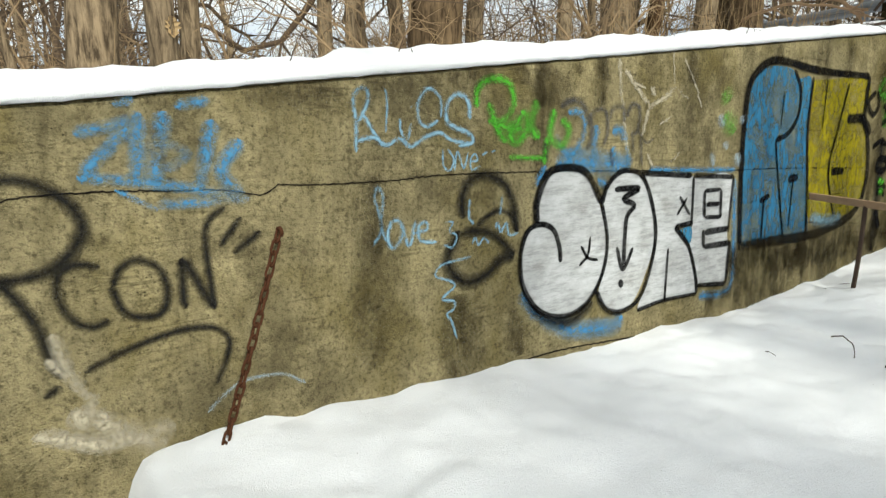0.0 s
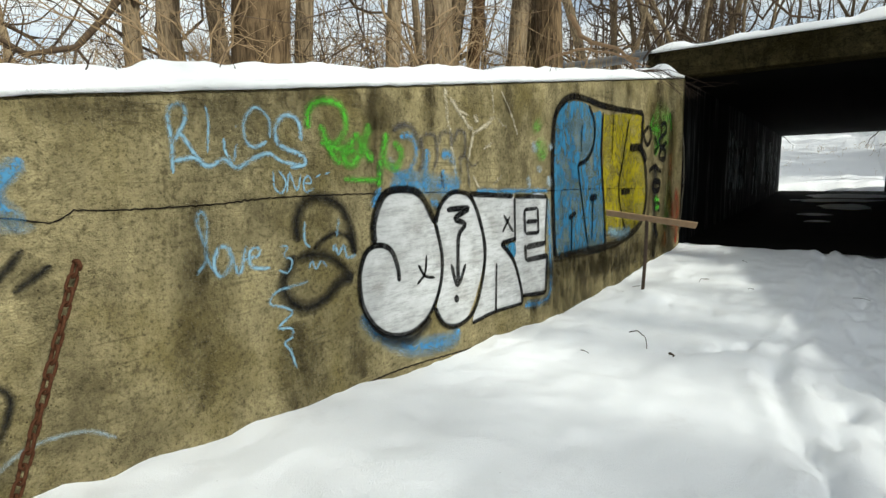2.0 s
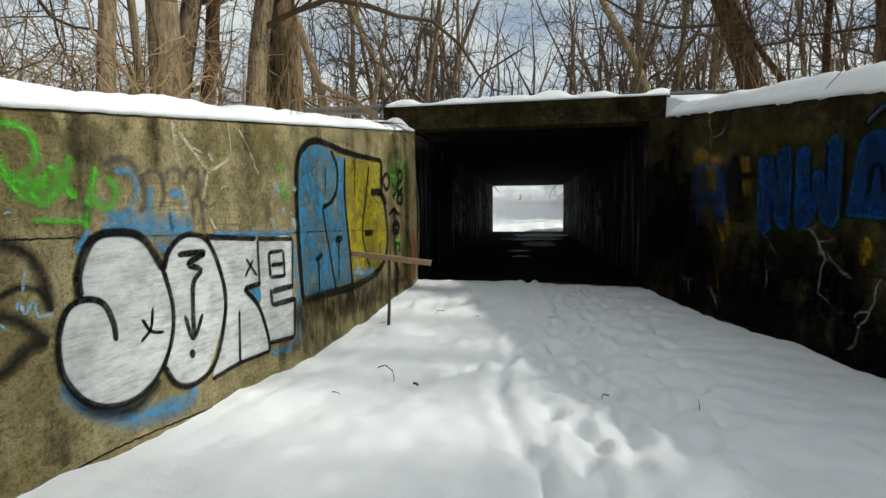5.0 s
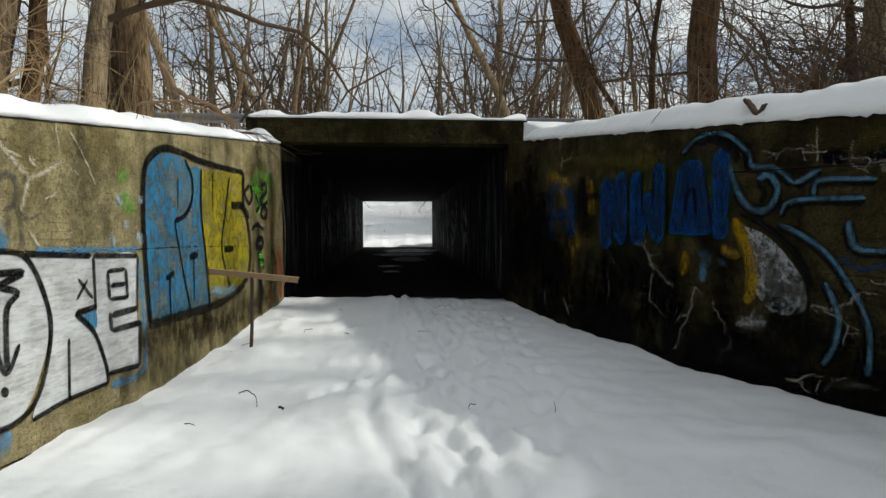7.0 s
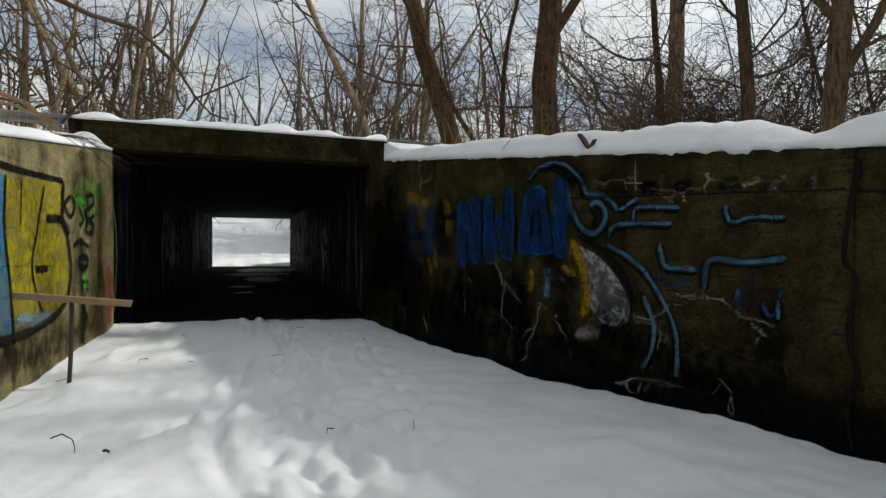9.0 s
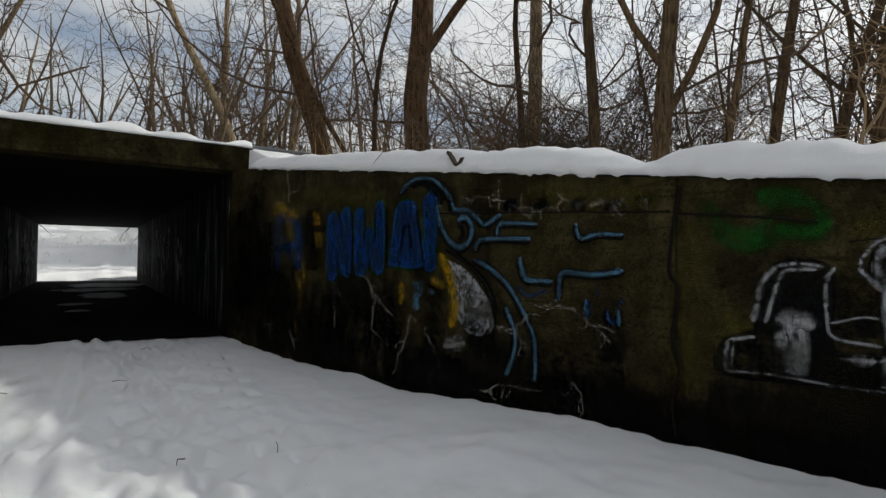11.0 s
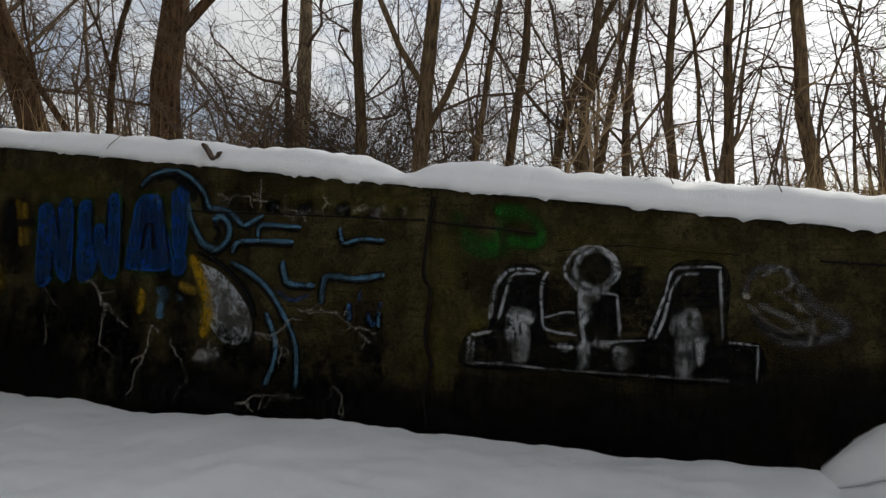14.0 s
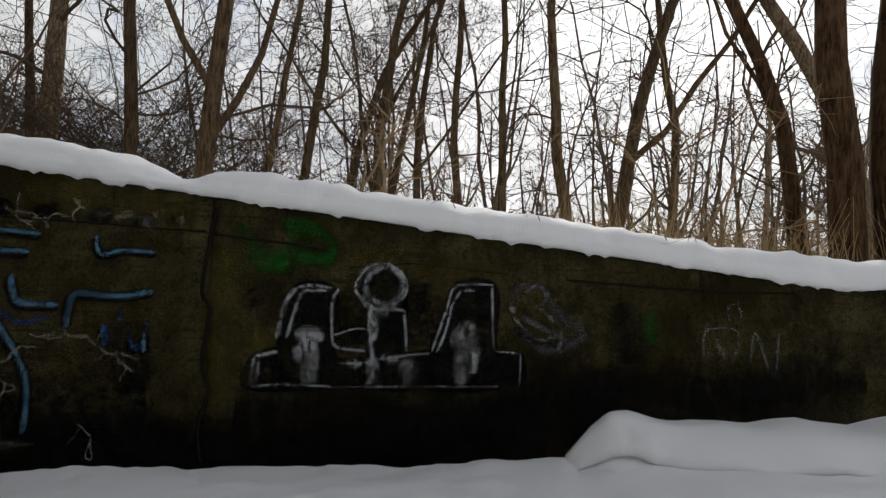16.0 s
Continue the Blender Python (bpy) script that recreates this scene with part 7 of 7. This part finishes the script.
stroke(g, "scrape", GREY_SOFT, 0.09, [(-0.26, 1.46), (-0.35, 1.32), (-0.56, 1.14), (-0.23, 1.01), (0.01, 1.16)])
stroke(g, "scrape", PALE_FAINT, 0.06, [(0.0, 1.3), (-0.2, 1.2), (-0.4, 1.1)])
stroke(g, "scrape", LIME, 0.05, [(0.11, 1.37), (0.05, 1.35)])
stroke(g, "scrape", LIME, 0.05, [(-0.24, 1.31), (-0.29, 1.26)])
stroke(g, "scrape", BLACK_SOFT, 0.06, [(0.06, 1.2), (-0.15, 1.08), (-0.4, 1.05)])
g = graffito("graffiti_tag", "faint grey worn lettering on dark concrete", EAST_WALL)
stroke(g, "letter", PALE_FAINT, 0.032, [(-1.66, 0.92), (-1.69, 1.21), (-1.99, 1.19), (-1.93, 0.92)])
stroke(g, "letter", PALE_FAINT, 0.026, [(-1.91, 1.29), (-1.89, 1.42), (-1.99, 1.45), (-2.02, 1.32)])
stroke(g, "letter", PALE_FAINT, 0.031, [(-2.09, 0.92), (-2.15, 1.19), (-2.31, 0.77), (-2.37, 1.19)])
stroke(g, "letter", PALE_FAINT, 0.062, [(-1.77, 1.13), (-1.85, 0.97)])
stroke(g, "letter", PALE_FAINT, 0.036, [(-0.02, 1.51), (-0.15, 1.59), (-0.22, 1.46), (-0.1, 1.38)])
stroke(g, "letter", PALE_FAINT, 0.041, [(0.08, 1.3), (-0.15, 1.1), (-0.36, 1.16)])
stroke(g, "letter", PALE_FAINT, 0.036, [(-0.15, 1.38), (-0.35, 1.21), (-0.33, 1.0)])
g = graffito("wall_crack", "thin dark crack along a joint of the tan wall", WEST_WALL, "crack")
crack(g, 0.013, [(-0.23, 1.39), (-0.02, 1.41), (0.32, 1.41), (0.48, 1.4), (0.76, 1.39), (0.98, 1.35), (1.08, 1.4), (1.29, 1.39), (1.79, 1.39), (2.29, 1.41), (3.4, 1.39), (5.8, 1.31)])
crack(g, 0.023, [(5.69, 1.31), (6.85, 1.29), (9.0, 1.22)])
crack(g, 0.012, [(6.0, 0.95), (7.3, 0.92), (8.6, 0.9)])
crack(g, 0.012, [(6.1, 1.78), (7.5, 1.72), (9.2, 1.70)])
crack(g, 0.010, [(6.3, 0.62), (7.4, 0.6), (9.0, 0.45)])
crack(g, 0.010, [(7.9, 2.05), (8.8, 2.03)])
g = graffito("wall_crack", "thin dark crack low on the tan wall", WEST_WALL, "crack")
crack(g, 0.02, [(2.82, -0.14), (3.49, -0.15), (5.05, -0.3), (5.65, -0.34)])
g = graffito("wall_crack", "dark cracks along joints of the shaded wall", EAST_WALL, "crack")
crack(g, 0.036, [(5.44, 2.11), (3.88, 2.04), (2.71, 1.98)])
crack(g, 0.038, [(2.63, 1.96), (2.04, 1.9), (1.68, 1.85)])
crack(g, 0.022, [(1.5, 1.7), (1.18, 1.74), (0.91, 1.75), (0.59, 1.72), (0.12, 1.68)])
crack(g, 0.055, [(2.63, 2.2), (2.71, 1.51), (2.64, 1.3), (2.68, 0.87), (2.62, 0.62), (2.68, 0.34), (2.65, 0.04)])
crack(g, 0.034, [(-0.4, 1.64), (-1.67, 1.57), (-2.55, 1.57)])


# ---- loose things ----
def chain():
    top, low = Vector((-3.085, 1.05, 1.145)), Vector((-2.985, 0.585, -0.09))
    c = tagged(empty("chain", top), "rusty iron chain hanging from the tan wall into snow", "chain")
    s = Soup()
    ang = np.linspace(0, 2 * np.pi, 15)
    oval = [(0.0, 0.021 * math.cos(a), 0.026 * math.sin(a) + (0.019 if math.sin(a) > 0 else -0.019)) for a in ang]
    s.tube(oval, [0.0085] * 15, 6, cap=False)
    me = s.mesh("link", RUST)
    n = 19
    line = low - top
    turn = line.to_track_quat("Z", "X").to_matrix().to_4x4()
    for i in range(n):
        ob = part("link", me, None, c)
        k = (i + 0.5) / n
        sag = Vector((0.02, 0.0, -0.012)) * math.sin(math.pi * k)
        ob.matrix_basis = Matrix.Translation(line * k + sag) @ turn @ pose(0, 0, 0, 0, 0, 90 * (i % 2) + 12 * math.sin(i * 2.1))
    s = Soup()
    s.tube([(-0.05, 0, 0.0), (0.0, 0, 0.0), (0.03, 0, 0.0), (0.045, 0, -0.02), (0.03, 0, -0.035), (0.01, 0, -0.03)], [0.011] * 6, 7)
    part("hook", s, RUST, c, "bent rusty hook in the wall")


chain()


def board(name, a, b, wide, thick, material, label, category, crook=0.0):
    """A weathered board or stake from a to b, with chipped ends."""
    a, b = Vector(a), Vector(b)
    d = (b - a).normalized()
    u = d.cross(Vector((0, 1, 0.15))).normalized()
    v = d.cross(u).normalized()
    s = Soup()
    rows = []
    for k in np.linspace(0, 1, 14):
        c = a.lerp(b, k) + u * crook * math.sin(math.pi * k) + v * 0.006 * nz(k, wide, 80, 4)
        w, t = wide * (1 + 0.06 * nz(k, 1, 81, 5)), thick
        e = 0.18 * thick
        ring = [(-w / 2 + e, -t / 2), (w / 2 - e, -t / 2), (w / 2, -t / 2 + e), (w / 2, t / 2 - e), (w / 2 - e, t / 2), (-w / 2 + e, t / 2), (-w / 2, t / 2 - e), (-w / 2, -t / 2 + e)]
        skew = (0.02 if k == 1 else -0.015 if k == 0 else 0)
        rows.append([tuple(c + u * x + v * y + d * skew * (x / w)) for x, y in ring + ring[:1]])
    s.grid(rows, close=True)
    return tagged(part(name, s, material, smooth=False), label, category)


board("wooden_plank", (-2.60, 7.52, 0.925), (-1.39, 7.46, 0.795), 0.085, 0.03, PLANK, "weathered bare plank lying across a short stake", "plank")
board("wooden_stake", (-2.03, 7.50, 0.90), (-2.06, 7.46, -0.35), 0.042, 0.04, DARKWOOD, "dark wet stake standing in the snow", "stake", 0.015)


def stick(name, pts, r, material, label, category="twig", sides=6, forks=0, seed=1):
    s = Soup()
    p = np.array(pts, float)
    fine = []
    for i in range(len(p) - 1):
        for t in np.arange(4) / 4:
            fine.append(p[i] * (1 - t) + p[i + 1] * t)
    fine.append(p[-1])
    rng = np.random.default_rng(seed)
    fine = [q + rng.normal(0, r * 0.35, 3) for q in fine]
    s.tube(fine, np.linspace(r, r * 0.45, len(fine)), sides)
    ob = tagged(part(name, s, material), label, category)
    for _ in range(forks):
        f = Soup()
        j = int(rng.integers(len(fine) // 4, len(fine) - 1))
        d = fine[j] - fine[j - 1]
        limb(f, rng, np.array(fine[j]), side_way(rng, d / np.linalg.norm(d), 0.7), 0.25 + 0.4 * rng.random(), r * 0.5, r * 0.15, 5, 4, 0.2, 0.05)
        part("side_shoot", f, material, ob)
    return ob


def on(x, y, up=0.0):
    return (x, y, ground_low(x, y) + up)


stick("twig", [on(-1.67, 5.62, 0.03), on(-1.55, 5.5, 0.09), on(-1.42, 5.35, 0.06), on(-1.38, 5.2, -0.03)], 0.007, DARKWOOD, "thin bent dark twig lying on the snow")
stick("wood_chip", [on(-1.13, 5.05, 0.02), on(-1.10, 5.02, 0.03), on(-1.07, 4.99, 0.02)], 0.014, DARKWOOD, "small dark wood chip on the snow", "chip")
stick("dried_weed", [on(1.36, 4.46, -0.05), on(1.365, 4.46, 0.05), on(1.355, 4.47, 0.10)], 0.004, DARKWOOD, "thin dead weed stalk standing in the snow", "weed")
for k in range(9):
    rng = np.random.default_rng(900 + k)
    x, y = rng.uniform(-1.9, 2.0), rng.uniform(4.5, 10.5)
    a, n = rng.uniform(0, 6.3), rng.uniform(0.04, 0.12)
    stick("twig", [on(x, y, 0.015), on(x + n * math.cos(a), y + n * math.sin(a), 0.03), on(x + 1.6 * n * math.cos(a + 0.4), y + 1.6 * n * math.sin(a + 0.4), 0.0)], 0.004 + 0.002 * rng.random(), DARKWOOD, "small dark twig lying on the trodden snow", seed=k)
for k in range(9):
    rng = np.random.default_rng(950 + k)
    y = rng.uniform(7.2, 8.1)
    x = wall_l(y) + rng.uniform(0.15, 0.5)
    stick("twig", [on(x, y, 0.01), on(x + 0.12, y - 0.05, 0.05), on(x + 0.3, y - 0.1 + rng.uniform(-0.1, 0.1), 0.02)], 0.005, DARKWOOD, "thin twig lying at the foot of the tan wall", seed=k)
# bark standing in the snow on the shaded wall, and its smaller piece
board("bark_piece", (3.68, 5.34, 2.86), (3.63, 5.10, 2.66), 0.08, 0.035, DARKWOOD, "dark splinter of bark stuck in the snow", "bark")
board("bark_piece", (3.65, 5.02, 2.74), (3.66, 5.13, 2.66), 0.05, 0.02, DARKWOOD, "small dark splinter of bark stuck in snow", "bark")
# fallen limbs behind the tan wall by the bridge
stick("fallen_branch", [(-4.45, 10.5, 4.62), (-4.25, 10.5, 4.25), (-3.97, 10.4, 4.02), (-3.5, 10.4, 3.84), (-3.05, 10.4, 3.55)], 0.055, PLANK, "broken barkless branch leaning over the snow", "branch", 8, 3, 5)
stick("fallen_branch", [(-4.9, 10.3, 3.8), (-4.2, 10.3, 3.9), (-3.5, 10.3, 3.72), (-3.0, 10.3, 3.45)], 0.03, PLANK, "thin barkless branch lying on the snow", "branch", 6, 5, 6)
stick("dead_branch", [(-3.0, 10.5, 3.55), (-2.75, 10.5, 3.9), (-2.45, 10.5, 4.25), (-2.2, 10.5, 4.65), (-2.1, 10.5, 5.2)], 0.022, DARKWOOD, "thin dark branch standing by the bridge edge", "branch", 6, 6, 7)
for k in range(10):
    rng = np.random.default_rng(970 + k)
    y = rng.uniform(8.7, 10.2)
    x, z = wall_l(y) - rng.uniform(0, 0.2), top_l(y) + 0.1
    stick("twig", [(x - 0.2, y, z + 0.05), (x + 0.05, y + 0.2, z + 0.08), (x + rng.uniform(0.2, 0.9), y + 0.5, z - rng.uniform(0.1, 0.5))], 0.006, DARKWOOD, "thin dark twig trailing over the snowy wall end", forks=2, seed=k)

for k in range(9):
    rng = np.random.default_rng(990 + k)
    y = rng.uniform(-2.2, 2.2) if k < 5 else rng.uniform(0.5, 8.5)
    face, top, side, h = (wall_r, top_r, 1, 0.30) if k < 5 else (wall_l, top_l, -1, 0.18)
    x = face(y) + side * rng.uniform(0.05, 0.25)
    stick("twig", [(x, y, top(y) + h - 0.06), (x + 0.02, y + 0.05, top(y) + h + 0.07), (x, y + rng.uniform(0.1, 0.25), top(y) + h - 0.02)], 0.004, DARKWOOD, "thin bent twig poking from the snow on the wall", forks=1, seed=k)


def dry_leaf():
    """A curled oak leaf caught in the brush."""
    l = tagged(empty("dry_leaf", (-5.78, 1.09, 2.80)), "curled brown oak leaf hanging in the brush", "leaf")
    bm = bmesh.new()
    lobes = [(0, -0.10), (0.03, -0.06), (0.05, -0.05), (0.04, -0.02), (0.075, 0.0), (0.045, 0.02), (0.07, 0.05), (0.035, 0.06), (0.03, 0.09), (0, 0.11)]
    right = [bm.verts.new((0.02 + 0.35 * x, x, z)) for x, z in lobes]
    left = [bm.verts.new((0.02 + 0.35 * x, -x, z)) for x, z in lobes[1:-1]]
    mid = [bm.verts.new((-0.01, 0.0, z)) for _, z in lobes[1:-1]]
    for row in (right[1:-1], left):
        for i in range(len(mid) - 1):
            bm.faces.new((mid[i], mid[i + 1], row[i + 1], row[i]))
        bm.faces.new((right[0], mid[0], row[0]))
        bm.faces.new((right[-1], mid[-1], row[-1]))
    me = bpy.data.meshes.new("blade")
    bm.to_mesh(me)
    bm.free()
    me.materials.append(DRY)
    part("blade", me, None, l)
    s = Soup()
    s.tube([(0.02, 0, -0.1), (0.03, 0.01, 0.0), (0.025, 0, 0.13), (0.05, 0.02, 0.2)], [0.003] * 4, 5)
    part("stalk", s, DARKWOOD, l)


dry_leaf()


def tunnel_streaks():
    rng = np.random.default_rng(31)
    for where in ((lambda y: HALF_L, 1), (lambda y: HALF_R, -1)):
        g = graffito("lime_sheen_streak", "pale streaks painted as exit light on the dark tunnel wall", where, "stain")
        # pale strokes paint the far exit's light glancing off the walls
        for _ in range(40):
            y, z = rng.uniform(17, 35.5), rng.uniform(1.9, 2.7)
            stroke(g, "streak", EXIT_SHEEN, rng.uniform(0.25, 0.7), [(y, z), (y + rng.uniform(-0.2, 0.2), z - 0.7), (y + rng.uniform(-0.3, 0.3), z - rng.uniform(1.0, 1.8))])

    g = graffito("graffiti_scrawl", "red and teal paint runs inside the tunnel mouth", (lambda y: HALF_R, -1))
    stroke(g, "run", RED, 0.10, [(11.3, 2.2), (11.25, 1.5), (11.2, 0.6)])
    stroke(g, "patch", PALE, 0.12, [(11.3, 3.0), (11.35, 2.6), (11.4, 2.3)])
    stroke(g, "stain", TEAL, 1.6, [(14.2, 2.3), (14.0, 1.6), (14.0, 1.0)])
    stroke(g, "loop", PALE_FAINT, 0.07, [(13.2, 0.2), (12.4, 0.8), (12.0, 0.7), (11.65, 0.3)])
    g = graffito("lime_sheen_streak", "pale lime run down the corner of the tunnel mouth", (lambda y: HALF_L, 1), "stain")
    stroke(g, "run", PALE, 0.16, [(11.2, 2.3), (11.45, 1.8), (11.5, 1.2), (11.35, 0.3)])


tunnel_streaks()


# ---- far woods and dry brush, too many to count ----
def far_woods():
    rng = np.random.default_rng(77)
    s = Soup()
    made = 0
    while made < 320:
        yaw = rng.uniform(-132, 106) if made % 3 else rng.uniform(-45, 30)
        far = rng.uniform(28, 62)
        x, y = polar(yaw, far)
        if PORTAL - 3 < y < FAR + 2 or abs(x) < 5.5 and y < 56:
            continue
        if -112 < yaw < -58 and rng.random() < 0.3:
            continue
        made += 1
        base = np.array([x, y, land(x, y) - 0.3])
        h, r = rng.uniform(9, 21), rng.uniform(0.05, 0.2)
        pts, ds = limb(s, rng, base, way(rng, np.array([0, 0, 1.0]), 0.10), h, r, 0.03, 8, 5, 0.10, 0.03)
        for _ in range(17):
            j = rng.integers(1, 8)
            q, e = limb(s, rng, pts[j], side_way(rng, ds[j], 0.7 + 0.7 * rng.random()), 1.6 + 3.4 * rng.random(), 0.2 * r + 0.012, 0.012, 5, 3, 0.42, 0.02)
            for _ in range(2):
                m = rng.integers(1, 5)
                limb(s, rng, q[m], side_way(rng, e[m], 0.5 + 0.6 * rng.random()), 0.8 + 1.4 * rng.random(), 0.014, 0.007, 3, 3, 0.42, 0.0)
    tagged(part("far_woods", s, TWIG), "distant leafless woods with twisted grey branches", "woods", kind="stuff")


far_woods()


def brush():
    rng = np.random.default_rng(78)
    s = Soup()
    made = 0
    while made < 6500:
        yaw = rng.choice([rng.uniform(-128, -92), rng.uniform(-92, -14), rng.uniform(15, 100)], p=[0.55, 0.13, 0.32])
        x, y = polar(yaw, rng.uniform(9.5 if -92 < yaw < -14 else 6.5, 17))
        if y > 12.5 or wall_l(min(y, 11)) - 0.9 < x < wall_r(min(y, 11)) + 1.1:
            continue
        made += 1
        limb(s, rng, np.array([x, y, land(x, y) - 0.05]), way(rng, np.array([0, 0, 1.0]), 0.22), rng.uniform(0.35, 1.2), 0.0045, 0.002, 2, 3, 0.14, -0.05)
    for _ in range(900):
        x = rng.uniform(-6, 6)
        y = 48.5 + rng.normal(0, 1.2) if rng.random() < 0.75 else rng.uniform(38, 47)
        limb(s, rng, np.array([x, y, ground_low(x, y) - 0.1]), way(rng, np.array([0, 0, 0.6]), 0.6), rng.uniform(0.1, 0.5), 0.012, 0.006, 3, 3, 0.3, -0.1)
    tagged(part("dry_brush", s, DRY), "dry tan weeds and grass stalks above the snow", "brush", kind="stuff")


brush()
